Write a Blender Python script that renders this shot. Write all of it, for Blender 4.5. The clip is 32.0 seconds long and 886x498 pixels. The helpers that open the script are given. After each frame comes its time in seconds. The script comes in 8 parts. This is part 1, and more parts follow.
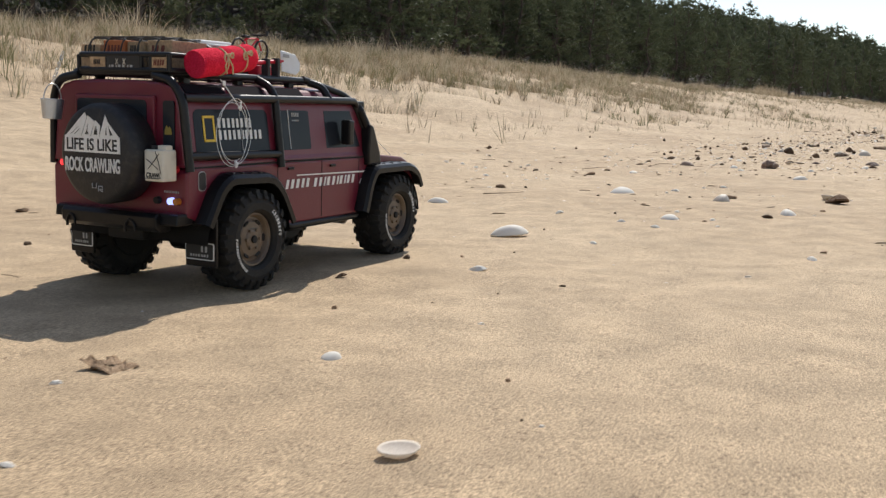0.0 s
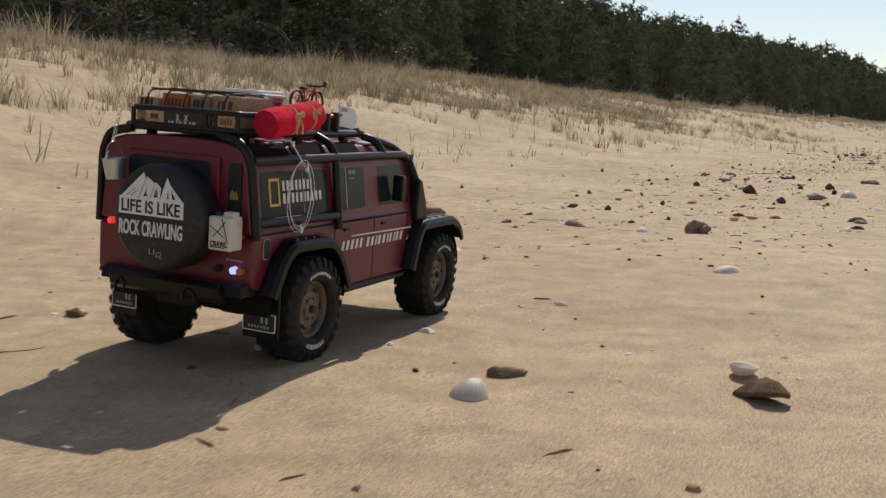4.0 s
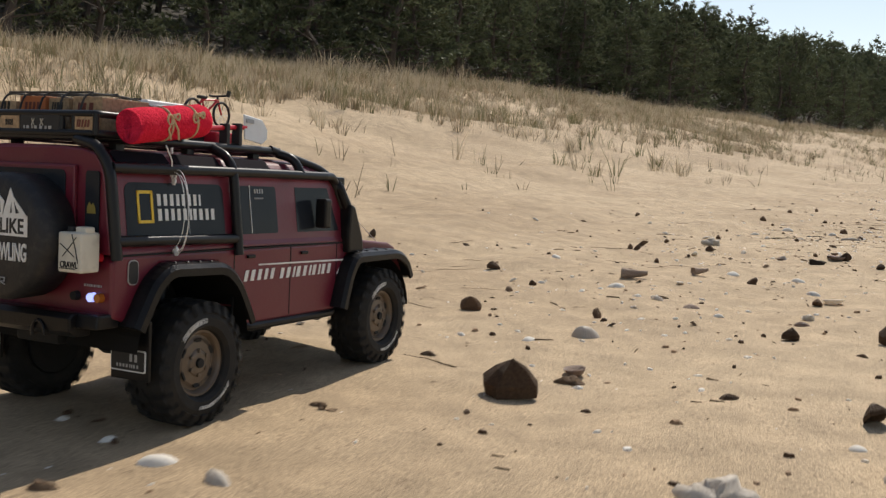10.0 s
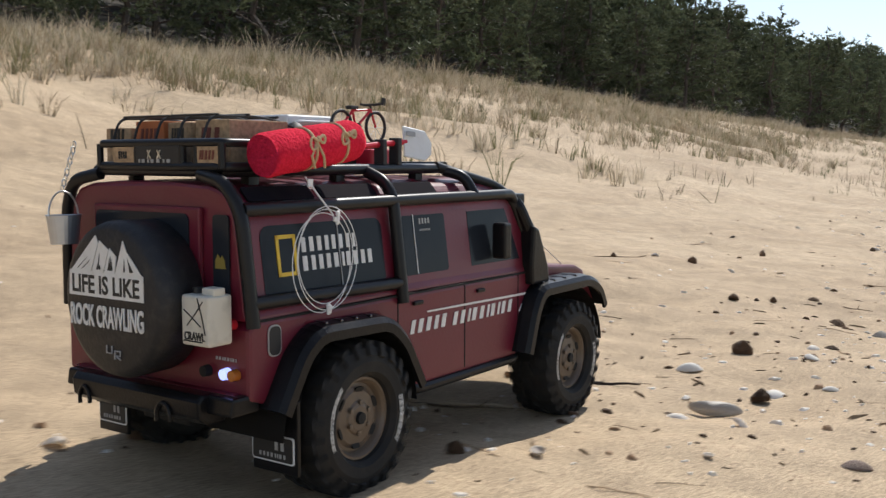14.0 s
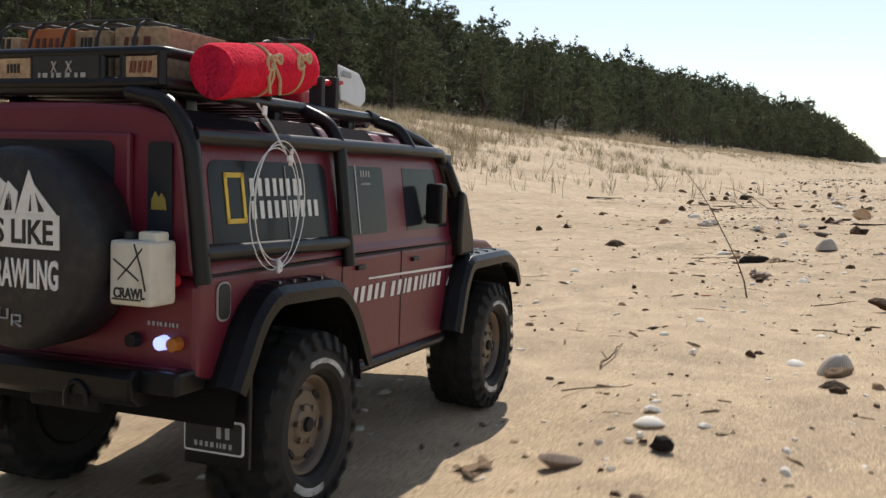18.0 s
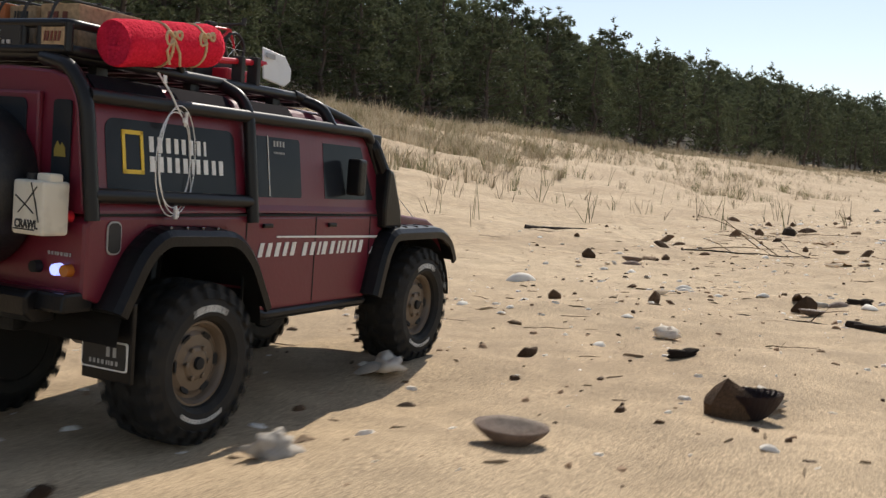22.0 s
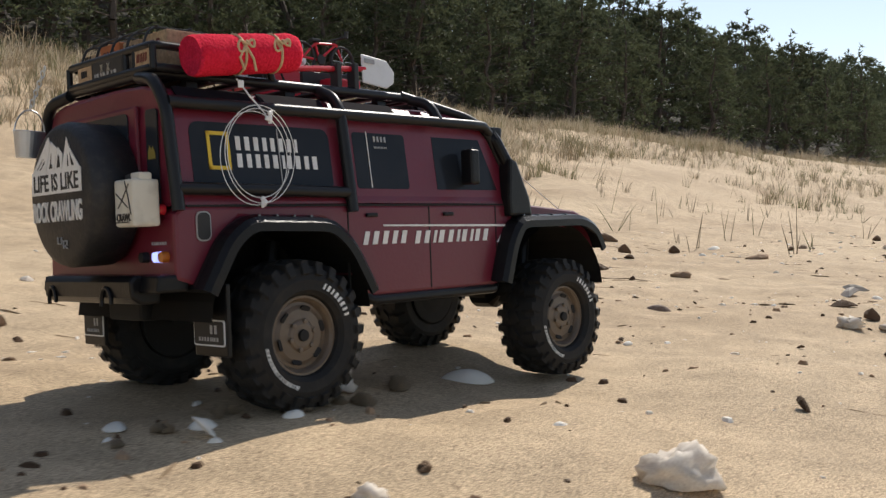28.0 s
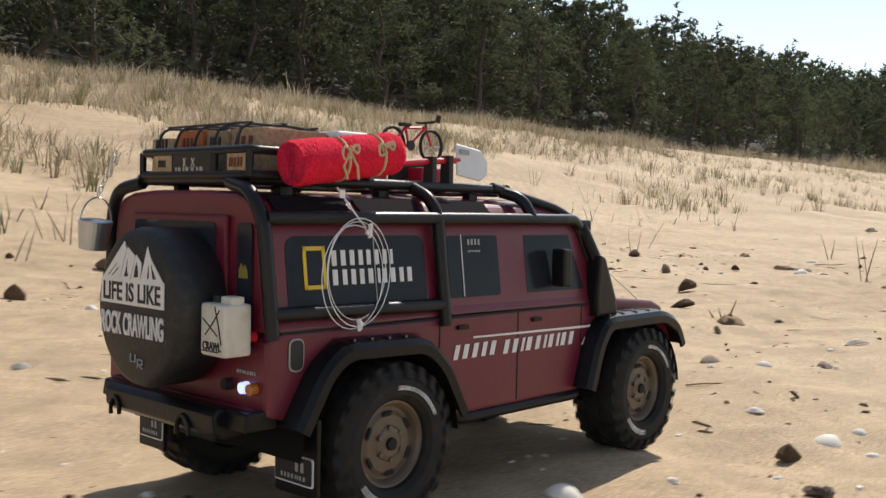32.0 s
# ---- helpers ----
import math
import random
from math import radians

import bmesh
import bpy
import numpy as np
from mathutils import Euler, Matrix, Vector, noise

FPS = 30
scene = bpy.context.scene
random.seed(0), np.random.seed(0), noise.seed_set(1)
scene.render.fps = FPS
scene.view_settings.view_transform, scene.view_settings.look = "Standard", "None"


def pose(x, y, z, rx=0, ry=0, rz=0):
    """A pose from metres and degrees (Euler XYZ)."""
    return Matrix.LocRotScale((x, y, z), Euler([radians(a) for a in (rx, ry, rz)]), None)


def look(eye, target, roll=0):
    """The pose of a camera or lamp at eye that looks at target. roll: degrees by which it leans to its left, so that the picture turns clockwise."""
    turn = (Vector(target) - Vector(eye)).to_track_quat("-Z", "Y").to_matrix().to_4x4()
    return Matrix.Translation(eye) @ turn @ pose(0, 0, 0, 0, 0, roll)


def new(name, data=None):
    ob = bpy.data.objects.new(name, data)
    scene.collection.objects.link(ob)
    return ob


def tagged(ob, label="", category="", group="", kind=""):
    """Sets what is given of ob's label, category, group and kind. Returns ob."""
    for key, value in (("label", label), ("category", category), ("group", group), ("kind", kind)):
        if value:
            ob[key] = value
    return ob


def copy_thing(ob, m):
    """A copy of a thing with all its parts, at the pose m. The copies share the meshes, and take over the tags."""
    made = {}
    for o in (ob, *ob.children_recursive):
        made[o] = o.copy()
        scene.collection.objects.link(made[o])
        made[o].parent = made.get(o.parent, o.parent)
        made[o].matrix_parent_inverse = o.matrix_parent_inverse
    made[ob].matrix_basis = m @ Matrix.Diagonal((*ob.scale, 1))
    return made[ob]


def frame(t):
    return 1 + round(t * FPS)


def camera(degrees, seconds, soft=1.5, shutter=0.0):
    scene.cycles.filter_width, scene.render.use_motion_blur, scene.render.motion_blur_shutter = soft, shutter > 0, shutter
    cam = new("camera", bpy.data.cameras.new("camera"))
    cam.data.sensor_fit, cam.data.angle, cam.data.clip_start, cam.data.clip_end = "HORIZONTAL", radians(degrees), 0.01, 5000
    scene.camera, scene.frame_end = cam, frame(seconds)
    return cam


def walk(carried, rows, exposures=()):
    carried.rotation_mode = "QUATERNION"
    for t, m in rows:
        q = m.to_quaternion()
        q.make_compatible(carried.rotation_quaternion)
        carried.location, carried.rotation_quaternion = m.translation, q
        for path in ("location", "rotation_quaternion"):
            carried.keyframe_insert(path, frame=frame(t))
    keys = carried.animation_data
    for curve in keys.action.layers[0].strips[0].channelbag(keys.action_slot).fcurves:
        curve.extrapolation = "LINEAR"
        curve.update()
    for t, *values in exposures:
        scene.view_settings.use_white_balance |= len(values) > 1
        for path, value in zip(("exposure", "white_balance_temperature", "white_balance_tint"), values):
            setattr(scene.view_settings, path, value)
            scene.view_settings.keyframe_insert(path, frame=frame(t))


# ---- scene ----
LENS = 48.39
CAM_ROWS = [
    (0.0, pose(-0.000, -0.000, 0.195, 82.24, -0.88, -0.00)),
    (0.5, pose(0.059, 0.126, 0.194, 82.42, -0.90, -0.07)),
    (1.0, pose(0.119, 0.263, 0.221, 82.55, -1.01, -0.15)),
    (1.5, pose(0.190, 0.424, 0.242, 82.73, -0.99, -0.24)),
    (2.0, pose(0.253, 0.595, 0.232, 82.82, -0.81, -0.33)),
    (2.5, pose(0.329, 0.788, 0.259, 82.83, -1.07, -0.35)),
    (4.5, pose(0.755, 1.690, 0.248, 83.21, -1.21, -0.49)),
    (5.0, pose(0.885, 1.954, 0.252, 83.25, -1.35, -0.39)),
    (5.5, pose(0.994, 2.174, 0.281, 83.43, -1.30, -0.28)),
    (6.0, pose(1.109, 2.406, 0.262, 83.61, -1.29, -0.02)),
    (6.5, pose(1.229, 2.643, 0.284, 83.74, -1.31, 0.40)),
    (7.0, pose(1.376, 2.904, 0.268, 83.90, -1.28, 0.86)),
    (7.5, pose(1.523, 3.188, 0.241, 84.00, -1.29, 1.40)),
    (8.0, pose(1.649, 3.454, 0.252, 84.05, -1.53, 1.87)),
    (8.5, pose(1.759, 3.778, 0.244, 84.08, -1.62, 2.59)),
    (9.0, pose(1.848, 4.080, 0.282, 84.01, -2.05, 3.56)),
    (9.5, pose(1.967, 4.409, 0.265, 84.12, -2.12, 4.99)),
    (10.0, pose(2.078, 4.780, 0.260, 84.12, -2.20, 6.74)),
    (10.5, pose(2.179, 5.081, 0.290, 84.21, -2.31, 8.34)),
    (11.0, pose(2.278, 5.419, 0.279, 84.41, -2.09, 9.67)),
    (11.5, pose(2.401, 5.760, 0.302, 84.60, -1.98, 10.50)),
    (12.0, pose(2.485, 5.994, 0.272, 84.65, -1.95, 10.89)),
    (12.5, pose(2.602, 6.359, 0.254, 84.72, -1.96, 11.00)),
    (13.0, pose(2.719, 6.709, 0.221, 84.59, -2.17, 10.91)),
    (13.5, pose(2.834, 7.045, 0.248, 84.63, -2.20, 10.17)),
    (14.0, pose(2.962, 7.341, 0.241, 84.42, -2.87, 8.71)),
    (14.5, pose(3.148, 7.586, 0.174, 84.87, -1.94, 6.35)),
    (15.0, pose(3.299, 7.813, 0.194, 84.84, -2.14, 3.36)),
    (15.5, pose(3.440, 8.040, 0.177, 84.88, -2.44, 0.19)),
    (17.5, pose(3.978, 8.929, 0.197, 85.40, -0.51, -5.39)),
    (18.0, pose(4.124, 9.254, 0.202, 85.38, -0.53, -5.71)),
    (18.5, pose(4.290, 9.537, 0.224, 85.42, -0.57, -5.85)),
    (19.0, pose(4.481, 9.848, 0.169, 85.56, -0.60, -5.83)),
    (19.5, pose(4.673, 10.121, 0.177, 85.65, -0.76, -5.57)),
    (20.0, pose(4.866, 10.380, 0.163, 85.77, -0.65, -4.88)),
    (20.5, pose(5.063, 10.708, 0.181, 86.01, -0.70, -3.63)),
    (21.0, pose(5.244, 10.967, 0.166, 86.14, -1.10, -1.94)),
    (21.5, pose(5.417, 11.246, 0.163, 86.27, -1.25, 0.23)),
    (22.0, pose(5.590, 11.517, 0.181, 86.42, -1.56, 2.48)),
    (22.5, pose(5.735, 11.817, 0.145, 86.45, -1.93, 4.51)),
    (23.0, pose(5.894, 12.111, 0.150, 86.47, -2.24, 6.08)),
    (23.5, pose(6.039, 12.384, 0.151, 86.51, -2.19, 7.15)),
    (24.0, pose(6.202, 12.600, 0.199, 86.58, -2.02, 7.92)),
    (24.5, pose(6.389, 12.775, 0.185, 86.71, -2.04, 8.44)),
    (26.5, pose(6.969, 13.629, 0.175, 86.72, -2.15, 10.86)),
    (27.0, pose(7.130, 13.854, 0.164, 86.59, -2.57, 11.26)),
    (27.5, pose(7.294, 14.083, 0.181, 86.60, -2.38, 11.58)),
    (28.0, pose(7.376, 14.230, 0.181, 86.59, -2.23, 11.70)),
    (28.5, pose(7.473, 14.383, 0.170, 86.57, -2.25, 11.68)),
    (29.0, pose(7.563, 14.549, 0.168, 86.59, -2.23, 11.55)),
    (29.5, pose(7.644, 14.726, 0.170, 86.51, -2.36, 11.40)),
    (30.0, pose(7.759, 14.908, 0.186, 86.51, -2.49, 11.08)),
    (30.5, pose(7.912, 15.185, 0.203, 86.53, -2.11, 10.74)),
    (31.0, pose(8.071, 15.403, 0.222, 86.58, -2.02, 10.25)),
    (31.5, pose(8.245, 15.625, 0.226, 86.55, -2.00, 9.83)),
    (32.0, pose(8.426, 15.832, 0.235, 86.59, -1.99, 9.31)),
]
CAR_ROWS = [
    (0.0, pose(-0.314, 1.154, -0.005, 1.04, -0.27, 63.30)),
    (0.5, pose(-0.249, 1.293, 0.002, 3.87, -0.26, 61.95)),
    (1.0, pose(-0.166, 1.421, -0.009, -1.30, -1.57, 62.71)),
    (1.5, pose(-0.090, 1.569, 0.001, 2.44, -0.63, 62.56)),
    (2.0, pose(-0.004, 1.732, 0.003, 0.12, -0.60, 62.79)),
    (2.5, pose(0.094, 1.910, 0.010, 0.65, -0.49, 63.34)),
    (4.5, pose(0.497, 2.742, 0.003, 3.32, -0.19, 66.04)),
    (5.0, pose(0.599, 2.975, -0.001, 2.84, -0.96, 66.35)),
    (5.5, pose(0.705, 3.208, 0.001, 1.82, -0.73, 67.69)),
    (6.0, pose(0.818, 3.468, -0.003, 1.38, -1.47, 68.90)),
    (6.5, pose(0.922, 3.721, 0.001, -2.13, -1.03, 69.83)),
    (7.0, pose(1.025, 3.994, 0.002, -3.39, -1.52, 69.06)),
    (7.5, pose(1.130, 4.272, 0.009, 3.24, -0.94, 70.59)),
    (8.0, pose(1.229, 4.541, 0.011, 3.14, -0.02, 69.50)),
    (8.5, pose(1.345, 4.826, 0.002, -0.84, -1.89, 69.88)),
    (9.0, pose(1.436, 5.086, 0.012, 1.65, 0.13, 71.01)),
    (9.5, pose(1.536, 5.377, -0.000, 2.60, -2.24, 68.80)),
    (10.0, pose(1.656, 5.662, 0.014, -0.52, 2.05, 70.35)),
    (10.5, pose(1.761, 5.964, 0.001, 0.95, -0.27, 69.73)),
    (11.0, pose(1.885, 6.278, -0.004, -0.74, -1.56, 70.52)),
    (11.5, pose(2.001, 6.609, 0.004, 0.20, -0.47, 69.93)),
    (12.0, pose(2.105, 6.824, 0.009, -3.47, 0.74, 67.81)),
    (12.5, pose(2.249, 7.165, -0.003, -4.07, -2.47, 64.62)),
    (13.0, pose(2.394, 7.484, 0.001, 0.12, 1.25, 64.08)),
    (13.5, pose(2.556, 7.780, -0.008, 1.39, -0.16, 65.06)),
    (14.0, pose(2.707, 8.074, -0.019, -2.46, -1.32, 63.77)),
    (14.5, pose(2.897, 8.307, -0.029, -3.60, -2.08, 63.83)),
    (15.0, pose(3.060, 8.520, -0.016, -0.69, 0.95, 62.99)),
    (15.5, pose(3.227, 8.732, -0.028, -0.03, -2.03, 62.94)),
    (17.5, pose(3.847, 9.613, -0.016, 1.69, -3.13, 62.46)),
    (18.0, pose(4.000, 9.900, 0.003, 1.03, 0.75, 61.97)),
    (18.5, pose(4.145, 10.183, -0.007, 2.96, -1.88, 61.26)),
    (19.0, pose(4.316, 10.467, -0.006, 0.40, -1.35, 62.61)),
    (19.5, pose(4.476, 10.748, 0.001, 0.35, 0.50, 62.86)),
    (20.0, pose(4.631, 11.029, -0.005, 2.40, -3.50, 62.76)),
    (20.5, pose(4.808, 11.344, 0.011, 0.99, 0.29, 62.77)),
    (21.0, pose(4.958, 11.653, 0.002, 6.24, -0.10, 62.65)),
    (21.5, pose(5.131, 11.935, -0.010, 4.14, -5.50, 64.65)),
    (22.0, pose(5.287, 12.236, 0.019, 2.75, 0.76, 66.23)),
    (22.5, pose(5.426, 12.566, 0.004, 2.71, -1.79, 64.54)),
    (23.0, pose(5.585, 12.873, -0.001, -0.86, -1.50, 64.91)),
    (23.5, pose(5.722, 13.144, 0.008, -0.12, -1.17, 64.45)),
    (24.0, pose(5.877, 13.364, 0.013, -0.17, -1.28, 62.33)),
    (24.5, pose(6.058, 13.575, -0.013, 5.39, -3.06, 62.10)),
    (26.5, pose(6.613, 14.417, -0.003, 3.14, -1.64, 60.05)),
    (27.0, pose(6.773, 14.644, 0.004, 1.31, -0.15, 58.81)),
    (27.5, pose(6.957, 14.857, 0.006, -4.12, -1.43, 58.25)),
    (28.0, pose(7.035, 14.990, 0.013, -5.07, -1.10, 58.08)),
    (28.5, pose(7.116, 15.122, 0.037, -8.47, 4.87, 55.28)),
    (29.0, pose(7.206, 15.285, -0.005, -2.71, -3.63, 54.01)),
    (29.5, pose(7.306, 15.449, -0.010, -0.50, -3.58, 54.33)),
    (30.0, pose(7.445, 15.607, 0.010, 6.81, -1.27, 55.80)),
    (30.5, pose(7.639, 15.835, 0.028, 1.69, -0.62, 55.63)),
    (31.0, pose(7.835, 16.052, -0.003, -8.58, -1.12, 54.63)),
    (31.5, pose(8.020, 16.287, 0.013, -4.22, 0.20, 56.23)),
    (32.0, pose(8.194, 16.548, -0.004, -1.32, 0.30, 56.69)),
]
# seconds, degrees rolled, and how far each wheel drops: rear right, rear left, front right, front left
WHEEL_TURN = [
    (0.0, 0), (0.5, 149), (1.0, 300), (1.5, 473), (2.0, 658), (2.5, 860), (4.5, 1793), (5.0, 2046), (5.5, 2308), (6.0, 2590),
    (6.5, 2871), (7.0, 3159), (7.5, 3460), (8.0, 3745), (8.5, 4052), (9.0, 4339), (9.5, 4634), (10.0, 4951), (10.5, 5271), (11.0, 5611),
    (11.5, 5961), (12.0, 6205), (12.5, 6571), (13.0, 6924), (13.5, 7265), (14.0, 7596), (14.5, 7898), (15.0, 8169), (15.5, 8438), (17.5, 9529),
    (18.0, 9852), (18.5, 10160), (19.0, 10509), (19.5, 10834), (20.0, 11158), (20.5, 11521), (21.0, 11862), (21.5, 12196), (22.0, 12539), (22.5, 12891),
    (23.0, 13236), (23.5, 13545), (24.0, 13816), (24.5, 14094), (26.5, 15100), (27.0, 15389), (27.5, 15671), (28.0, 15824), (28.5, 15981), (29.0, 16164),
    (29.5, 16357), (30.0, 16569), (30.5, 16867), (31.0, 17160), (31.5, 17466), (32.0, 17786)
]
cam = camera(LENS, 32.0, soft=1.35, shutter=0.3)
walk(cam, CAM_ROWS, exposures=[(0.0, 0.20, 6500, 10), (1.0, 0.02, 6700, 10), (2.0, -0.20, 6700, 10), (5.0, -0.20, 6900, 10), (7.0, -0.16, 6950, 10), (8.0, -0.15, 6900, 10), (9.0, -0.10, 6850, 10), (10.0, -0.04, 6850, 10), (11.0, 0.20, 6700, 10), (12.0, 0.15, 6700, 10), (13.0, 0.12, 6500, 10), (14.0, 0.22, 6350, 10), (15.0, 0.03, 6250, 10), (18.0, 0.14, 6650, 10), (20.0, 0.12, 6800, 10), (21.0, -0.05, 6750, 10), (22.0, 0.08, 6800, 10), (23.0, 0.17, 6750, 10), (24.0, 0.24, 6750, 10), (27.0, 0.18, 6750, 10), (28.0, 0.16, 6650, 10), (29.0, 0.05, 6700, 10), (30.0, 0.00, 6700, 10), (31.0, 0.36, 6600, 10), (32.0, 0.32, 6750, 10)])

# ---- light: high sun ahead of the camera, clear pale sky ----
SUN_AZ, SUN_EL = 15.0, 47.0
world = bpy.data.worlds.new("sky")
scene.world = world
world.use_nodes = True
wn = world.node_tree.nodes
sky = wn.new("ShaderNodeTexSky")
sky.sky_type, sky.sun_disc = "NISHITA", False
sky.sun_elevation, sky.sun_rotation = radians(SUN_EL), radians(SUN_AZ)
sky.air_density, sky.dust_density, sky.ozone_density = 1.0, 0.2, 1.0
wn["Background"].inputs["Strength"].default_value = 0.114
haze = wn.new("ShaderNodeHueSaturation")
haze.inputs["Saturation"].default_value = 0.75
world.node_tree.links.new(sky.outputs[0], haze.inputs["Color"])
world.node_tree.links.new(haze.outputs[0], wn["Background"].inputs["Color"])
sun = new("sun", bpy.data.lights.new("sun", "SUN"))
sun.data.energy, sun.data.angle, sun.data.color = 3.9, radians(0.53), (1.0, 0.95, 0.87)
az, el = radians(SUN_AZ), radians(SUN_EL)
sun_dir = Vector((math.sin(az) * math.cos(el), math.cos(az) * math.cos(el), math.sin(el)))
sun.matrix_world = look(sun_dir * 50, (0, 0, 0))


# ---- materials ----
def ramp_between(nt, fac, c1, c2):
    m = nt.nodes.new("ShaderNodeMix")
    m.data_type = "RGBA"
    m.inputs["A"].default_value, m.inputs["B"].default_value = (*c1, 1), (*c2, 1)
    nt.links.new(fac, m.inputs["Factor"])
    return m.outputs["Result"]


def mat(name, c1, c2=None, scale=30.0, rough=0.6, metal=0.0, bump=0.0, bump_scale=None, fine=None, spec=0.5,
        coat=0.0, vary=0.0, rough2=None, dust=None, dust_amount=0.0):
    """A procedural surface: two tones mixed by noise at two scales, with relief of its own."""
    m = bpy.data.materials.new(name)
    m.use_nodes = True
    nt = m.node_tree
    b = nt.nodes["Principled BSDF"]
    b.inputs["Roughness"].default_value, b.inputs["Metallic"].default_value = rough, metal
    b.inputs["Specular IOR Level"].default_value = spec
    b.inputs["Coat Weight"].default_value = coat
    b.inputs["Coat Roughness"].default_value = 0.12
    co = nt.nodes.new("ShaderNodeTexCoord")
    n1 = nt.nodes.new("ShaderNodeTexNoise")
    n1.inputs["Scale"].default_value, n1.inputs["Detail"].default_value = scale, 6.0
    nt.links.new(co.outputs["Object"], n1.inputs["Vector"])
    c2 = c2 or c1
    out = ramp_between(nt, n1.outputs["Fac"], c1, c2)
    if fine:
        n2 = nt.nodes.new("ShaderNodeTexNoise")
        n2.inputs["Scale"].default_value, n2.inputs["Detail"].default_value = fine, 3.0
        nt.links.new(co.outputs["Object"], n2.inputs["Vector"])
        mul = nt.nodes.new("ShaderNodeMix")
        mul.data_type, mul.blend_type = "RGBA", "OVERLAY"
        mul.inputs["Factor"].default_value = 0.7
        nt.links.new(out, mul.inputs["A"])
        nt.links.new(n2.outputs["Fac"], mul.inputs["B"])
        out = mul.outputs["Result"]
    if vary:
        oi = nt.nodes.new("ShaderNodeObjectInfo")
        hs = nt.nodes.new("ShaderNodeHueSaturation")
        mr = nt.nodes.new("ShaderNodeMapRange")
        mr.inputs["To Min"].default_value, mr.inputs["To Max"].default_value = 1 - vary, 1 + vary
        nt.links.new(oi.outputs["Random"], mr.inputs["Value"])
        nt.links.new(mr.outputs["Result"], hs.inputs["Value"])
        nt.links.new(out, hs.inputs["Color"])
        out = hs.outputs["Color"]
    if dust:
        n3 = nt.nodes.new("ShaderNodeTexNoise")
        n3.inputs["Scale"].default_value, n3.inputs["Detail"].default_value = scale * 2.3, 8.0
        nt.links.new(co.outputs["Object"], n3.inputs["Vector"])
        mr = nt.nodes.new("ShaderNodeMapRange")
        mr.inputs["From Min"].default_value, mr.inputs["From Max"].default_value = 0.5, 0.75
        mr.inputs["To Max"].default_value = dust_amount
        nt.links.new(n3.outputs["Fac"], mr.inputs["Value"])
        dm = nt.nodes.new("ShaderNodeMix")
        dm.data_type = "RGBA"
        dm.inputs["B"].default_value = (*dust, 1)
        nt.links.new(mr.outputs["Result"], dm.inputs["Factor"])
        nt.links.new(out, dm.inputs["A"])
        out = dm.outputs["Result"]
    nt.links.new(out, b.inputs["Base Color"])
    if rough2 is not None:
        rr = nt.nodes.new("ShaderNodeMapRange")
        rr.inputs["To Min"].default_value, rr.inputs["To Max"].default_value = rough, rough2
        nt.links.new(n1.outputs["Fac"], rr.inputs["Value"])
        nt.links.new(rr.outputs["Result"], b.inputs["Roughness"])
    if bump:
        n4 = nt.nodes.new("ShaderNodeTexNoise")
        n4.inputs["Scale"].default_value, n4.inputs["Detail"].default_value = bump_scale or scale * 4, 4.0
        nt.links.new(co.outputs["Object"], n4.inputs["Vector"])
        bp = nt.nodes.new("ShaderNodeBump")
        bp.inputs["Distance"].default_value = bump
        nt.links.new(n4.outputs["Fac"], bp.inputs["Height"])
        nt.links.new(bp.outputs["Normal"], b.inputs["Normal"])
    return m


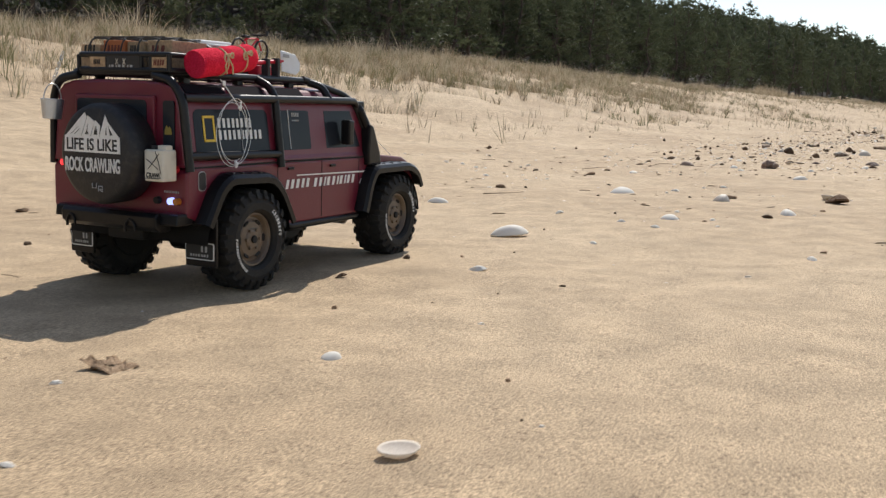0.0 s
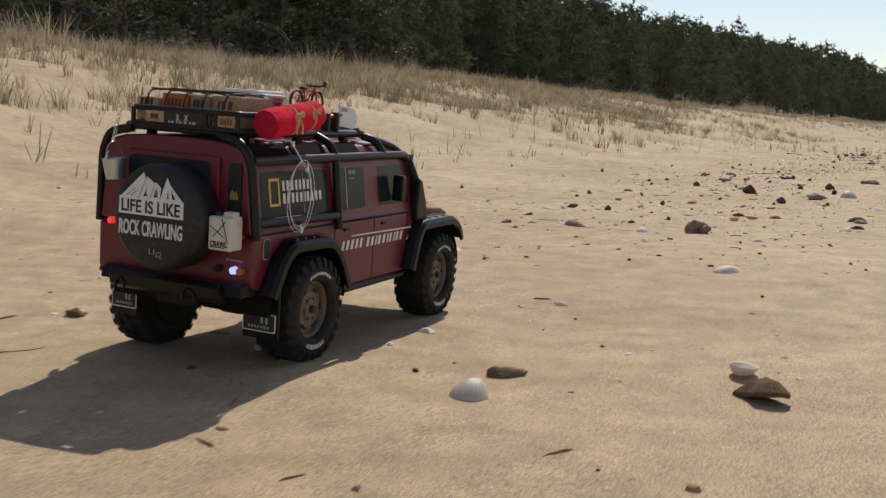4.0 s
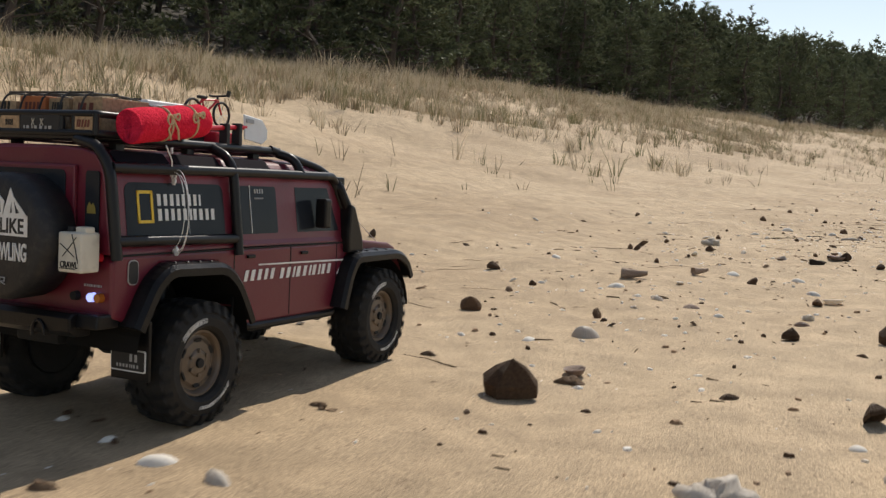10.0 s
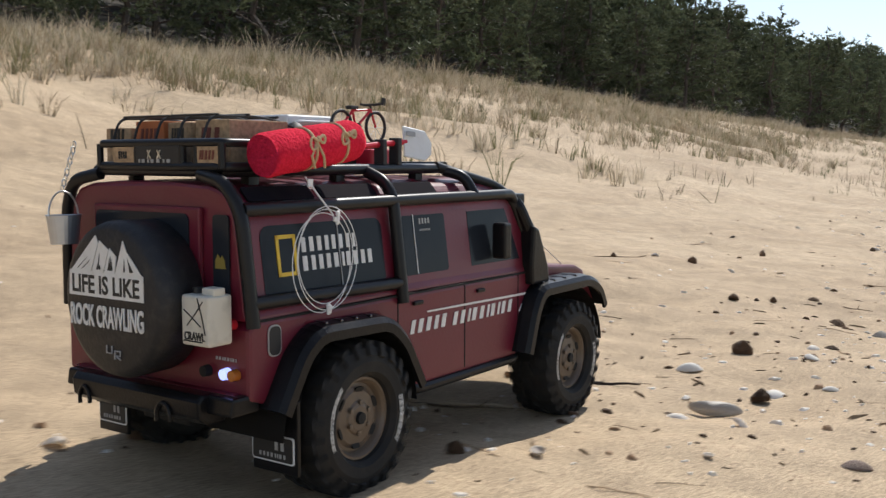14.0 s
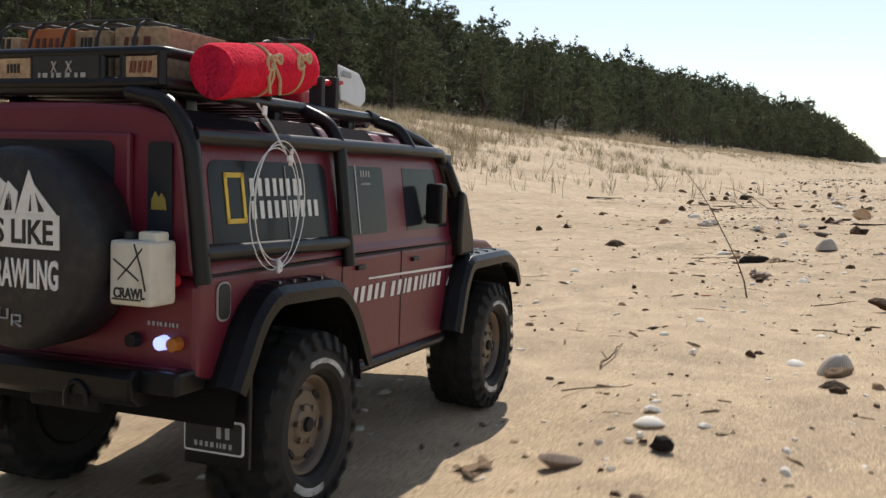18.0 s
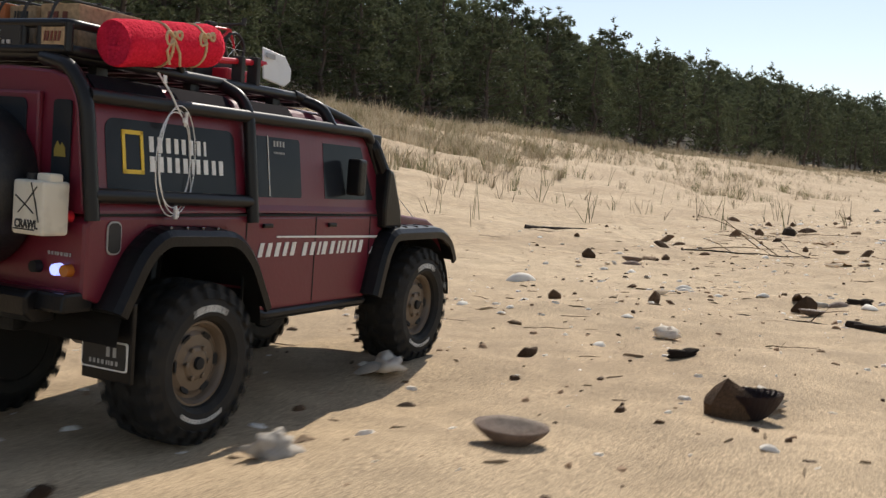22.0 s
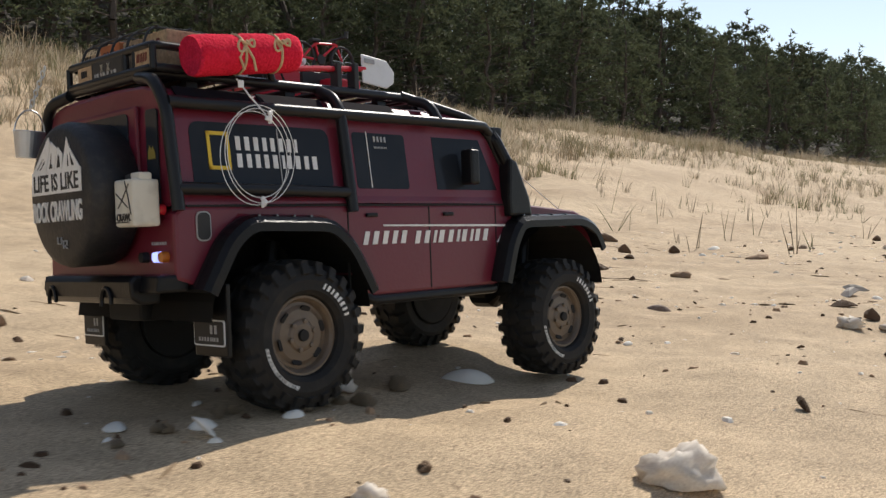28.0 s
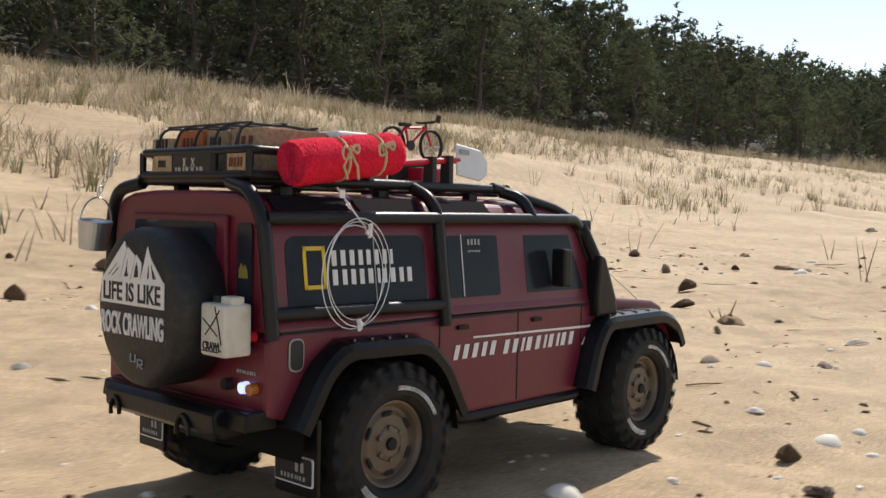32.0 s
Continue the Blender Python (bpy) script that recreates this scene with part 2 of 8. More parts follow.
def sand_material():
    m = bpy.data.materials.new("sand")
    m.use_nodes = True
    nt = m.node_tree
    b = nt.nodes["Principled BSDF"]
    b.inputs["Roughness"].default_value = 0.82
    b.inputs["Specular IOR Level"].default_value = 0.25
    co = nt.nodes.new("ShaderNodeTexCoord")

    def noise_at(scale, detail=4.0):
        n = nt.nodes.new("ShaderNodeTexNoise")
        n.inputs["Scale"].default_value, n.inputs["Detail"].default_value = scale, detail
        nt.links.new(co.outputs["Object"], n.inputs["Vector"])
        return n.outputs["Fac"]

    def spread(src, lo, hi, a=0.0, b=1.0):
        r = nt.nodes.new("ShaderNodeMapRange")
        r.inputs["From Min"].default_value, r.inputs["From Max"].default_value = lo, hi
        r.inputs["To Min"].default_value, r.inputs["To Max"].default_value = a, b
        nt.links.new(src, r.inputs["Value"])
        return r.outputs["Result"]

    broad, mid, grain = spread(noise_at(0.9, 6), 0.3, 0.7), spread(noise_at(16.0, 6), 0.25, 0.75), spread(noise_at(620.0, 2), 0.28, 0.72, 0.1, 0.9)
    specks = spread(noise_at(260.0, 1), 0.63, 0.72, 0.0, 0.6)
    tone = ramp_between(nt, broad, SAND_A, SAND_B)
    m1 = nt.nodes.new("ShaderNodeMix")
    m1.data_type, m1.blend_type = "RGBA", "OVERLAY"
    m1.inputs["Factor"].default_value = 0.2
    nt.links.new(tone, m1.inputs["A"])
    nt.links.new(mid, m1.inputs["B"])
    m2 = nt.nodes.new("ShaderNodeMix")
    m2.data_type, m2.blend_type = "RGBA", "OVERLAY"
    m2.inputs["Factor"].default_value = 0.7
    nt.links.new(m1.outputs["Result"], m2.inputs["A"])
    nt.links.new(grain, m2.inputs["B"])
    m3 = nt.nodes.new("ShaderNodeMix")
    m3.data_type = "RGBA"
    m3.inputs["B"].default_value = (0.16, 0.10, 0.06, 1)
    nt.links.new(specks, m3.inputs["Factor"])
    nt.links.new(m2.outputs["Result"], m3.inputs["A"])
    nt.links.new(m3.outputs["Result"], b.inputs["Base Color"])
    fac = None
    for src, dist in ((noise_at(5.0, 3), 0.012), (noise_at(28.0, 5), 0.0007), (noise_at(190.0, 3), 0.0005), (grain, 0.0007)):
        bp = nt.nodes.new("ShaderNodeBump")
        bp.inputs["Distance"].default_value = dist
        nt.links.new(src, bp.inputs["Height"])
        if fac:
            nt.links.new(fac, bp.inputs["Normal"])
        fac = bp.outputs["Normal"]
    nt.links.new(fac, b.inputs["Normal"])
    return m


SAND_A, SAND_B = (0.398, 0.285, 0.174), (0.530, 0.399, 0.257)
SAND = sand_material()


def leaf(name, c1, c2, through_light, scale=2.0, vary=0.2):
    """Blades and needles, which let some sun through."""
    m = mat(name, c1, c2, scale=scale, rough=0.65, vary=vary, spec=0.25)
    nt = m.node_tree
    b, out = nt.nodes["Principled BSDF"], nt.nodes["Material Output"]
    t = nt.nodes.new("ShaderNodeBsdfTranslucent")
    nt.links.new(b.inputs["Base Color"].links[0].from_socket, t.inputs["Color"])
    mix = nt.nodes.new("ShaderNodeMixShader")
    mix.inputs[0].default_value = through_light
    nt.links.new(b.outputs[0], mix.inputs[1])
    nt.links.new(t.outputs[0], mix.inputs[2])
    nt.links.new(mix.outputs[0], out.inputs["Surface"])
    return m


NEEDLES = leaf("pine_needles", (0.060, 0.076, 0.042), (0.150, 0.165, 0.090), 0.38, scale=0.9, vary=0.3)
# needle litter, with the shade beneath the pines darkened into its colour
FOREST_FLOOR = mat("shaded_needle_litter", (0.02, 0.016, 0.010), (0.05, 0.04, 0.025), scale=2.0, rough=0.95, bump=0.03, bump_scale=8)
BARK = mat("pine_bark", (0.055, 0.043, 0.035), (0.13, 0.10, 0.08), scale=14, rough=0.9, bump=0.01)
DRY_GRASS = leaf("dry_grass", (0.44, 0.35, 0.23), (0.74, 0.65, 0.50), 0.35, scale=3.0)
BROWN_GRASS = leaf("withered_grass", (0.15, 0.115, 0.072), (0.36, 0.285, 0.185), 0.32, scale=3.0)
GREEN_GRASS = leaf("green_grass", (0.15, 0.145, 0.07), (0.32, 0.30, 0.155), 0.35, scale=3.0)


# ---- mesh helpers ----
def mesh_object(name, verts, faces, material=None, parent=None, smooth=False, label=""):
    me = bpy.data.meshes.new(name)
    me.from_pydata(verts, [], faces)
    if material:
        me.materials.append(material)
    if smooth:
        me.shade_smooth()
    ob = new(name, me)
    if parent:
        ob.parent = parent
    if label:
        ob["label"] = label
    return ob


def part(name, bm, material, parent, label="", smooth=False):
    """Links a bmesh as one mesh object under a thing or under a part; a list of them as one object each."""
    if isinstance(bm, list):
        return [part(name, b, material, parent, label, smooth) for b in bm]
    me = bpy.data.meshes.new(name)
    bm.to_mesh(me)
    bm.free()
    if material:
        me.materials.append(material)
    if smooth or (material and material.name == "black_tube"):
        me.shade_smooth()
        if not smooth:
            me.set_sharp_from_angle(angle=0.9)
    ob = new(name, me)
    ob.parent = parent
    if label:
        ob["label"] = label
    return ob


# ---- the lie of the land: l runs along the car's way, s across it towards the dunes ----
UX, UY = 0.46, 0.888
DUNE_S = (-400.0, 1.6, 2.6, 4.0, 5.0, 7.0, 10.0, 13.0, 20.0, 30.0, 45.0, 400.0)
DUNE_H = (0.0, 0.0, 0.04, 0.18, 0.36, 0.78, 1.40, 1.65, 3.6, 6.6, 8.5, 9.0)

TRACK_L = (0.9, 4.0, 6.4, 7.7, 8.4, 9.2, 10.6, 13.6, 14.6, 15.9, 17.0, 18.4)
TRACK_S = (0.80, 0.93, 1.20, 1.31, 1.30, 1.16, 1.00, 0.94, 0.93, 0.74, 0.60, 0.36)
# rises and dips of the lane that the truck drives, in millimetres, every 0.45 m
LANE = (-2, -6, -3, 3, 3, -4, -4, -2, 1, 5, 6, 2, 3, -4, -1, 0, -4, -6, -8, -8, -8, -4, -5, -2, -5, -4, 7, 0, 1, 4, 2, 2, 1, -1, -3, 0, 3, 1, 8, 5, -2, -7)


def to_xy(l, s):
    return UX * l - UY * s, UY * l + UX * s


def land(l, s):
    """Height of the sand and of the hill behind it."""
    s_eff = s + max(0.0, l - 40.0) * 0.12
    k = max(0.0, min(1.0, (s_eff - 2.0) / 3.0))
    w = 0.9 * noise.noise(Vector((l * 0.13, s * 0.13, 3.1)))
    h = float(np.interp(s_eff + w * k, DUNE_S, DUNE_H))
    h *= 1.0 - k * 0.17 * max(0.0, min(1.0, (24.0 - l) / 9.0))
    foot = max(0.0, min(1.0, (s_eff - 1.2) / 0.8)) * max(0.0, min(1.0, (6.5 - s_eff) / 2.0))
    h += foot * (0.030 * noise.noise(Vector((l * 0.9, s * 2.6, 4.0))) + 0.012 * noise.noise(Vector((l * 2.2, s * 6.0, 6.0))))
    x, y = to_xy(l, s)
    h += k * (0.16 * noise.noise(Vector((x * 0.5, y * 0.5, 0.0))) + 0.06 * noise.noise(Vector((x * 1.7, y * 1.7, 5.0))))
    near = max(0.0, 1.0 - abs(s - 0.5) / 6.0)
    h += near * (0.005 * noise.noise(Vector((l * 1.1, s * 1.9, 41.0))) + 0.005 * noise.noise(Vector((x * 1.3, y * 1.3, 9.0))) + 0.003 * noise.noise(Vector((x * 5.0, y * 5.0, 2.0))) - 0.035 * max(0.0, noise.noise(Vector((x * 3.1, y * 3.1, 14.0))) - 0.32))
    off = s - float(np.interp(l, TRACK_L, TRACK_S))
    if abs(off) < 0.8 and 0.0 < l < 20.0:
        h += 0.001 * math.exp(-(off / 0.24) ** 2) * float(np.interp(l, [0.5 + 0.45 * i for i in range(len(LANE))], LANE))
    if near > 0.3 and l < 40.0:
        rough = max(0.22, min(1.0, (l - 2.0) / 7.0)) * near
        v = Vector((l * 4.2, s * 6.5, 21.0))
        h += rough * (0.0150 * max(-0.25, noise.noise(v)) + 0.0070 * noise.noise(v * 2.3) - 0.022 * max(0.0, noise.noise(Vector((l * 2.6, s * 4.4, 31.0))) - 0.22))
    return h


def coords(fine_a, fine_b, step, far_a, far_b, grow=1.13):
    a = list(np.arange(fine_a, fine_b, step))
    d = step
    while a[-1] < far_b:
        d *= grow
        a.append(a[-1] + d)
    d, left = step, [a[0]]
    while left[-1] > far_a:
        d *= grow
        left.append(left[-1] - d)
    return left[:0:-1] + a


def build_ground():
    ls, ss = coords(-1.0, 22.0, 0.036, -900, 1500), coords(-1.2, 3.4, 0.036, -900, 900)
    verts, n = [], len(ss)
    for l in ls:
        for s in ss:
            x, y = to_xy(l, s)
            verts.append((x, y, land(l, s)))
    faces = [(i * n + j, (i + 1) * n + j, (i + 1) * n + j + 1, i * n + j + 1) for i in range(len(ls) - 1) for j in range(n - 1)]
    ob = mesh_object("ground", verts, faces, SAND, smooth=True)
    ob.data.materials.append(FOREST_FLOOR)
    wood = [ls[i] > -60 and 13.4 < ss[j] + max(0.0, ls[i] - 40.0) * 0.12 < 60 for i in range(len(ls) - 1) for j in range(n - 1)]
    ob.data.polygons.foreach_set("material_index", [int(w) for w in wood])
    return tagged(ob, "pale beach sand rising into low dunes", "ground", kind="structure")


ground = build_ground()


# ---- pine wood behind the dunes ----
def tuft(verts, faces, c, axis, size, rng, n=12):
    """A spray of needles round a twig's end."""
    axis = Vector(axis).normalized()
    for _ in range(n):
        d = (axis * 0.7 + Vector((rng.gauss(0, 0.8), rng.gauss(0, 0.8), rng.gauss(0.1, 0.65)))).normalized()
        side = d.cross(Vector((rng.gauss(0, 1), rng.gauss(0, 1), rng.gauss(0, 1)))).normalized() * size * 0.17
        k = len(verts)
        verts.extend((c - side, c + side, c + d * size * rng.uniform(0.6, 1.25)))
        faces.append((k, k + 1, k + 2))


def limb(verts, faces, a, b, ra, rb, n=6):
    d = (b - a).normalized()
    u = d.orthogonal().normalized()
    v = d.cross(u)
    k = len(verts)
    for p, r in ((a, ra), (b, rb)):
        for i in range(n):
            t = 2 * math.pi * i / n
            verts.append(p + (u * math.cos(t) + v * math.sin(t)) * r)
    for i in range(n):
        j = (i + 1) % n
        faces.append((k + i, k + j, k + n + j, k + n + i))


def pine(seed, height, clumps, sprays, needles=9, wide=1.0, boughs=True):
    """A pine with a ragged crown of many soft clumps that reach low down."""
    rng = random.Random(seed)
    tv, tf, cv, cf = [], [], [], []
    pts = [Vector((0, 0, -0.3))]
    segs = 7
    for i in range(1, segs + 1):
        pts.append(Vector((rng.gauss(0, 0.05) * height * 0.3, rng.gauss(0, 0.05) * height * 0.3, height * 0.93 * i / segs)))
    for i in range(segs):
        limb(tv, tf, pts[i], pts[i + 1], 0.022 * height * (1 - i / segs * 0.85), 0.022 * height * (1 - (i + 1) / segs * 0.85))
    turn = rng.uniform(0, 6.28)
    for c in range(clumps):
        f = 0.06 + 0.90 * ((c + rng.random()) / clumps) ** 0.9
        i = min(segs - 1, int(f * segs))
        base = pts[i].lerp(pts[i + 1], f * segs - i)
        turn += 2.4 + rng.uniform(-0.5, 0.5)
        reach = height * (0.27 * (1 - f) ** 0.62 + 0.035) * rng.uniform(0.55, 1.15)
        out = Vector((math.cos(turn), math.sin(turn), rng.uniform(0.0, 0.35)))
        mid = base + out * reach
        if boughs:
            limb(tv, tf, base, mid, 0.006 * height * (1.1 - f), 0.002 * height, 4)
        size = height * (0.115 - 0.065 * f) * rng.uniform(0.75, 1.25)
        for _ in range(sprays):
            d = Vector((rng.gauss(0, 1), rng.gauss(0, 1), rng.gauss(0.25, 0.75))).normalized()
            p = mid + Vector((d.x, d.y, d.z * 0.62)) * size * rng.uniform(0.25, 1.05)
            tuft(cv, cf, p, d + Vector((0, 0, 0.45)) + out * 0.3, height * rng.uniform(0.020, 0.036) * wide, rng, needles)
    for k in range(4):
        tuft(cv, cf, pts[-1] + Vector((rng.gauss(0, 0.02), rng.gauss(0, 0.02), 0.03 * k - 0.03)) * height, (0, 0, 1), height * 0.04, rng, 9)
    root = new("pine_tree")
    mesh_object("trunk", tv, tf, BARK, root)
    mesh_object("crown", cv, cf, NEEDLES, root)
    return tagged(root, "dark green coastal pine with a ragged crown", "tree", "pines behind the dunes")


def build_wood():
    rng = random.Random(4)
    kinds = [pine(20 + i, 4.5 + 0.25 * i, 34, 20) for i in range(6)]
    used = set()
    spots = []
    l = -22.0
    while l < 205.0:
        row = 13.2 + rng.uniform(-0.6, 0.8)
        k = 0
        while row < 44.0 and k < 11:
            s = row - max(0.0, l - 40.0) * 0.12
            spots.append((l + rng.uniform(-0.8, 0.8), s, k))
            row += rng.uniform(1.4, 2.2) * (1 + 0.07 * k)
            k += 1
        l += rng.uniform(1.25, 1.95) * (1.0 if l < 60 else 1.35)
    chosen = []
    for l, s, k in spots:
        if k > 6 and l < 4 or k in (3, 5, 7, 9) and rng.random() < 0.5:
            continue
        x, y = to_xy(l, s)
        grown = float(np.interp(l, (-22, 40, 60, 80, 110, 145, 175, 200), (0.95, 0.80, 0.76, 0.86, 1.08, 1.25, 0.95, 0.6)))
        size = grown * (rng.uniform(0.7, 0.9) if k == 0 else rng.uniform(0.85, 1.12))
        m = pose(x, y, land(l, s) - 0.1, rng.uniform(-3, 3), rng.uniform(-3, 3), rng.uniform(0, 360)) @ Matrix.Diagonal((size, size, size * rng.uniform(0.9, 1.1), 1))
        chosen.append((math.hypot(x - 4.0, y - 8.0) + 4.0 * k, m))
    chosen.sort(key=lambda c: c[0])
    for _, m in chosen[:290]:
        kind = rng.randrange(6)
        if kind not in used:
            used.add(kind)
            kinds[kind].matrix_basis = m
        else:
            copy_thing(kinds[kind], m).matrix_basis = m
    # the rest of the wood, farther off, as one
    thin = [pine(40 + i, 4.5 + 0.3 * i, 24, 8, 6, 1.9, False) for i in range(3)]
    verts, faces, count = [], [], 0
    stems, stem_faces, stem_count = [], [], 0
    data = []
    for t in thin:
        d = []
        for o in sorted(t.children, key=lambda o: o.name.startswith("crown")):
            co = np.empty(len(o.data.vertices) * 3)
            o.data.vertices.foreach_get("co", co)
            d.append((co.reshape(-1, 3), [tuple(p.vertices) for p in o.data.polygons]))
        data.append(d)
    for _, m in chosen[290:]:
        mat4 = np.array(m)
        stem, crown = data[rng.randrange(3)]
        p = crown[0] @ mat4[:3, :3].T + mat4[:3, 3]
        verts.extend(map(tuple, p))
        faces.extend([tuple(i + count for i in q) for q in crown[1]])
        count += len(p)
        p = stem[0] @ mat4[:3, :3].T + mat4[:3, 3]
        stems.extend(map(tuple, p))
        stem_faces.extend([tuple(i + stem_count for i in q) for q in stem[1]])
        stem_count += len(p)
    for t in thin:
        for o in list(t.children):
            bpy.data.objects.remove(o)
        bpy.data.objects.remove(t)
    root = new("far_pine_wood")
    mesh_object("crowns", verts, faces, NEEDLES, root)
    mesh_object("trunks", stems, stem_faces, BARK, root)
    tagged(root, "far wood of dark green pines on the hill", "trees", kind="stuff")


build_wood()


# ---- dune grass ----
def blades(verts, faces, x, y, z, n, height, spread, rng, splay=(0.1, 0.9)):
    for _ in range(n):
        a, r = rng.uniform(0, 6.283), spread * math.sqrt(rng.random())
        bx, by = x + r * math.cos(a), y + r * math.sin(a)
        h = height * rng.uniform(0.35, 1.15)
        a2 = a + rng.gauss(0, 0.9)
        lean = h * rng.uniform(*splay)
        dx, dy = math.cos(a2) * lean, math.sin(a2) * lean
        w = rng.uniform(0.0016, 0.0036) * (0.8 + 1.6 * height)
        t = rng.uniform(0, 3.14)
        px, py = math.cos(t) * w, math.sin(t) * w
        droop = rng.uniform(0.85, 1.25)
        k = len(verts)
        verts.extend(((bx - px, by - py, z - 0.03), (bx + px, by + py, z - 0.03), (bx + dx * 0.4 + px * 0.8, by + dy * 0.4 + py * 0.8, z + h * 0.6),
                      (bx + dx * 0.4 - px * 0.8, by + dy * 0.4 - py * 0.8, z + h * 0.6), (bx + dx * droop, by + dy * droop, z + h * (2.0 - droop))))
        faces.extend(((k, k + 1, k + 2, k + 3), (k + 3, k + 2, k + 4)))


def build_grass():
    rng = random.Random(8)
    heaps = [([], []), ([], []), ([], [])]
    for _ in range(30000):
        l = rng.uniform(-6, 36) if rng.random() < 0.75 else rng.uniform(36, 120)
        s_eff = rng.uniform(3.3, 13.8)
        s = s_eff - max(0.0, l - 40.0) * 0.12
        x, y = to_xy(l, s)
        patch = noise.noise(Vector((x * 0.45, y * 0.45, 1.0))) + 0.55 * noise.noise(Vector((x * 1.7, y * 1.7, 12.0)))
        if rng.random() > (s_eff - 4.0) / 6.0 * 0.55 + 0.75 * patch + 0.35 * min(1.0, max(0.0, s_eff - 6.5)):
            continue
        z = land(l, s)
        near = l < 26
        pick = rng.random()
        high = min(1.0, max(0.0, (s_eff - 4.0) / 6.0))
        v, f = heaps[0 if pick < 0.30 + 0.32 * high else 1 if pick < 0.62 + 0.18 * high else 2]
        tall = rng.uniform(0.08, 0.19) + 0.10 * rng.random() * high + max(0.0, patch) * 0.08
        blades(v, f, x, y, z, rng.randint(9, 18) if near else 9, tall, rng.uniform(0.015, 0.06), rng)
        if s_eff > 5.0 and rng.random() < 0.85:
            v, f = heaps[0 if rng.random() < 0.38 else 1]
            blades(v, f, x + rng.gauss(0, 0.2), y + rng.gauss(0, 0.2), z, 13 if near else 7, 0.065, 0.3, rng, (0.5, 2.2))
    # tall fringe along the crest
    for _ in range(3400):
        l, s = rng.uniform(-6, 60), rng.uniform(11.0, 13.6)
        s -= max(0.0, l - 40.0) * 0.12
        x, y = to_xy(l, s)
        lush = noise.noise(Vector((x * 0.5, y * 0.5, 7.0))) + 0.5 * noise.noise(Vector((x * 1.9, y * 1.9, 17.0)))
        if lush > 0.0:
            v, f = heaps[0 if rng.random() < 0.7 else 1]
            blades(v, f, x, y, land(l, s), 16, rng.uniform(0.16, 0.34) + 0.5 * lush, 0.12, rng, (0.1, 0.9))
    tagged(mesh_object("dune_grass", *heaps[0], DRY_GRASS), "dry straw-coloured beach grass on the dune", "grass", kind="stuff")
    tagged(mesh_object("withered_dune_grass", *heaps[1], BROWN_GRASS), "withered brown beach grass on the dune", "grass", kind="stuff")
    tagged(mesh_object("green_dune_grass", *heaps[2], GREEN_GRASS), "grey-green tufts of beach grass on the dune", "grass", kind="stuff")


build_grass()


# ---- the model off-roader: x forward, y to its left, origin on the sand under the rear axle ----
RED = mat("red_paint", (0.118, 0.007, 0.020), (0.150, 0.011, 0.027), scale=9, rough=0.42, coat=0.12, dust=(0.30, 0.19, 0.14), dust_amount=0.04, bump=0.00015, bump_scale=300)
BLACK = mat("black_plastic", (0.006, 0.006, 0.007), (0.012, 0.0115, 0.012), scale=30, rough=0.22, rough2=0.40, spec=0.22, dust=(0.25, 0.19, 0.13), dust_amount=0.025, bump=0.0002, bump_scale=500)
GLOSS_BLACK = mat("glossy_black", (0.012, 0.012, 0.013), (0.02, 0.02, 0.021), scale=30, rough=0.30, spec=1.0, coat=1.0)
TUBE = mat("black_tube", (0.009, 0.009, 0.010), (0.016, 0.0155, 0.016), scale=40, rough=0.26, rough2=0.42, spec=0.28)
RUBBER = mat("tyre_rubber", (0.011, 0.0107, 0.0104), (0.022, 0.021, 0.020), scale=40, rough=0.72, spec=0.3, dust=(0.26, 0.20, 0.13), dust_amount=0.06, bump=0.0004, bump_scale=700)
RIM = mat("bronze_rim", (0.10, 0.072, 0.050), (0.17, 0.128, 0.092), scale=50, rough=0.4, metal=0.1, dust=(0.30, 0.22, 0.15), dust_amount=0.14)
DARK_HOLE = mat("dark_recess", (0.006, 0.006, 0.006), (0.012, 0.011, 0.010), scale=30, rough=0.8)
STEEL = mat("bright_steel", (0.55, 0.55, 0.54), (0.7, 0.7, 0.68), scale=60, rough=0.3, metal=0.9)
TINT = mat("tinted_glass", (0.014, 0.017, 0.022), (0.03, 0.035, 0.043), scale=12, rough=0.10, rough2=0.22, spec=0.12, dust=(0.2, 0.17, 0.14), dust_amount=0.04)
WHITE = mat("white_decal", (0.72, 0.71, 0.69), (0.80, 0.80, 0.78), scale=80, rough=0.5, dust=(0.4, 0.33, 0.25), dust_amount=0.25)
OLIVE = mat("faded_sticker", (0.22, 0.17, 0.03), (0.30, 0.23, 0.05), scale=60, rough=0.5)
YELLOW = mat("yellow_decal", (0.72, 0.47, 0.03), (0.8, 0.55, 0.05), scale=60, rough=0.5)
ROOF_GLASS = mat("dark_roof_glass", (0.012, 0.011, 0.014), (0.022, 0.018, 0.022), scale=20, rough=0.75, spec=0.02, dust=(0.2, 0.15, 0.12), dust_amount=0.05)
COVER = mat("black_vinyl", (0.009, 0.009, 0.010), (0.018, 0.017, 0.018), scale=60, rough=0.55, bump=0.0004, bump_scale=350, dust=(0.2, 0.16, 0.12), dust_amount=0.12)
CREAM = mat("cream_can", (0.62, 0.58, 0.48), (0.72, 0.69, 0.60), scale=35, rough=0.5, dust=(0.2, 0.15, 0.10), dust_amount=0.3)
INK = mat("black_ink", (0.012, 0.012, 0.012), (0.03, 0.028, 0.026), scale=60, rough=0.6)
GREY_INK = mat("grey_decal", (0.30, 0.30, 0.30), (0.42, 0.42, 0.41), scale=60, rough=0.5)
RED_LENS = mat("red_lens", (0.5, 0.02, 0.03), (0.6, 0.03, 0.04), scale=40, rough=0.15)
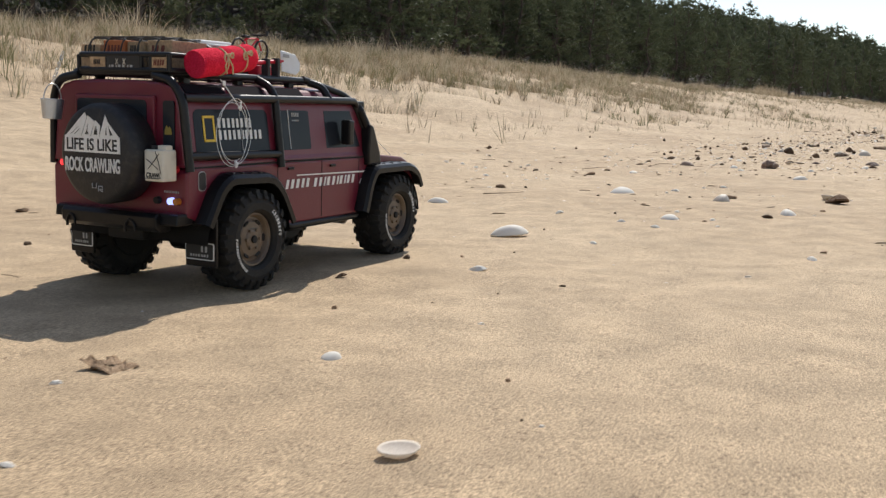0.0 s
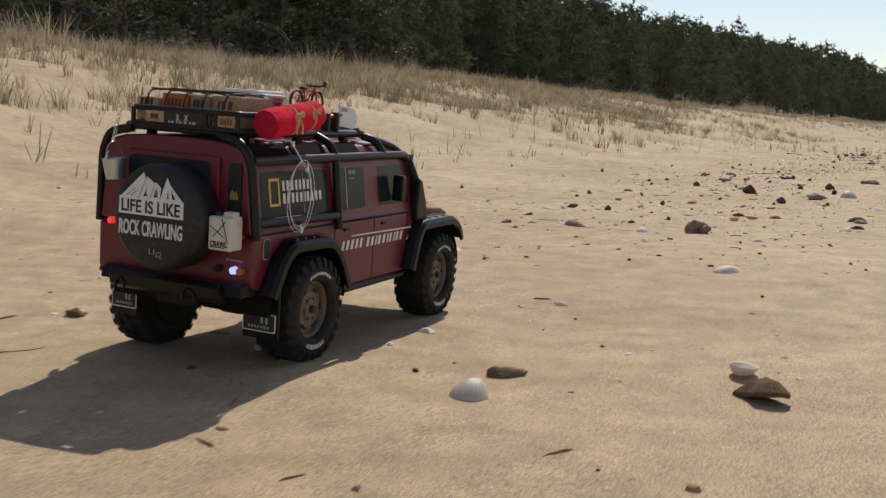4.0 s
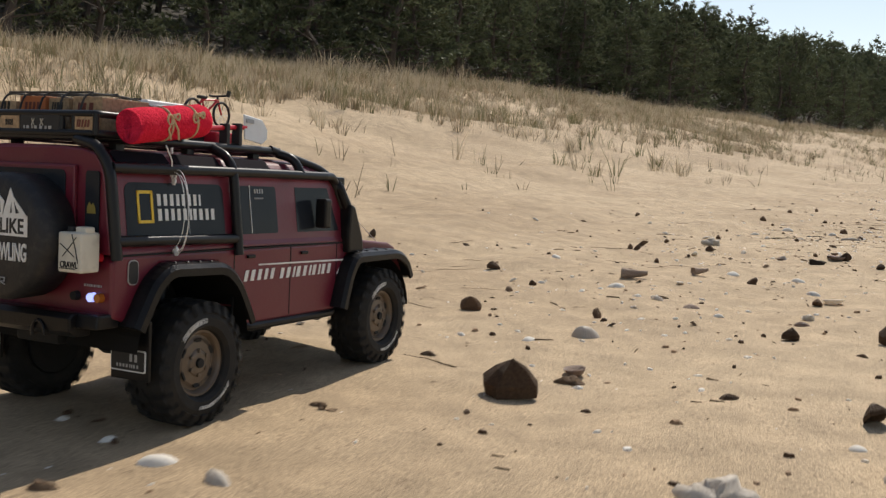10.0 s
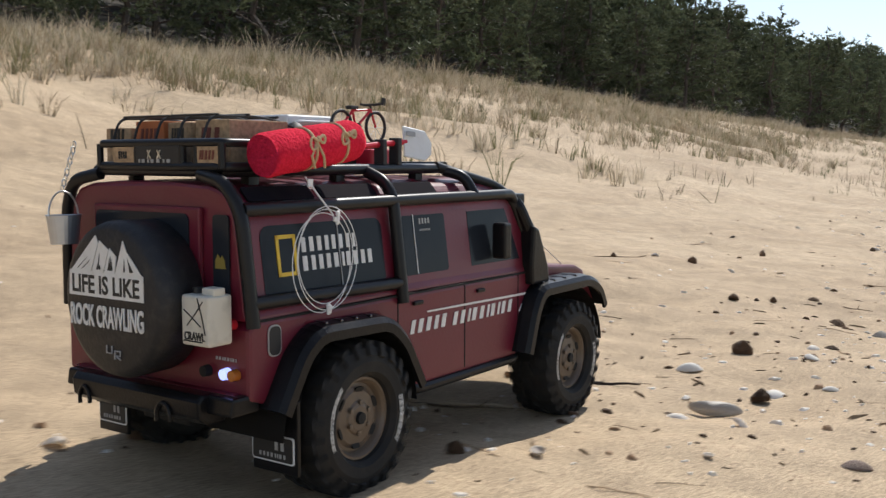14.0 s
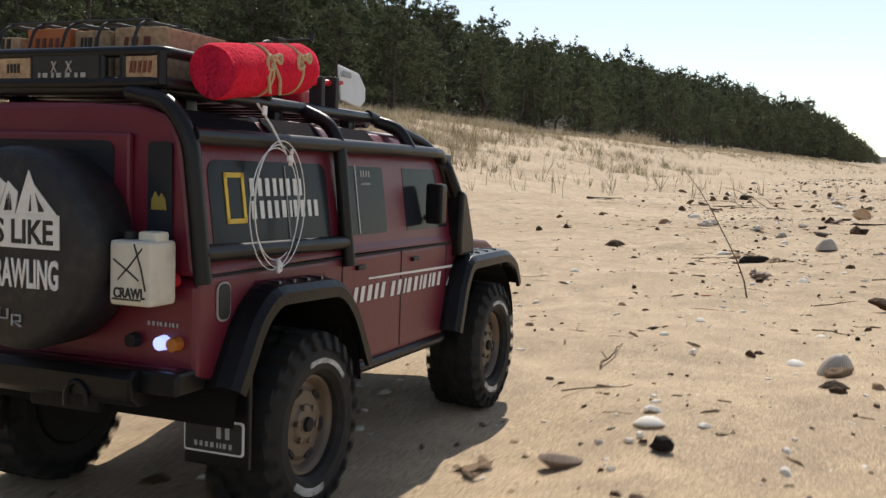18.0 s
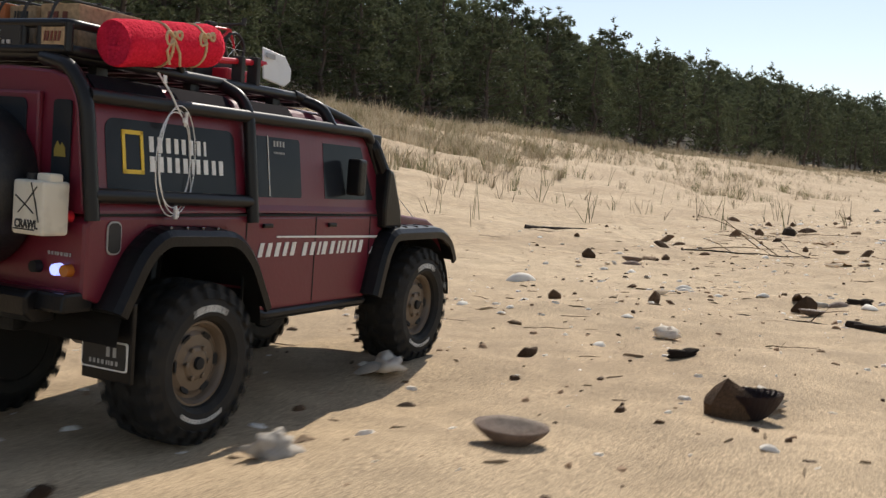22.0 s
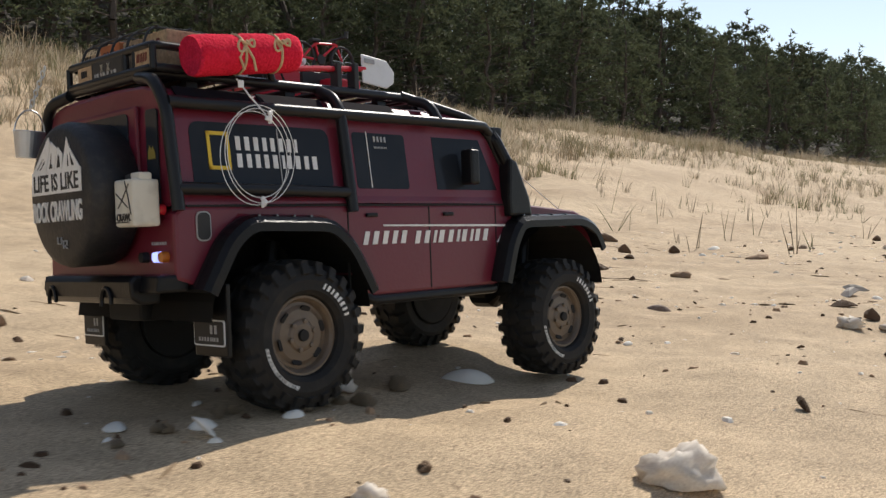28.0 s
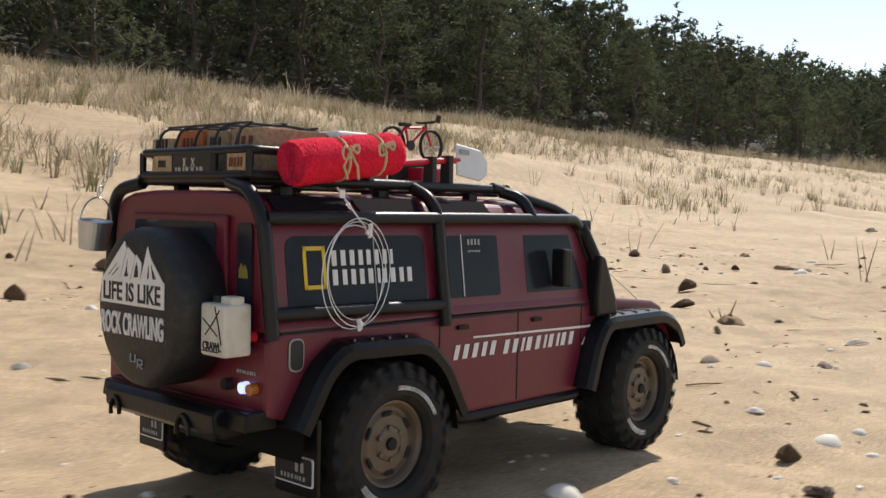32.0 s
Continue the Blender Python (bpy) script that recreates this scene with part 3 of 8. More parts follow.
AMBER = mat("amber_lens", (0.42, 0.13, 0.02), (0.5, 0.17, 0.03), scale=40, rough=0.15)
FELT = mat("red_felt", (0.62, 0.012, 0.035), (0.80, 0.03, 0.07), scale=160, rough=0.95, bump=0.0018, bump_scale=420, fine=600, spec=0.1)
TWINE = mat("tan_twine", (0.50, 0.36, 0.20), (0.66, 0.50, 0.31), scale=300, rough=0.9, bump=0.0004, bump_scale=900)
CARD = mat("cardboard", (0.30, 0.195, 0.11), (0.42, 0.30, 0.18), scale=40, rough=0.85, fine=300, vary=0.2)
CARD_PRINT = mat("dark_print", (0.10, 0.03, 0.025), (0.2, 0.06, 0.04), scale=50, rough=0.8)
CARD_RED = mat("rust_print", (0.36, 0.10, 0.03), (0.45, 0.16, 0.06), scale=50, rough=0.8)
ZINC = mat("galvanised_zinc", (0.42, 0.45, 0.50), (0.58, 0.60, 0.63), scale=70, rough=0.28, metal=0.8, rough2=0.45)
COOL_RED = mat("red_cooler", (0.55, 0.01, 0.03), (0.62, 0.018, 0.04), scale=30, rough=0.4)
COOL_WHITE = mat("white_plastic", (0.74, 0.74, 0.73), (0.8, 0.8, 0.79), scale=60, rough=0.45, dust=(0.5, 0.45, 0.38), dust_amount=0.2)


def glow(name, colour, strength):
    m = mat(name, colour, colour, rough=0.2)
    b = m.node_tree.nodes["Principled BSDF"]
    b.inputs["Emission Color"].default_value = (*colour, 1)
    b.inputs["Emission Strength"].default_value = strength
    return m


REVERSE_LED = glow("blue_white_lamp", (0.35, 0.42, 1.0), 1.4)
TAIL_LED = glow("red_lamp", (1.0, 0.05, 0.06), 0.8)


def box(bm, x0, x1, y0, y1, z0, z1):
    vs = [bm.verts.new((x, y, z)) for x in (x0, x1) for y in (y0, y1) for z in (z0, z1)]
    for f in ((0, 1, 3, 2), (4, 6, 7, 5), (0, 4, 5, 1), (2, 3, 7, 6), (0, 2, 6, 4), (1, 5, 7, 3)):
        bm.faces.new([vs[i] for i in f])
    return bm


def join(dst, src, m=None):
    """Adds one bmesh to another and frees it."""
    tmp = bpy.data.meshes.new("tmp")
    if m is not None:
        src.transform(m)
    src.to_mesh(tmp)
    src.free()
    dst.from_mesh(tmp)
    bpy.data.meshes.remove(tmp)
    return dst


def soft(bm, r, seg=2):
    bmesh.ops.recalc_face_normals(bm, faces=bm.faces)
    sharp = [e for e in bm.edges if len(e.link_faces) == 2 and e.calc_face_angle(0) > 0.5]
    bmesh.ops.bevel(bm, geom=sharp, offset=r, segments=seg, profile=0.6, affect="EDGES", clamp_overlap=True)
    return bm


def rbox(x0, x1, y0, y1, z0, z1, r=0.002, seg=2):
    return soft(box(bmesh.new(), x0, x1, y0, y1, z0, z1), r, seg)


def prism(pts, y0, y1):
    """A solid from an outline in x and z, between two depths in y."""
    bm = bmesh.new()
    a = [bm.verts.new((x, y0, z)) for x, z in pts]
    b = [bm.verts.new((x, y1, z)) for x, z in pts]
    bm.faces.new(a)
    bm.faces.new(b[::-1])
    n = len(pts)
    for i in range(n):
        j = (i + 1) % n
        bm.faces.new((a[j], a[i], b[i], b[j]))
    bmesh.ops.recalc_face_normals(bm, faces=bm.faces)
    return bm


def tube(pts, r, n=10, bm=None, closed=False):
    """A round bar bent along points."""
    bm = bm or bmesh.new()
    pts = [Vector(p) for p in pts]
    rings, up = [], None
    for i, p in enumerate(pts):
        a = pts[i - 1] if (i or closed) else p
        b = pts[(i + 1) % len(pts)] if (i < len(pts) - 1 or closed) else p
        d = (b - a).normalized()
        if up is None:
            up = d.orthogonal().normalized()
        up = (up - d * up.dot(d)).normalized()
        v = d.cross(up)
        rings.append([bm.verts.new(p + (up * math.cos(6.28319 * k / n) + v * math.sin(6.28319 * k / n)) * r) for k in range(n)])
    m = len(rings)
    for i in range(m if closed else m - 1):
        q, w = rings[i], rings[(i + 1) % m]
        for k in range(n):
            bm.faces.new((q[k], q[(k + 1) % n], w[(k + 1) % n], w[k]))
    if not closed:
        bm.faces.new(rings[0][::-1])
        bm.faces.new(rings[-1])
    return bm


def bend(pts, r, seg=4):
    """Rounds the corners of a run of points."""
    pts = [Vector(p) for p in pts]
    out = [pts[0]]
    for a, p, b in zip(pts, pts[1:], pts[2:]):
        u, v = (a - p), (b - p)
        k = min(r, u.length * 0.45, v.length * 0.45)
        s, e = p + u.normalized() * k, p + v.normalized() * k
        for i in range(seg + 1):
            t = i / seg
            out.append(s.lerp(p, t).lerp(p.lerp(e, t), t))
    out.append(pts[-1])
    return out


def lathe(profile, n=32, axis="y", caps=True):
    """A turned form: profile of (along, radius) round an axis."""
    bm = bmesh.new()
    rings = []
    for a, r in profile:
        ring = []
        for k in range(n):
            t = 6.2831853 * k / n
            c, s = r * math.cos(t), r * math.sin(t)
            ring.append(bm.verts.new((c, a, s) if axis == "y" else (a, c, s) if axis == "x" else (c, s, a)))
        rings.append(ring)
    for q, w in zip(rings, rings[1:]):
        for k in range(n):
            bm.faces.new((q[k], q[(k + 1) % n], w[(k + 1) % n], w[k]))
    if caps:
        bm.faces.new(rings[0])
        bm.faces.new(rings[-1][::-1])
    bmesh.ops.recalc_face_normals(bm, faces=bm.faces)
    return bm


def plate(pts, m, thick=0.0006):
    """A thin flat piece from an outline, laid by the matrix m."""
    bm = bmesh.new()
    a = [bm.verts.new((x, y, 0)) for x, y in pts]
    b = [bm.verts.new((x, y, thick)) for x, y in pts]
    bm.faces.new(a[::-1])
    bm.faces.new(b)
    for i in range(len(pts)):
        j = (i + 1) % len(pts)
        bm.faces.new((a[i], a[j], b[j], b[i]))
    bm.transform(m)
    bmesh.ops.recalc_face_normals(bm, faces=bm.faces)
    return bm


def words(body, width, height, m, thick=0.0004):
    """Lettering of a given width and height, centred on m."""
    cu = bpy.data.curves.new("words", "FONT")
    cu.body, cu.align_x, cu.align_y, cu.extrude = body, "CENTER", "CENTER", 0.02
    cu.resolution_u, cu.offset = 3, 0.022
    ob = bpy.data.objects.new("words", cu)
    me = bpy.data.meshes.new_from_object(ob)
    bm = bmesh.new()
    bm.from_mesh(me)
    xs, ys = [v.co.x for v in bm.verts], [v.co.y for v in bm.verts]
    cx, cy = (max(xs) + min(xs)) / 2, (max(ys) + min(ys)) / 2
    sx, sy = width / (max(xs) - min(xs)), height / (max(ys) - min(ys))
    bm.transform(m @ Matrix.Diagonal((sx, sy, thick / 0.02, 1)) @ Matrix.Translation((-cx, -cy, 0)))
    bpy.data.objects.remove(ob)
    bpy.data.curves.remove(cu)
    bpy.data.meshes.remove(me)
    return bm


def bars(count, width, height, m, lean=0.0, seed=1, thick=0.0005):
    """A row of plain upright bars in place of lettering."""
    rng = random.Random(seed)
    ws = [rng.choice((0.6, 1.0, 1.0, 1.1)) for _ in range(count)]
    k, x, out = width / sum(ws), -width / 2, []
    for w in ws:
        a, b = x, x + w * k * 0.50
        out.append(plate([(a, -height / 2), (b, -height / 2), (b + lean, height / 2), (a + lean, height / 2)], m, thick))
        x += w * k
    return out


def on_side(x, z, y):
    """A frame on the right flank that faces outward, at height z, leaning with the flank."""
    return pose(x, y, z, 90, 0, 0)


def on_rear(x, y, z):
    return Matrix(((0, 0, -1, x), (-1, 0, 0, y), (0, 1, 0, z), (0, 0, 0, 1)))


def rounded(x0, x1, y0, y1, r, seg=4):
    out = []
    for cx, cy, a in ((x1 - r, y0 + r, -90), (x1 - r, y1 - r, 0), (x0 + r, y1 - r, 90), (x0 + r, y0 + r, 180)):
        for i in range(seg + 1):
            t = radians(a + 90 * i / seg)
            out.append((cx + r * math.cos(t), cy + r * math.sin(t)))
    return out


FLANK = math.degrees(math.atan(0.13))


def flank_y(z):
    return 0.1030 - 0.13 * (z - 0.15)


def flank(x, z, out=0.0):
    """On the sloping upper flank."""
    return pose(x, -flank_y(z) - out, z, 90 - FLANK, 0, 0)


def narrow(me):
    """The left half is drawn a little too wide: brings it in."""
    for v in me.vertices:
        if v.co.y > -0.02:
            v.co.y = -0.02 + (v.co.y + 0.02) * 0.83


def build_car():
    root = new("model_offroader")
    tagged(root, "dark red scale model off-road truck with black cage and roof rack", "toy car")
    # lower body with open arches
    low = prism([(-0.100, 0.092), (-0.074, 0.084), (-0.062, 0.119), (-0.047, 0.1345), (0.031, 0.1325), (0.050, 0.114), (0.066, 0.076), (0.078, 0.069),
                 (0.236, 0.069), (0.248, 0.090), (0.262, 0.118), (0.280, 0.126), (0.356, 0.126), (0.374, 0.112), (0.388, 0.099), (0.398, 0.099), (0.399, 0.121),
                 (0.390, 0.1265), (0.272, 0.1345), (0.262, 0.1435), (-0.094, 0.1435), (-0.100, 0.138)], -0.106, 0.106)
    body = part("body", soft(low, 0.003, 2), RED, root, smooth=False)
    bon = prism([(0.262, 0.132), (0.396, 0.118), (0.405, 0.123), (0.402, 0.1315), (0.385, 0.1375), (0.262, 0.1480)], -0.089, 0.089)
    part("bonnet", soft(bon, 0.004, 3), RED, root)
    # cabin
    half = [(0.1060, 0.1435), (0.1035, 0.150), (0.0963, 0.205), (0.0945, 0.213), (0.0910, 0.2205), (0.0855, 0.2265), (0.070, 0.2305), (0.034, 0.2325)]
    sect = [(-y, z) for y, z in half] + [(y, z) for y, z in half[::-1]]
    bm = bmesh.new()
    rows = []
    for k in range(3):
        ring = []
        for y, z in sect:
            rear = -0.100 + 0.25 * max(0.0, z - 0.224)
            front = 0.272 - 0.46 * (z - 0.1435) - 0.7 * max(0.0, z - 0.221)
            ring.append(bm.verts.new((rear, y, z) if k == 0 else (0.09, y, z + 0.001) if k == 1 else (front, y, z)))
        rows.append(ring)
    for q, w in zip(rows, rows[1:]):
        for i in range(len(sect) - 1):
            bm.faces.new((q[i], q[i + 1], w[i + 1], w[i]))
        bm.faces.new((q[-1], q[0], w[0], w[-1]))
    bm.faces.new(rows[0])
    bm.faces.new(rows[-1][::-1])
    part("cabin", soft(bm, 0.0025, 2), RED, root)
    # seams of the doors and the belt
    for x0, x1, z0, z1, y in ((0.0555, 0.0568, 0.072, 0.142, 0.1063), (0.148, 0.1493, 0.072, 0.142, 0.1063), (0.236, 0.2372, 0.080, 0.142, 0.1063), (-0.09, 0.262, 0.1425, 0.1440, 0.1067)):
        part("door_seam", box(bmesh.new(), x0, x1, -y, -y + 0.002, z0, z1), DARK_HOLE, root)
    for x in (0.081, 0.172):
        part("door_handle", rbox(x - 0.006, x + 0.006, -0.1085, -0.1055, 0.1335, 0.1368, 0.001), BLACK, root)
    # windows of the right and left flank
    wins = (("rear_side_window", rounded(-0.0635, 0.0635, -0.0255, 0.0255, 0.008), -0.0175, 0.1785), ("door_window", rounded(-0.0295, 0.0295, -0.0235, 0.0235, 0.003), 0.1005, 0.180),
            ("front_window", [(-0.036, -0.0235), (0.044, -0.0235), (0.026, 0.0235), (-0.036, 0.0235)], 0.200, 0.180))
    for name, pts, x, z in wins:
        part(name, plate(pts, flank(x, z, -0.0006), 0.0014), TINT, root)
        mirror = plate([(-a, b) for a, b in pts], Matrix.Diagonal((1, -1, 1, 1)) @ flank(x, z, -0.0006) @ Matrix.Diagonal((-1, 1, 1, 1)), 0.0014)
        part(name, mirror, TINT, root)
    part("window_divider", plate(rounded(-0.0004, 0.0004, -0.0235, 0.0235, 0.0003), flank(0.0865, 0.181, 0.001), 0.0005), WHITE, root)
    part("window_divider", plate(rounded(-0.0004, 0.0004, -0.0235, 0.0235, 0.0003), flank(-0.0045, 0.1785, 0.001), 0.0005), GREY_INK, root)
    for x0, x1 in ((-0.086, -0.022), (-0.014, 0.048), (0.066, 0.126)):
        part("roof_pane", plate(rounded(x0 - (x0 + x1) / 2, (x1 - x0) / 2, -0.0062, 0.0062, 0.002), pose((x0 + x1) / 2, -0.0884, 0.2242, 47, 0, 0), 0.0012), ROOF_GLASS, root)
    part("windscreen", plate(rounded(-0.078, 0.078, -0.031, 0.031, 0.006), pose(0.2585, 0, 0.1835, 90 - 24.7, 0, 90) , 0.0016), TINT, root)
    # rear wall
    part("rear_window", plate(rounded(-0.052, 0.058, -0.026, 0.026, 0.006), on_rear(-0.1005, 0.0, 0.183), 0.0012), TINT, root)
    part("rear_corner_window", plate(rounded(-0.0075, 0.0075, -0.036, 0.036, 0.003), on_rear(-0.1005, -0.0835, 0.176), 0.0012), TINT, root)
    part("window_sticker", plate([(-0.006, -0.006), (0.006, -0.006), (0.005, 0.001), (0.002, 0.005), (0.0, 0.002), (-0.003, 0.006), (-0.006, 0.0)], on_rear(-0.1020, -0.0835, 0.182) @ Matrix.Scale(0.8, 4), 0.0004), OLIVE, root)
    frame_bm = rbox(-0.1035, -0.0995, -0.066, 0.060, 0.150, 0.2165, 0.003)
    part("rear_door", frame_bm, RED, root)
    part("door_glass", plate(rounded(-0.055, 0.056, -0.022, 0.022, 0.005), on_rear(-0.1036, 0.0, 0.190), 0.0008), TINT, root)
    part("tailgate_step", rbox(-0.106, -0.0995, -0.098, 0.090, 0.092, 0.0965, 0.001), RED, root)
    # lamps of the rear right corner, and those of the left
    for y, m, nm in ((-0.0865, REVERSE_LED, "reverse_lamp"), (-0.0945, AMBER, "indicator_lamp"), (-0.068, DARK_HOLE, "lamp_recess")):
        part(nm, lathe([(-0.1055, 0.0012), (-0.1052, 0.0036), (-0.100, 0.0040)], 14, "x"), m, root).data.transform(Matrix.Translation((0, y, 0.1085)))
    for y in (-0.0925, 0.084):
        part("tail_lamp", lathe([(-0.1060, 0.0012), (-0.1054, 0.0034), (-0.100, 0.0038)], 14, "x"), TAIL_LED if y > 0 else RED_LENS, root).data.transform(Matrix.Translation((0, y, 0.1415)))
    part("maker_script", bars(8, 0.020, 0.0022, on_rear(-0.1004, -0.086, 0.118), seed=5), GREY_INK, root)
    # bumpers, sills, underside
    rb = prism([(-0.121, 0.081), (-0.114, 0.076), (-0.098, 0.076), (-0.098, 0.0955), (-0.118, 0.0965), (-0.122, 0.092)], -0.082, 0.066)
    join(rb, prism([(-0.115, 0.084), (-0.090, 0.084), (-0.090, 0.096), (-0.113, 0.096)], -0.1050, 0.0860))
    rear_bumper = part("rear_bumper", soft(rb, 0.002, 2), BLACK, root)
    for y in (-0.048, 0.048):
        part("shackle", tube([(-0.122, y + 0.007 * math.cos(t), 0.082 + 0.010 * math.sin(t) - 0.004) for t in [i * 0.45 - 0.3 for i in range(9)]], 0.0016, 8), BLACK, rear_bumper)
    fb = rbox(0.398, 0.419, -0.090, 0.088, 0.070, 0.094, 0.006, 3)
    part("front_bumper", fb, BLACK, root)
    part("grille", rbox(0.390, 0.404, -0.066, 0.066, 0.094, 0.118, 0.002), BLACK, root)
    for y in (-0.05, 0.05):
        part("headlamp", lathe([(0.388, 0.013), (0.394, 0.013), (0.397, 0.008), (0.398, 0.001)], 20, "x"), STEEL, root).data.transform(Matrix.Translation((0, y, 0.112)))
    for s in (-1, 1):
        part("rock_slider", tube(bend([(0.070, s * 0.097, 0.076), (0.078, s * 0.105, 0.0655), (0.236, s * 0.105, 0.0655), (0.244, s * 0.09, 0.076)], 0.01), 0.0042, 10), BLACK, root)
    ch = rbox(-0.085, 0.39, -0.030, 0.030, 0.060, 0.080, 0.004)
    join(ch, rbox(0.06, 0.25, -0.060, 0.060, 0.058, 0.072, 0.003))
    part("chassis", ch, DARK_HOLE, root)
    for x in (0.0, 0.324):
        ax = tube([(x, -0.085, 0.057), (x, 0.085, 0.057)], 0.0075, 12)
        join(ax, lathe([(-0.026, 0.006), (-0.018, 0.018), (0.008, 0.018), (0.016, 0.006)], 16, "y"), Matrix.Translation((x, -0.01, 0.057)))
        part("axle", ax, BLACK, root)
        for s in (-1, 1):
            part("shock", tube([(x + 0.012, s * 0.052, 0.060), (x + 0.024, s * 0.048, 0.116)], 0.0065, 12), BLACK, root)
    # flares: a shelf over each wheel with a turned-down lip
    def flare(pts, s):
        bm, rows = bmesh.new(), []
        pts = bend([(x, 0, z) for x, z in pts], 0.014, 3)
        n = len(pts)
        for i, p in enumerate(pts):
            d = (pts[min(n - 1, i + 1)] - pts[max(0, i - 1)]).normalized()
            up = Vector((-d.z, 0, d.x))
            rows.append([bm.verts.new((p.x + up.x * o, s * y, p.z + up.z * o)) for y, o in ((0.093, 0.003), (0.110, 0.0035), (0.119, 0.002), (0.1225, -0.002), (0.1225, -0.0085), (0.1195, -0.0085), (0.119, -0.003), (0.093, -0.002))])
        for q, w in zip(rows, rows[1:]):
            for k in range(8):
                bm.faces.new((q[k], q[(k + 1) % 8], w[(k + 1) % 8], w[k]))
        bm.faces.new(rows[0])
        bm.faces.new(rows[-1][::-1])
        bmesh.ops.recalc_face_normals(bm, faces=bm.faces)
        return bm
    rear_arch = [(-0.086, 0.084), (-0.065, 0.120), (-0.047, 0.1330), (0.030, 0.1310), (0.051, 0.114), (0.073, 0.076)]
    front_arch = [(0.230, 0.072), (0.243, 0.110), (0.258, 0.1295), (0.358, 0.1300), (0.382, 0.119), (0.3935, 0.0990)]
    for s in (-1, 1):
        for arch, xs in ((rear_arch, (-0.036, -0.020, -0.004, 0.012)), (front_arch, (0.268, 0.290, 0.312, 0.334))):
            fl = part("fender_flare", flare(arch, s), BLACK, root)
            for x in xs:
                z = 0.1340 if arch is rear_arch else 0.1305
                z -= 0.026 * (x - (-0.047)) if arch is rear_arch else -0.005 * (x - 0.26)
                part("vent_slot", rbox(x - 0.0012, x + 0.0012, min(s * 0.099, s * 0.116), max(s * 0.099, s * 0.116), z + 0.0008, z + 0.0030, 0.0005, 1), GLOSS_BLACK, fl)
        # mud flap with its framed plate
        flap = part("mud_flap", rbox(-0.0690, -0.0655, min(s * 0.076, s * 0.118), max(s * 0.076, s * 0.118), 0.036, 0.088, 0.001), BLACK, root)
        cy = s * 0.096
        part("plate_frame", plate(rounded(-0.0195, 0.0195, -0.0095, 0.0095, 0.002), on_rear(-0.0691, cy, 0.053), 0.0008), WHITE, flap)
        part("plate_face", plate(rounded(-0.0183, 0.0183, -0.0083, 0.0083, 0.0015), on_rear(-0.0697, cy, 0.053), 0.0007), INK, flap)
        part("plate_mark", bars(2, 0.011, 0.0062, on_rear(-0.0703, cy - 0.008, 0.0555), seed=2), GREY_INK, flap)
        part("plate_mark", bars(8, 0.026, 0.0028, on_rear(-0.0703, cy - 0.001, 0.0485), seed=3), GREY_INK, flap)
    # outer cage
    for s in (-1, 1):
        Y = s * 0.1015
        cage = [bend([(-0.096, s * 0.06, 0.2375), (-0.1015, s * 0.089, 0.2325), (-0.1005, Y, 0.214), (-0.0975, s * 0.1080, 0.140)], 0.014),
                [(-0.0995, Y, 0.2155), (0.10, Y, 0.2165), (0.214, Y, 0.2165)],
                bend([(0.056, s * 0.076, 0.238), (0.0565, s * 0.093, 0.231), (0.0565, Y, 0.2175), (0.0595, s * 0.1090, 0.138)], 0.014),
                [(-0.0975, s * 0.1070, 0.1555), (0.0590, s * 0.1070, 0.1535)],
                bend([(0.160, s * 0.076, 0.238), (0.168, s * 0.092, 0.2335), (0.170, Y, 0.2170)], 0.010),
                bend([(0.150, s * 0.074, 0.2415), (0.222, s * 0.088, 0.2245), (0.240, s * 0.096, 0.212), (0.272, s * 0.1010, 0.150)], 0.014),
                bend([(0.205, Y, 0.2165), (0.232, s * 0.0995, 0.2165), (0.242, s * 0.097, 0.210)], 0.010)]
        for run in cage:
            part("cage_tube", tube(run, 0.0047, 10), TUBE, root)
    # mirrors, snorkel, aerial
    for s in (-1, 1):
        mir = part("side_mirror", rbox(0.192, 0.204, min(s * 0.1050, s * 0.1190), max(s * 0.1050, s * 0.1190), 0.161, 0.1925, 0.003, 3), BLACK, root)
        part("mirror_arm", tube([(0.203, s * 0.104, 0.166), (0.214, s * 0.0915, 0.160)], 0.0022, 8), BLACK, mir)
    sn = soft(prism([(0.250, 0.132), (0.283, 0.132), (0.280, 0.148), (0.262, 0.184), (0.252, 0.187), (0.249, 0.150)], -0.1140, -0.0985), 0.003, 2)
    snork = part("snorkel", sn, BLACK, root)
    part("snorkel_pipe", tube([(0.258, -0.1060, 0.180), (0.247, -0.1000, 0.204), (0.246, -0.0965, 0.2090)], 0.0058, 12), BLACK, snork)
    part("snorkel_head", rbox(0.240, 0.257, -0.1010, -0.0860, 0.2060, 0.2165, 0.0025, 2), BLACK, snork)
    part("limb_wire", tube([(0.250, -0.0930, 0.200), (0.310, -0.084, 0.168), (0.378, -0.076, 0.1375)], 0.0005, 6), STEEL, root)
    # flank markings
    part("emblem_frame", join(join(join(plate(rounded(-0.0094, 0.0094, 0.0113, 0.0140, 0.0003), flank(-0.0580, 0.1833, 0.0009)), plate(rounded(-0.0094, 0.0094, -0.0140, -0.0113, 0.0003), flank(-0.0580, 0.1833, 0.0009))),
         plate(rounded(-0.0094, -0.0068, -0.0140, 0.0140, 0.0003), flank(-0.0580, 0.1833, 0.0009))), plate(rounded(0.0068, 0.0094, -0.0140, 0.0140, 0.0003), flank(-0.0580, 0.1833, 0.0009))), YELLOW, root, "yellow rectangle outline on the dark window")
    part("emblem_bar", bars(8, 0.0585, 0.0102, flank(-0.0138, 0.1893, 0.0009), seed=11), WHITE, root)
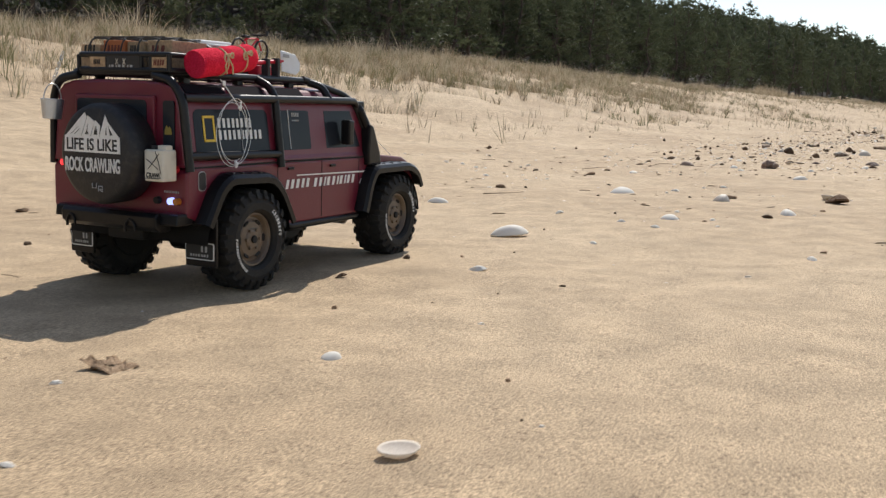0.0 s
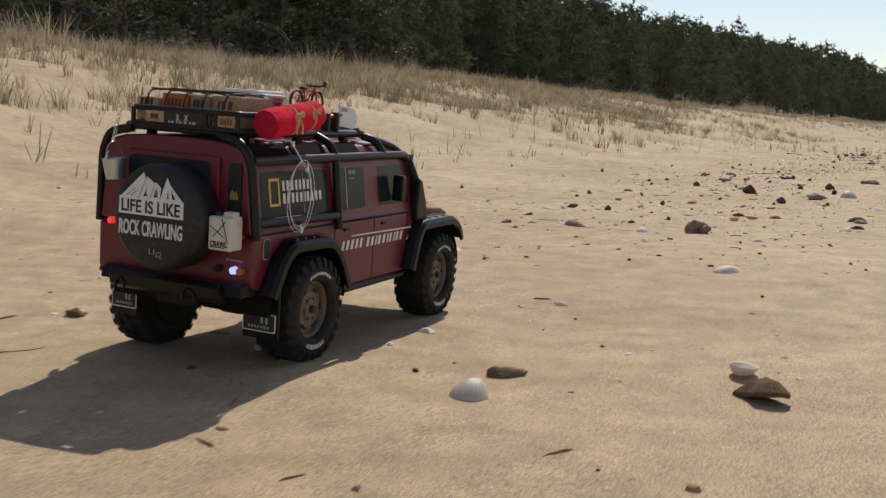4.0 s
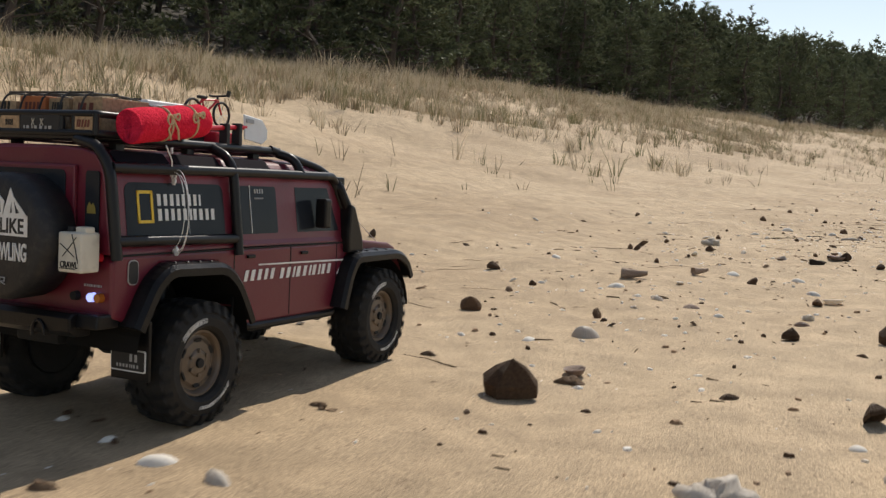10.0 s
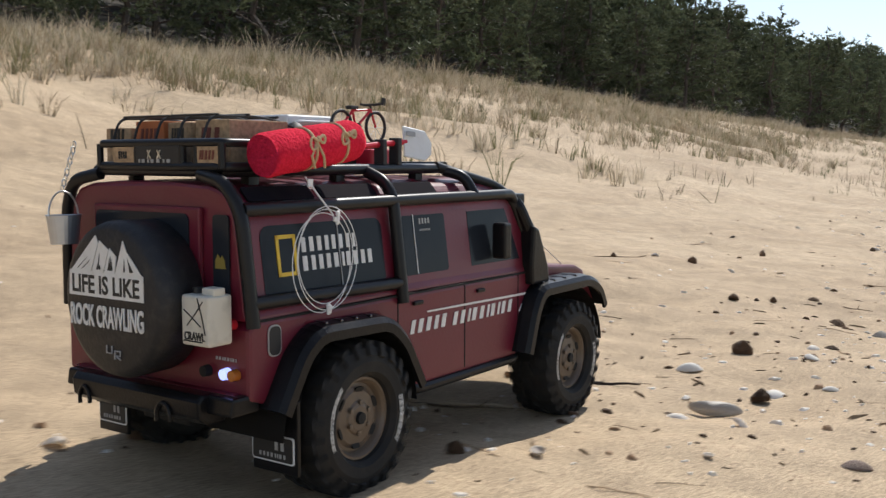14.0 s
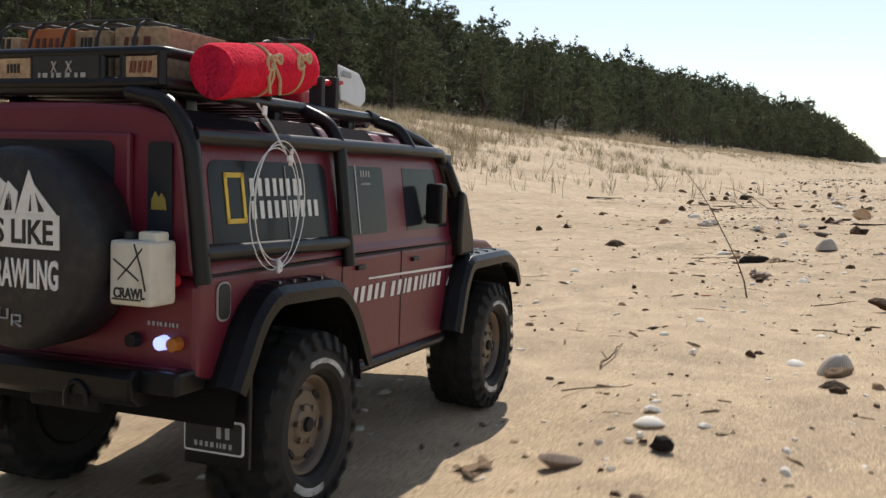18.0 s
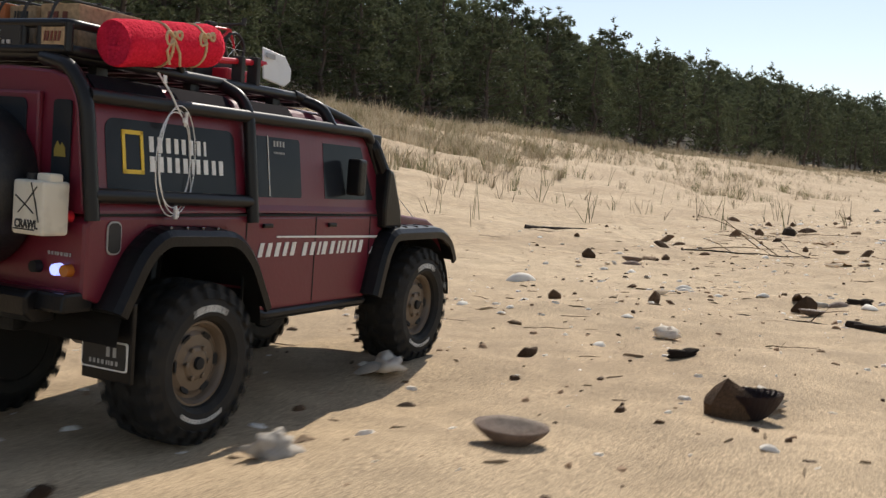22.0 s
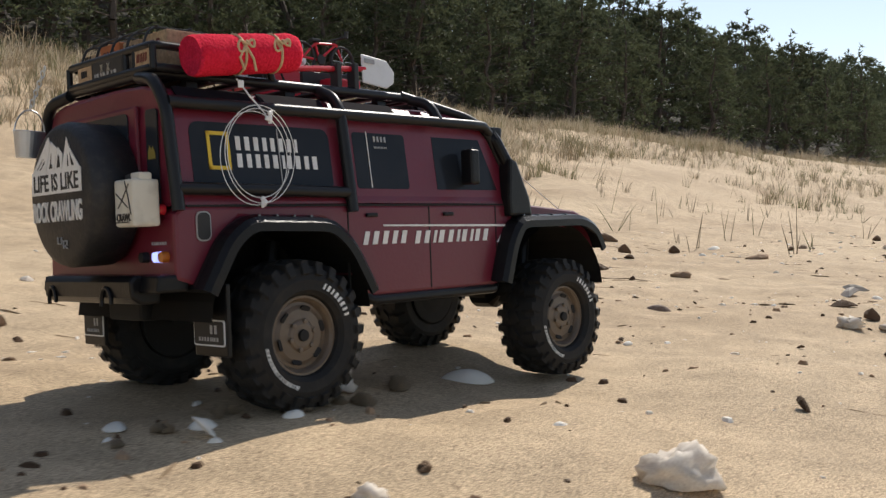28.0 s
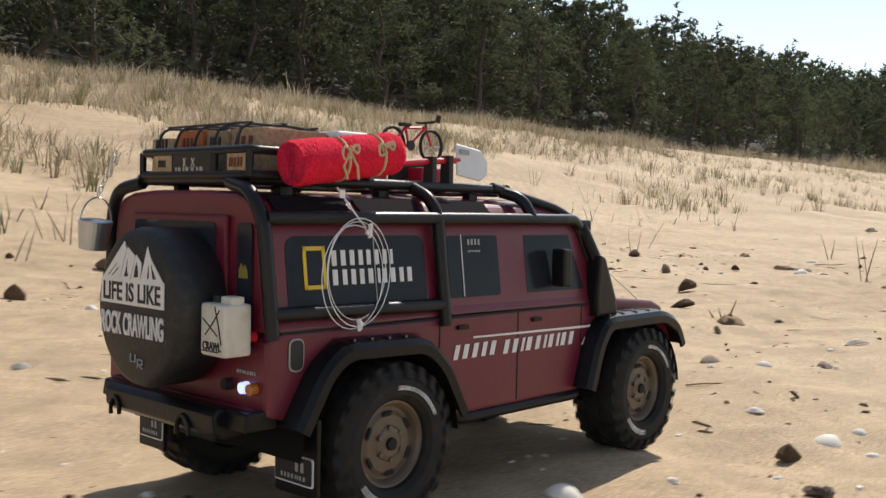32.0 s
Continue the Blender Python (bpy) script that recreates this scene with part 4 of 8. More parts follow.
    part("emblem_bar", bars(10, 0.0785, 0.0102, flank(-0.0038, 0.1765, 0.0009), seed=12), WHITE, root)
    part("window_mark", bars(4, 0.016, 0.0045, flank(0.1020, 0.1985, 0.0009), seed=13), GREY_INK, root)
    part("window_mark", bars(9, 0.015, 0.0016, flank(0.1015, 0.1915, 0.0009), seed=14), GREY_INK, root)
    side = on_side(0, 0, -0.1062)
    part("door_bar", bars(5, 0.0530, 0.0108, side @ Matrix.Translation((0.0975, 0.1165, 0)), 0.003, 21), WHITE, root)
    part("door_bar", bars(10, 0.0985, 0.0108, side @ Matrix.Translation((0.1790, 0.1158, 0)), 0.003, 22), WHITE, root)
    for cx, high in ((-0.006, 0.0745), (0.318, 0.0680)):
        for y0, y1 in ((-0.1155, -0.034), (0.034, 0.1035)):
            pts = [(cx + 0.0740 * math.cos(q), 0.0565 + high * math.sin(q)) for q in [radians(4 + 172 * i / 16) for i in range(17)]]
            inner = y1 if y0 < 0 else y0
            lin = bmesh.new()
            rows = [[lin.verts.new((x, y, z)) for x, z in pts] for y in (y0, y1)]
            for i in range(16):
                lin.faces.new((rows[0][i], rows[0][i + 1], rows[1][i + 1], rows[1][i]))
            wall = [lin.verts.new((x, inner, z)) for x, z in pts]
            lin.faces.new(wall)
            bmesh.ops.solidify(lin, geom=lin.faces[:], thickness=0.0008)
            part("wheel_liner", lin, DARK_HOLE, root)
    part("door_stripe", plate([(0.094, 0.1272), (0.2585, 0.1247), (0.2405, 0.1085), (0.2372, 0.1085), (0.2500, 0.1228), (0.094, 0.1258)], side, 0.0005), WHITE, root)
    part("badge_frame", plate(rounded(-0.006, 0.006, -0.0105, 0.0105, 0.0045), side @ Matrix.Translation((-0.0775, 0.1290, 0)), 0.0008), GREY_INK, root)
    part("badge_face", plate(rounded(-0.0050, 0.0050, -0.0095, 0.0095, 0.0038), side @ Matrix.Translation((-0.0775, 0.1290, 0.0006)), 0.0007), INK, root)
    # spare wheel in its cover
    cov = lathe([(-0.1020, 0.0480), (-0.105, 0.0518), (-0.131, 0.0525), (-0.1365, 0.0505), (-0.1388, 0.0460), (-0.1394, 0.020), (-0.1395, 0.001)], 48, "x")
    cov.transform(Matrix.Translation((0, -0.019, 0.1555)))
    spare = part("spare_wheel_cover", cov, COVER, root, "black vinyl spare wheel cover with a white mountain print", smooth=True)
    face = on_rear(-0.1393, -0.019, 0.1555)
    part("print_block", plate([(-0.0430, 0.0012), (0.0345, 0.0012), (0.0345, 0.0182), (-0.0420, 0.0182)], face, 0.0006), WHITE, spare)
    rng = random.Random(3)
    peaks = [[(-0.0405, 0.0178), (-0.0130, 0.0425), (-0.0105, 0.0370), (-0.0190, 0.0178)], [(-0.0180, 0.0178), (-0.0090, 0.0390), (0.0005, 0.0330), (-0.006, 0.0178)],
             [(-0.0050, 0.0178), (0.0015, 0.0345), (0.0080, 0.0290), (0.006, 0.0178)], [(0.0065, 0.0178), (0.0150, 0.0400), (0.0185, 0.0330), (0.0335, 0.0178)]]
    for pk in peaks:
        pr = part("print_peak", plate(pk, face, 0.0006), WHITE, spare)
        for _ in range(3):
            a = rng.uniform(0.2, 0.7)
            x = pk[0][0] + (pk[3][0] - pk[0][0]) * rng.uniform(0.3, 0.75)
            part("print_shard", plate([(x, 0.0195), (x + 0.0016, 0.0200), (x + 0.0024 * a + (pk[1][0] - x) * 0.5, 0.0195 + a * 0.016)], face @ Matrix.Translation((0, 0, 0.0005)), 0.0004), INK, pr)
    part("slogan", words("LIFE IS LIKE", 0.070, 0.0125, face @ Matrix.Translation((-0.0042, 0.0095, 0.0005))), INK, spare, "black lettering on the white print")
    part("slogan", words("ROCK CRAWLING", 0.076, 0.0150, face @ Matrix.Translation((-0.0042, -0.0115, 0.0003))), WHITE, spare, "white lettering")
    lg = tube([(-0.0085, -0.030, 0), (-0.0085, -0.035, 0), (-0.003, -0.035, 0), (-0.003, -0.030, 0)], 0.0006, 6)
    tube([(0.0, -0.0385, 0), (0.0, -0.033, 0), (0.0055, -0.033, 0), (0.0055, -0.0360, 0), (0.0, -0.0360, 0), (0.0060, -0.0385, 0)], 0.0006, 6, lg)
    lg.transform(face @ Matrix.Translation((0.004, 0, 0.0004)))
    part("maker_mark", lg, GREY_INK, spare)
    part("spare_carrier", rbox(-0.104, -0.099, -0.050, 0.015, 0.130, 0.190, 0.002), BLACK, root)
    # jerry can on the rear door
    can_bm = rbox(-0.1255, -0.1050, -0.0975, -0.0715, 0.1300, 0.1625, 0.0028, 3)
    join(can_bm, rbox(-0.120, -0.110, -0.0965, -0.085, 0.1615, 0.1670, 0.0014))
    can = part("jerry_can", can_bm, CREAM, root, "cream jerry can with black sketch lines, strapped on")
    part("can_cap", lathe([(0.1615, 0.0036), (0.1662, 0.0036), (0.1667, 0.001)], 14, "z"), INK, can).data.transform(Matrix.Translation((-0.115, -0.0765, 0)))
    part("can_word", words("CRAWL", 0.019, 0.0054, on_rear(-0.1256, -0.0845, 0.1365)), INK, can)
    cf = on_rear(-0.1256, -0.0845, 0.149) @ Matrix.Diagonal((0.7, 1, 1, 1))
    for a, b in (((-0.014, 0.004), (0.008, -0.006)), ((-0.010, -0.006), (0.011, 0.010)), ((0.004, 0.012), (0.014, -0.011)), ((-0.015, -0.0158), (0.010, -0.0158))):
        part("can_line", tube([cf @ Vector((*a, 0)), cf @ Vector(((a[0] + b[0]) / 2 + 0.001, (a[1] + b[1]) / 2, 0.0002)), cf @ Vector((*b, 0))], 0.00045, 5), INK, can)
    # roof rack
    rack = tube(bend([(-0.094, -0.074, 0.2400), (0.165, -0.074, 0.2400), (0.165, 0.074, 0.2400), (-0.094, 0.074, 0.2400), (-0.094, -0.074, 0.2400)], 0.012), 0.0042, 8)
    rack_part = part("roof_rack", rack, TUBE, root)
    for i in range(9):
        x = -0.075 + i * 0.0285
        part("rack_slat", rbox(x, x + 0.010, -0.073, 0.073, 0.2380, 0.2410, 0.0006, 1), TUBE, rack_part)
    for y in (-0.068, 0.068):
        for x in (-0.06, 0.03, 0.13):
            part("rack_foot", rbox(x - 0.005, x + 0.005, y - 0.004, y + 0.004, 0.2225, 0.2390, 0.001), TUBE, rack_part)
    part("basket_rail", tube(bend([(0.010, -0.076, 0.2420), (0.004, -0.076, 0.2585), (-0.096, -0.080, 0.2585), (-0.096, 0.060, 0.2585), (0.004, 0.060, 0.2585), (0.010, 0.060, 0.2420)], 0.007), 0.0030, 8), TUBE, rack_part)
    part("basket_rail", tube(bend([(-0.040, -0.080, 0.2425), (-0.096, -0.080, 0.2425), (-0.096, 0.060, 0.2425), (-0.040, 0.060, 0.2425)], 0.007), 0.0034, 8), TUBE, rack_part)
    for y in (-0.080, -0.056, -0.042, 0.010, 0.060):
        part("basket_post", tube([(-0.096, y, 0.2415), (-0.096, y, 0.2585)], 0.0026, 8), TUBE, rack_part)
    for x in (-0.06, -0.03):
        for y in (-0.0795, 0.060):
            part("basket_post", tube([(x, y, 0.2415), (x, y, 0.2585)], 0.0026, 8), TUBE, rack_part)
    part("name_board", rbox(-0.0985, -0.0962, -0.041, 0.009, 0.2440, 0.2570, 0.0008), INK, rack_part)
    part("board_crest", join(words("X", 0.005, 0.006, on_rear(-0.0987, -0.021, 0.2510)), words("X", 0.005, 0.006, on_rear(-0.0987, -0.009, 0.2510))), STEEL, rack_part)
    part("board_bar", bars(7, 0.040, 0.0025, on_rear(-0.0987, -0.016, 0.2465), seed=31), GREY_INK, rack_part)
    part("card_panel", rbox(-0.0975, -0.0962, -0.0790, -0.0575, 0.2440, 0.2565, 0.0005, 1), CARD, rack_part)
    part("card_bar", bars(5, 0.015, 0.0060, on_rear(-0.0977, -0.068, 0.2505), 0.001, 32), CARD_PRINT, rack_part)
    part("card_panel", rbox(-0.0975, -0.0962, 0.0125, 0.0400, 0.2440, 0.2565, 0.0005, 1), CARD, rack_part)
    part("card_bar", bars(4, 0.012, 0.0050, on_rear(-0.0977, 0.026, 0.2505), seed=33), INK, rack_part)
    # lamp bar above the windscreen
    lb = part("lamp_bar", rbox(0.192, 0.210, -0.046, 0.050, 0.2350, 0.2455, 0.002), BLACK, root)
    for y in (-0.036, -0.018, 0.0, 0.018, 0.036):
        part("lamp", lathe([(0.205, 0.0048), (0.2125, 0.0048), (0.2135, 0.001)], 14, "x"), STEEL, lb).data.transform(Matrix.Translation((0, y, 0.2403)))
    for y in (-0.047, 0.051):
        part("bar_bracket", lathe([(y - 0.0015, 0.0052), (y + 0.0015, 0.0052)], 14), BLACK, lb).data.transform(Matrix.Translation((0.201, 0, 0.2403)))
    part("lamp_bar_stay", rbox(0.160, 0.196, -0.035, -0.029, 0.2355, 0.2385, 0.001), BLACK, lb)
    part("lamp_bar_stay", rbox(0.160, 0.196, 0.029, 0.035, 0.2355, 0.2385, 0.001), BLACK, lb)
    for o in root.children_recursive:
        if not o.name.startswith(("spare_wheel", "print_", "slogan", "maker_mark")):
            narrow(o.data)
    return root


def build_wheel(root):
    """A lugged tyre with a steel rim; its outer face looks to -y."""
    R, w = 0.0545, 0.0225
    bm = lathe([(-0.0150, 0.0300), (-0.0195, 0.0312), (-0.0232, 0.0345), (-w - 0.0012, 0.042), (-0.0205, 0.0515), (-0.012, R), (0.012, R), (0.0195, 0.0515), (w + 0.0008, 0.042), (w, 0.0335), (0.0195, 0.0300)], 56, "y", False)
    bmesh.ops.recalc_face_normals(bm, faces=bm.faces)
    wheel = part("wheel", bm, RUBBER, root, smooth=False)
    n, lugs = 24, {}
    for s in (-1, 1):
        lug = bmesh.new()
        pts = [(-0.0052, 0.0), (0.0040, -0.001), (0.0052, 0.012), (-0.0030, 0.0135)]
        lo = [lug.verts.new((x, s * (0.0085 + y), R - 0.003)) for x, y in pts]
        hi = [lug.verts.new((x * 0.85, s * (0.0090 + y * 0.93), R + (0.0032 if y < 0.005 else 0.0020))) for x, y in pts]
        lug.faces.new(hi)
        for k in range(4):
            lug.faces.new((lo[k], lo[(k + 1) % 4], hi[(k + 1) % 4], hi[k]))
        bmesh.ops.create_cube(lug, size=1.0, matrix=pose(0, s * 0.0212, 0.0498, s * 24, 0, 0) @ Matrix.Diagonal((0.0062, 0.0042, 0.0085, 1)))
        bmesh.ops.recalc_face_normals(lug, faces=lug.faces)
        inner = bmesh.new()
        bmesh.ops.create_cube(inner, size=1.0, matrix=pose(0, 0.002 * s, R + 0.0006, 0, 0, 35) @ Matrix.Diagonal((0.0105, 0.0062, 0.0048, 1)))
        lugs[s] = (lug, inner)
    shared = {}
    for i in range(n):
        for s, kind in ((-1, 0), (1, 0), ((-1) ** i, 1)):
            a = 360.0 / n * (i + (0.25 if kind else 0.5 if s > 0 else 0))
            if (s, kind) not in shared:
                ob = part("tread_lug", lugs[s][kind], RUBBER, wheel)
                shared[(s, kind)] = ob.data
            else:
                ob = new("tread_lug", shared[(s, kind)])
                ob.parent = wheel
            ob.matrix_basis = pose(0, 0, 0, 0, a, 0)
    rim_bm = lathe([(0.018, 0.0300), (-0.0200, 0.0308), (-0.0222, 0.0300), (-0.0222, 0.0284), (-0.0200, 0.0268), (-0.0165, 0.0252), (-0.0168, 0.0228), (-0.0186, 0.0196), (-0.0192, 0.0125), (-0.0205, 0.0110), (-0.0213, 0.0085), (-0.0213, 0.001)], 40)
    rim = part("rim", rim_bm, RIM, wheel, "bronze-grey steel rim", smooth=False)
    for i in range(6):
        a = 60.0 * i
        nut = lathe([(-0.0222, 0.0010), (-0.0220, 0.0020), (-0.0180, 0.0020)], 6)
        nut.transform(pose(0, 0, 0, 0, a, 0) @ Matrix.Translation((0.0112, 0, 0)))
        part("lug_nut", nut, RIM, rim)
        slot = plate(rounded(-0.0044, 0.0044, -0.0020, 0.0020, 0.0019), pose(0, 0, 0, 0, a + 30, 0) @ Matrix.Translation((0, -0.0182, 0.0208)) @ pose(0, 0, 0, 112, 0, 0), 0.0012)
        part("rim_slot", slot, DARK_HOLE, rim)
    part("wheel_back", lathe([(0.0160, 0.0312), (0.0242, 0.0310), (0.0245, 0.0296), (0.0240, 0.020), (0.0246, 0.012), (0.0246, 0.001)], 32), DARK_HOLE, rim)
    part("hub", lathe([(-0.0240, 0.001), (-0.0236, 0.0042), (-0.0205, 0.0048)], 16), DARK_HOLE, rim)
    for o in (rim, *rim.children):
        if not o.name.startswith("wheel_back"):
            o.data.transform(Matrix.Translation((0, 0.0055, 0)))
    # raised white marks in two arcs
    for a0, a1, h, seed, count in ((40, 92, 0.0048, 4, 8), (215, 280, 0.0030, 6, 13)):
        rng, lt = random.Random(seed), []
        step = (a1 - a0) / count
        for i in range(count):
            a = a0 + step * i
            wd = radians(step) * 0.040 * rng.choice((0.34, 0.5, 0.58))
            m = pose(0, 0, 0, 0, a, 0) @ Matrix.Translation((0, -w - 0.0006, 0.0395)) @ pose(0, 0, 0, 86, 0, 0)
            lt.append(plate([(-wd / 2, -h / 2), (wd / 2, -h / 2), (wd / 2 + 0.0008, h / 2), (-wd / 2 + 0.0008, h / 2)], m, 0.0009))
        part("sidewall_mark", lt, WHITE, wheel)
    return wheel


car = build_car()
WHEEL_SPOTS = ((0.0, -0.0985, 0), (0.0, 0.0885, 180), (0.324, -0.0985, 0), (0.324, 0.0885, 180))
first_wheel = build_wheel(car)
wheels = [first_wheel] + [copy_thing(first_wheel, pose(0, 0, 0)) for _ in range(3)]


# ---- what the truck carries ----
CARRIED = []


def carried(root, base, label, category, turn=None):
    """Sets a load down on its own base and lists it to ride with the truck. turn: rows of (seconds, rx, ry, rz) for what swings."""
    base = Vector(base)
    base.y = base.y if base.y < -0.02 else -0.02 + (base.y + 0.02) * 0.83
    for o in root.children_recursive:
        if root.name != "tin_bucket":
            narrow(o.data)
        o.data.transform(Matrix.Translation(-base))
    tagged(root, label, category)
    CARRIED.append((root, Vector(base), turn))


def build_felt_roll():
    root = new("felt_roll")
    a, b = Vector((-0.076, -0.096, 0.2500)), Vector((0.0145, -0.0955, 0.2615))
    d = (b - a).normalized()
    u = d.orthogonal().normalized()
    v = d.cross(u)
    bm, rings = bmesh.new(), []
    for i in range(25):
        t = i / 24
        c = a.lerp(b, t)
        r0 = 0.0150 * (0.93 if i in (0, 24) else 1.0)
        ring = []
        for k in range(28):
            ang = 6.28319 * k / 28
            squeeze = 1 - 0.10 * math.exp(-((t - 0.42) / 0.035) ** 2) - 0.09 * math.exp(-((t - 0.78) / 0.035) ** 2)
            r = r0 * squeeze * (1 + 0.045 * noise.noise(Vector((t * 7, math.cos(ang) * 1.5, math.sin(ang) * 1.5))))
            ring.append(bm.verts.new(c + (u * math.cos(ang) + v * math.sin(ang)) * r))
        rings.append(ring)
    for q, w in zip(rings, rings[1:]):
        for k in range(28):
            bm.faces.new((q[k], q[(k + 1) % 28], w[(k + 1) % 28], w[k]))
    for ring, c in ((rings[0], a), (rings[-1], b)):
        cap = bmesh.ops.inset_individual(bm, faces=[bm.faces.new(ring)], thickness=0.004, depth=-0.003)
    bmesh.ops.recalc_face_normals(bm, faces=bm.faces)
    part("roll", bm, FELT, root, smooth=True)
    for t in (0.42, 0.78):
        c = a.lerp(b, t)
        ring = [c + (u * math.cos(6.28319 * k / 24) + v * math.sin(6.28319 * k / 24)) * 0.0143 for k in range(24)]
        part("twine", tube(ring, 0.0011, 6, closed=True), TWINE, root)
        knot = c + Vector((0, -0.0140, 0.005))
        for s, dz in ((-1, -0.003), (1, 0.003)):
            loop = [knot + Vector((s * 0.0048 * math.sin(q) * 1.5, -0.001, 0.0034 * math.sin(2 * q) + dz * q / 3)) for q in [i * 0.35 for i in range(10)]]
            part("twine_bow", tube(loop, 0.0010, 6), TWINE, root)
            part("twine_end", tube([knot, knot + Vector((s * 0.006, -0.001, -0.010 if t < 0.5 else 0.003)), knot + Vector((s * 0.005 + 0.004, 0.001, -0.018 if t < 0.5 else -0.004))], 0.0010, 6), TWINE, root)
    carried(root, (-0.030, -0.096, 0.235), "bright red felt roll tied with tan twine on the rack's side", "blanket roll")


def build_boxes():
    tops = ((0.040, 0.074, 0.2700, CARD, INK), (-0.001, 0.036, 0.2745, CARD_RED, CARD_PRINT), (-0.030, -0.003, 0.2730, CARD, INK), (-0.066, -0.032, 0.2745, CARD, CARD_PRINT))
    for i, (y0, y1, top, m, ink) in enumerate(tops):
        root = new("carton")
        part("box", rbox(-0.082 + 0.002 * i, -0.020, y0, y1, 0.2415, top, 0.0010, 2), m, root)
        part("flap_seam", box(bmesh.new(), -0.0825 + 0.002 * i, -0.020, (y0 + y1) / 2 - 0.0012, (y0 + y1) / 2 + 0.0012, top - 0.0002, top + 0.0003), TWINE, root)
        part("print", bars(4 if i != 3 else 3, (y1 - y0) * 0.62, 0.0075, on_rear(-0.0821 + 0.002 * i, (y0 + y1) / 2, 0.2655), 0.001, 40 + i), ink, root)
        carried(root, (-0.05, (y0 + y1) / 2, 0.2415), ("pale cardboard carton with dark print in the roof basket", "rust-brown cardboard carton in the roof basket", "pale cardboard carton with small dark print", "cardboard carton with large dark red print")[i], "box")
    root = new("white_roll")
    part("tube", tube([(-0.020, -0.012, 0.2600), (0.026, -0.010, 0.2600)], 0.0115, 18), COOL_WHITE, root)
    part("band", tube([(0.000, -0.011, 0.2600), (0.004, -0.011, 0.2600)], 0.0119, 18), INK, root)
    carried(root, (0.003, -0.011, 0.2485), "pale rolled sheet lying across the rack behind the cartons", "roll")
    root = new("cargo_net")
    for y in (-0.055, -0.030, -0.004, 0.024, 0.052):
        arch = bend([(-0.090, y, 0.259), (-0.084, y, 0.2768), (-0.030, y, 0.2778), (0.030, y, 0.263), (0.040, y, 0.243)], 0.02)
        part("strap", tube(arch, 0.0010, 6), INK, root)
    for x, z in ((-0.078, 0.2778), (-0.050, 0.2785), (-0.022, 0.2775), (0.008, 0.2705)):
        part("cross_strap", tube([(x, -0.058, z), (x, 0.055, z)], 0.0009, 6), INK, root)
    carried(root, (-0.03, 0, 0.2425), "black elastic cargo net stretched over the cartons", "cargo net")


def build_cooler():
    root = new("cool_box")
    part("box", rbox(0.050, 0.105, 0.006, 0.060, 0.2415, 0.2755, 0.003, 3), COOL_RED, root)
    part("lid", rbox(0.0485, 0.1065, 0.0045, 0.0615, 0.2755, 0.2840, 0.003, 3), COOL_WHITE, root, "white lid")
    part("handle", tube(bend([(0.056, 0.006, 0.2685), (0.056, 0.000, 0.2785), (0.099, 0.000, 0.2785), (0.099, 0.006, 0.2685)], 0.003), 0.0012, 8), COOL_WHITE, root)
    carried(root, (0.077, 0.033, 0.2415), "small red cool box with a white lid on the rack", "cooler")
    root = new("helmet")
    part("shell", lathe([(0.262, 0.013), (0.270, 0.0135), (0.278, 0.0105), (0.283, 0.005), (0.2845, 0.001)], 24, "z"), INK, root, smooth=True)
    part("visor", rbox(-0.0145, -0.008, -0.009, 0.009, 0.268, 0.273, 0.001), TINT, root)
    for o in root.children:
        o.data.transform(Matrix.Translation((0.046, -0.008, -0.0070)))
    part("stand", rbox(0.036, 0.056, -0.018, 0.002, 0.2415, 0.2553, 0.001), COOL_RED, root)
    carried(root, (0.046, -0.008, 0.2415), "small black domed helmet on a red block on the rack", "helmet")
    root = new("red_can")
    part("can", rbox(0.090, 0.124, -0.052, -0.020, 0.2415, 0.2560, 0.002), COOL_RED, root)
    part("cap", lathe([(0.2557, 0.003), (0.2595, 0.003)], 12, "z"), INK, root).data.transform(Matrix.Translation((0.117, -0.036, 0)))
    carried(root, (0.107, -0.036, 0.2415), "flat red fuel can lying on the rack", "fuel can")


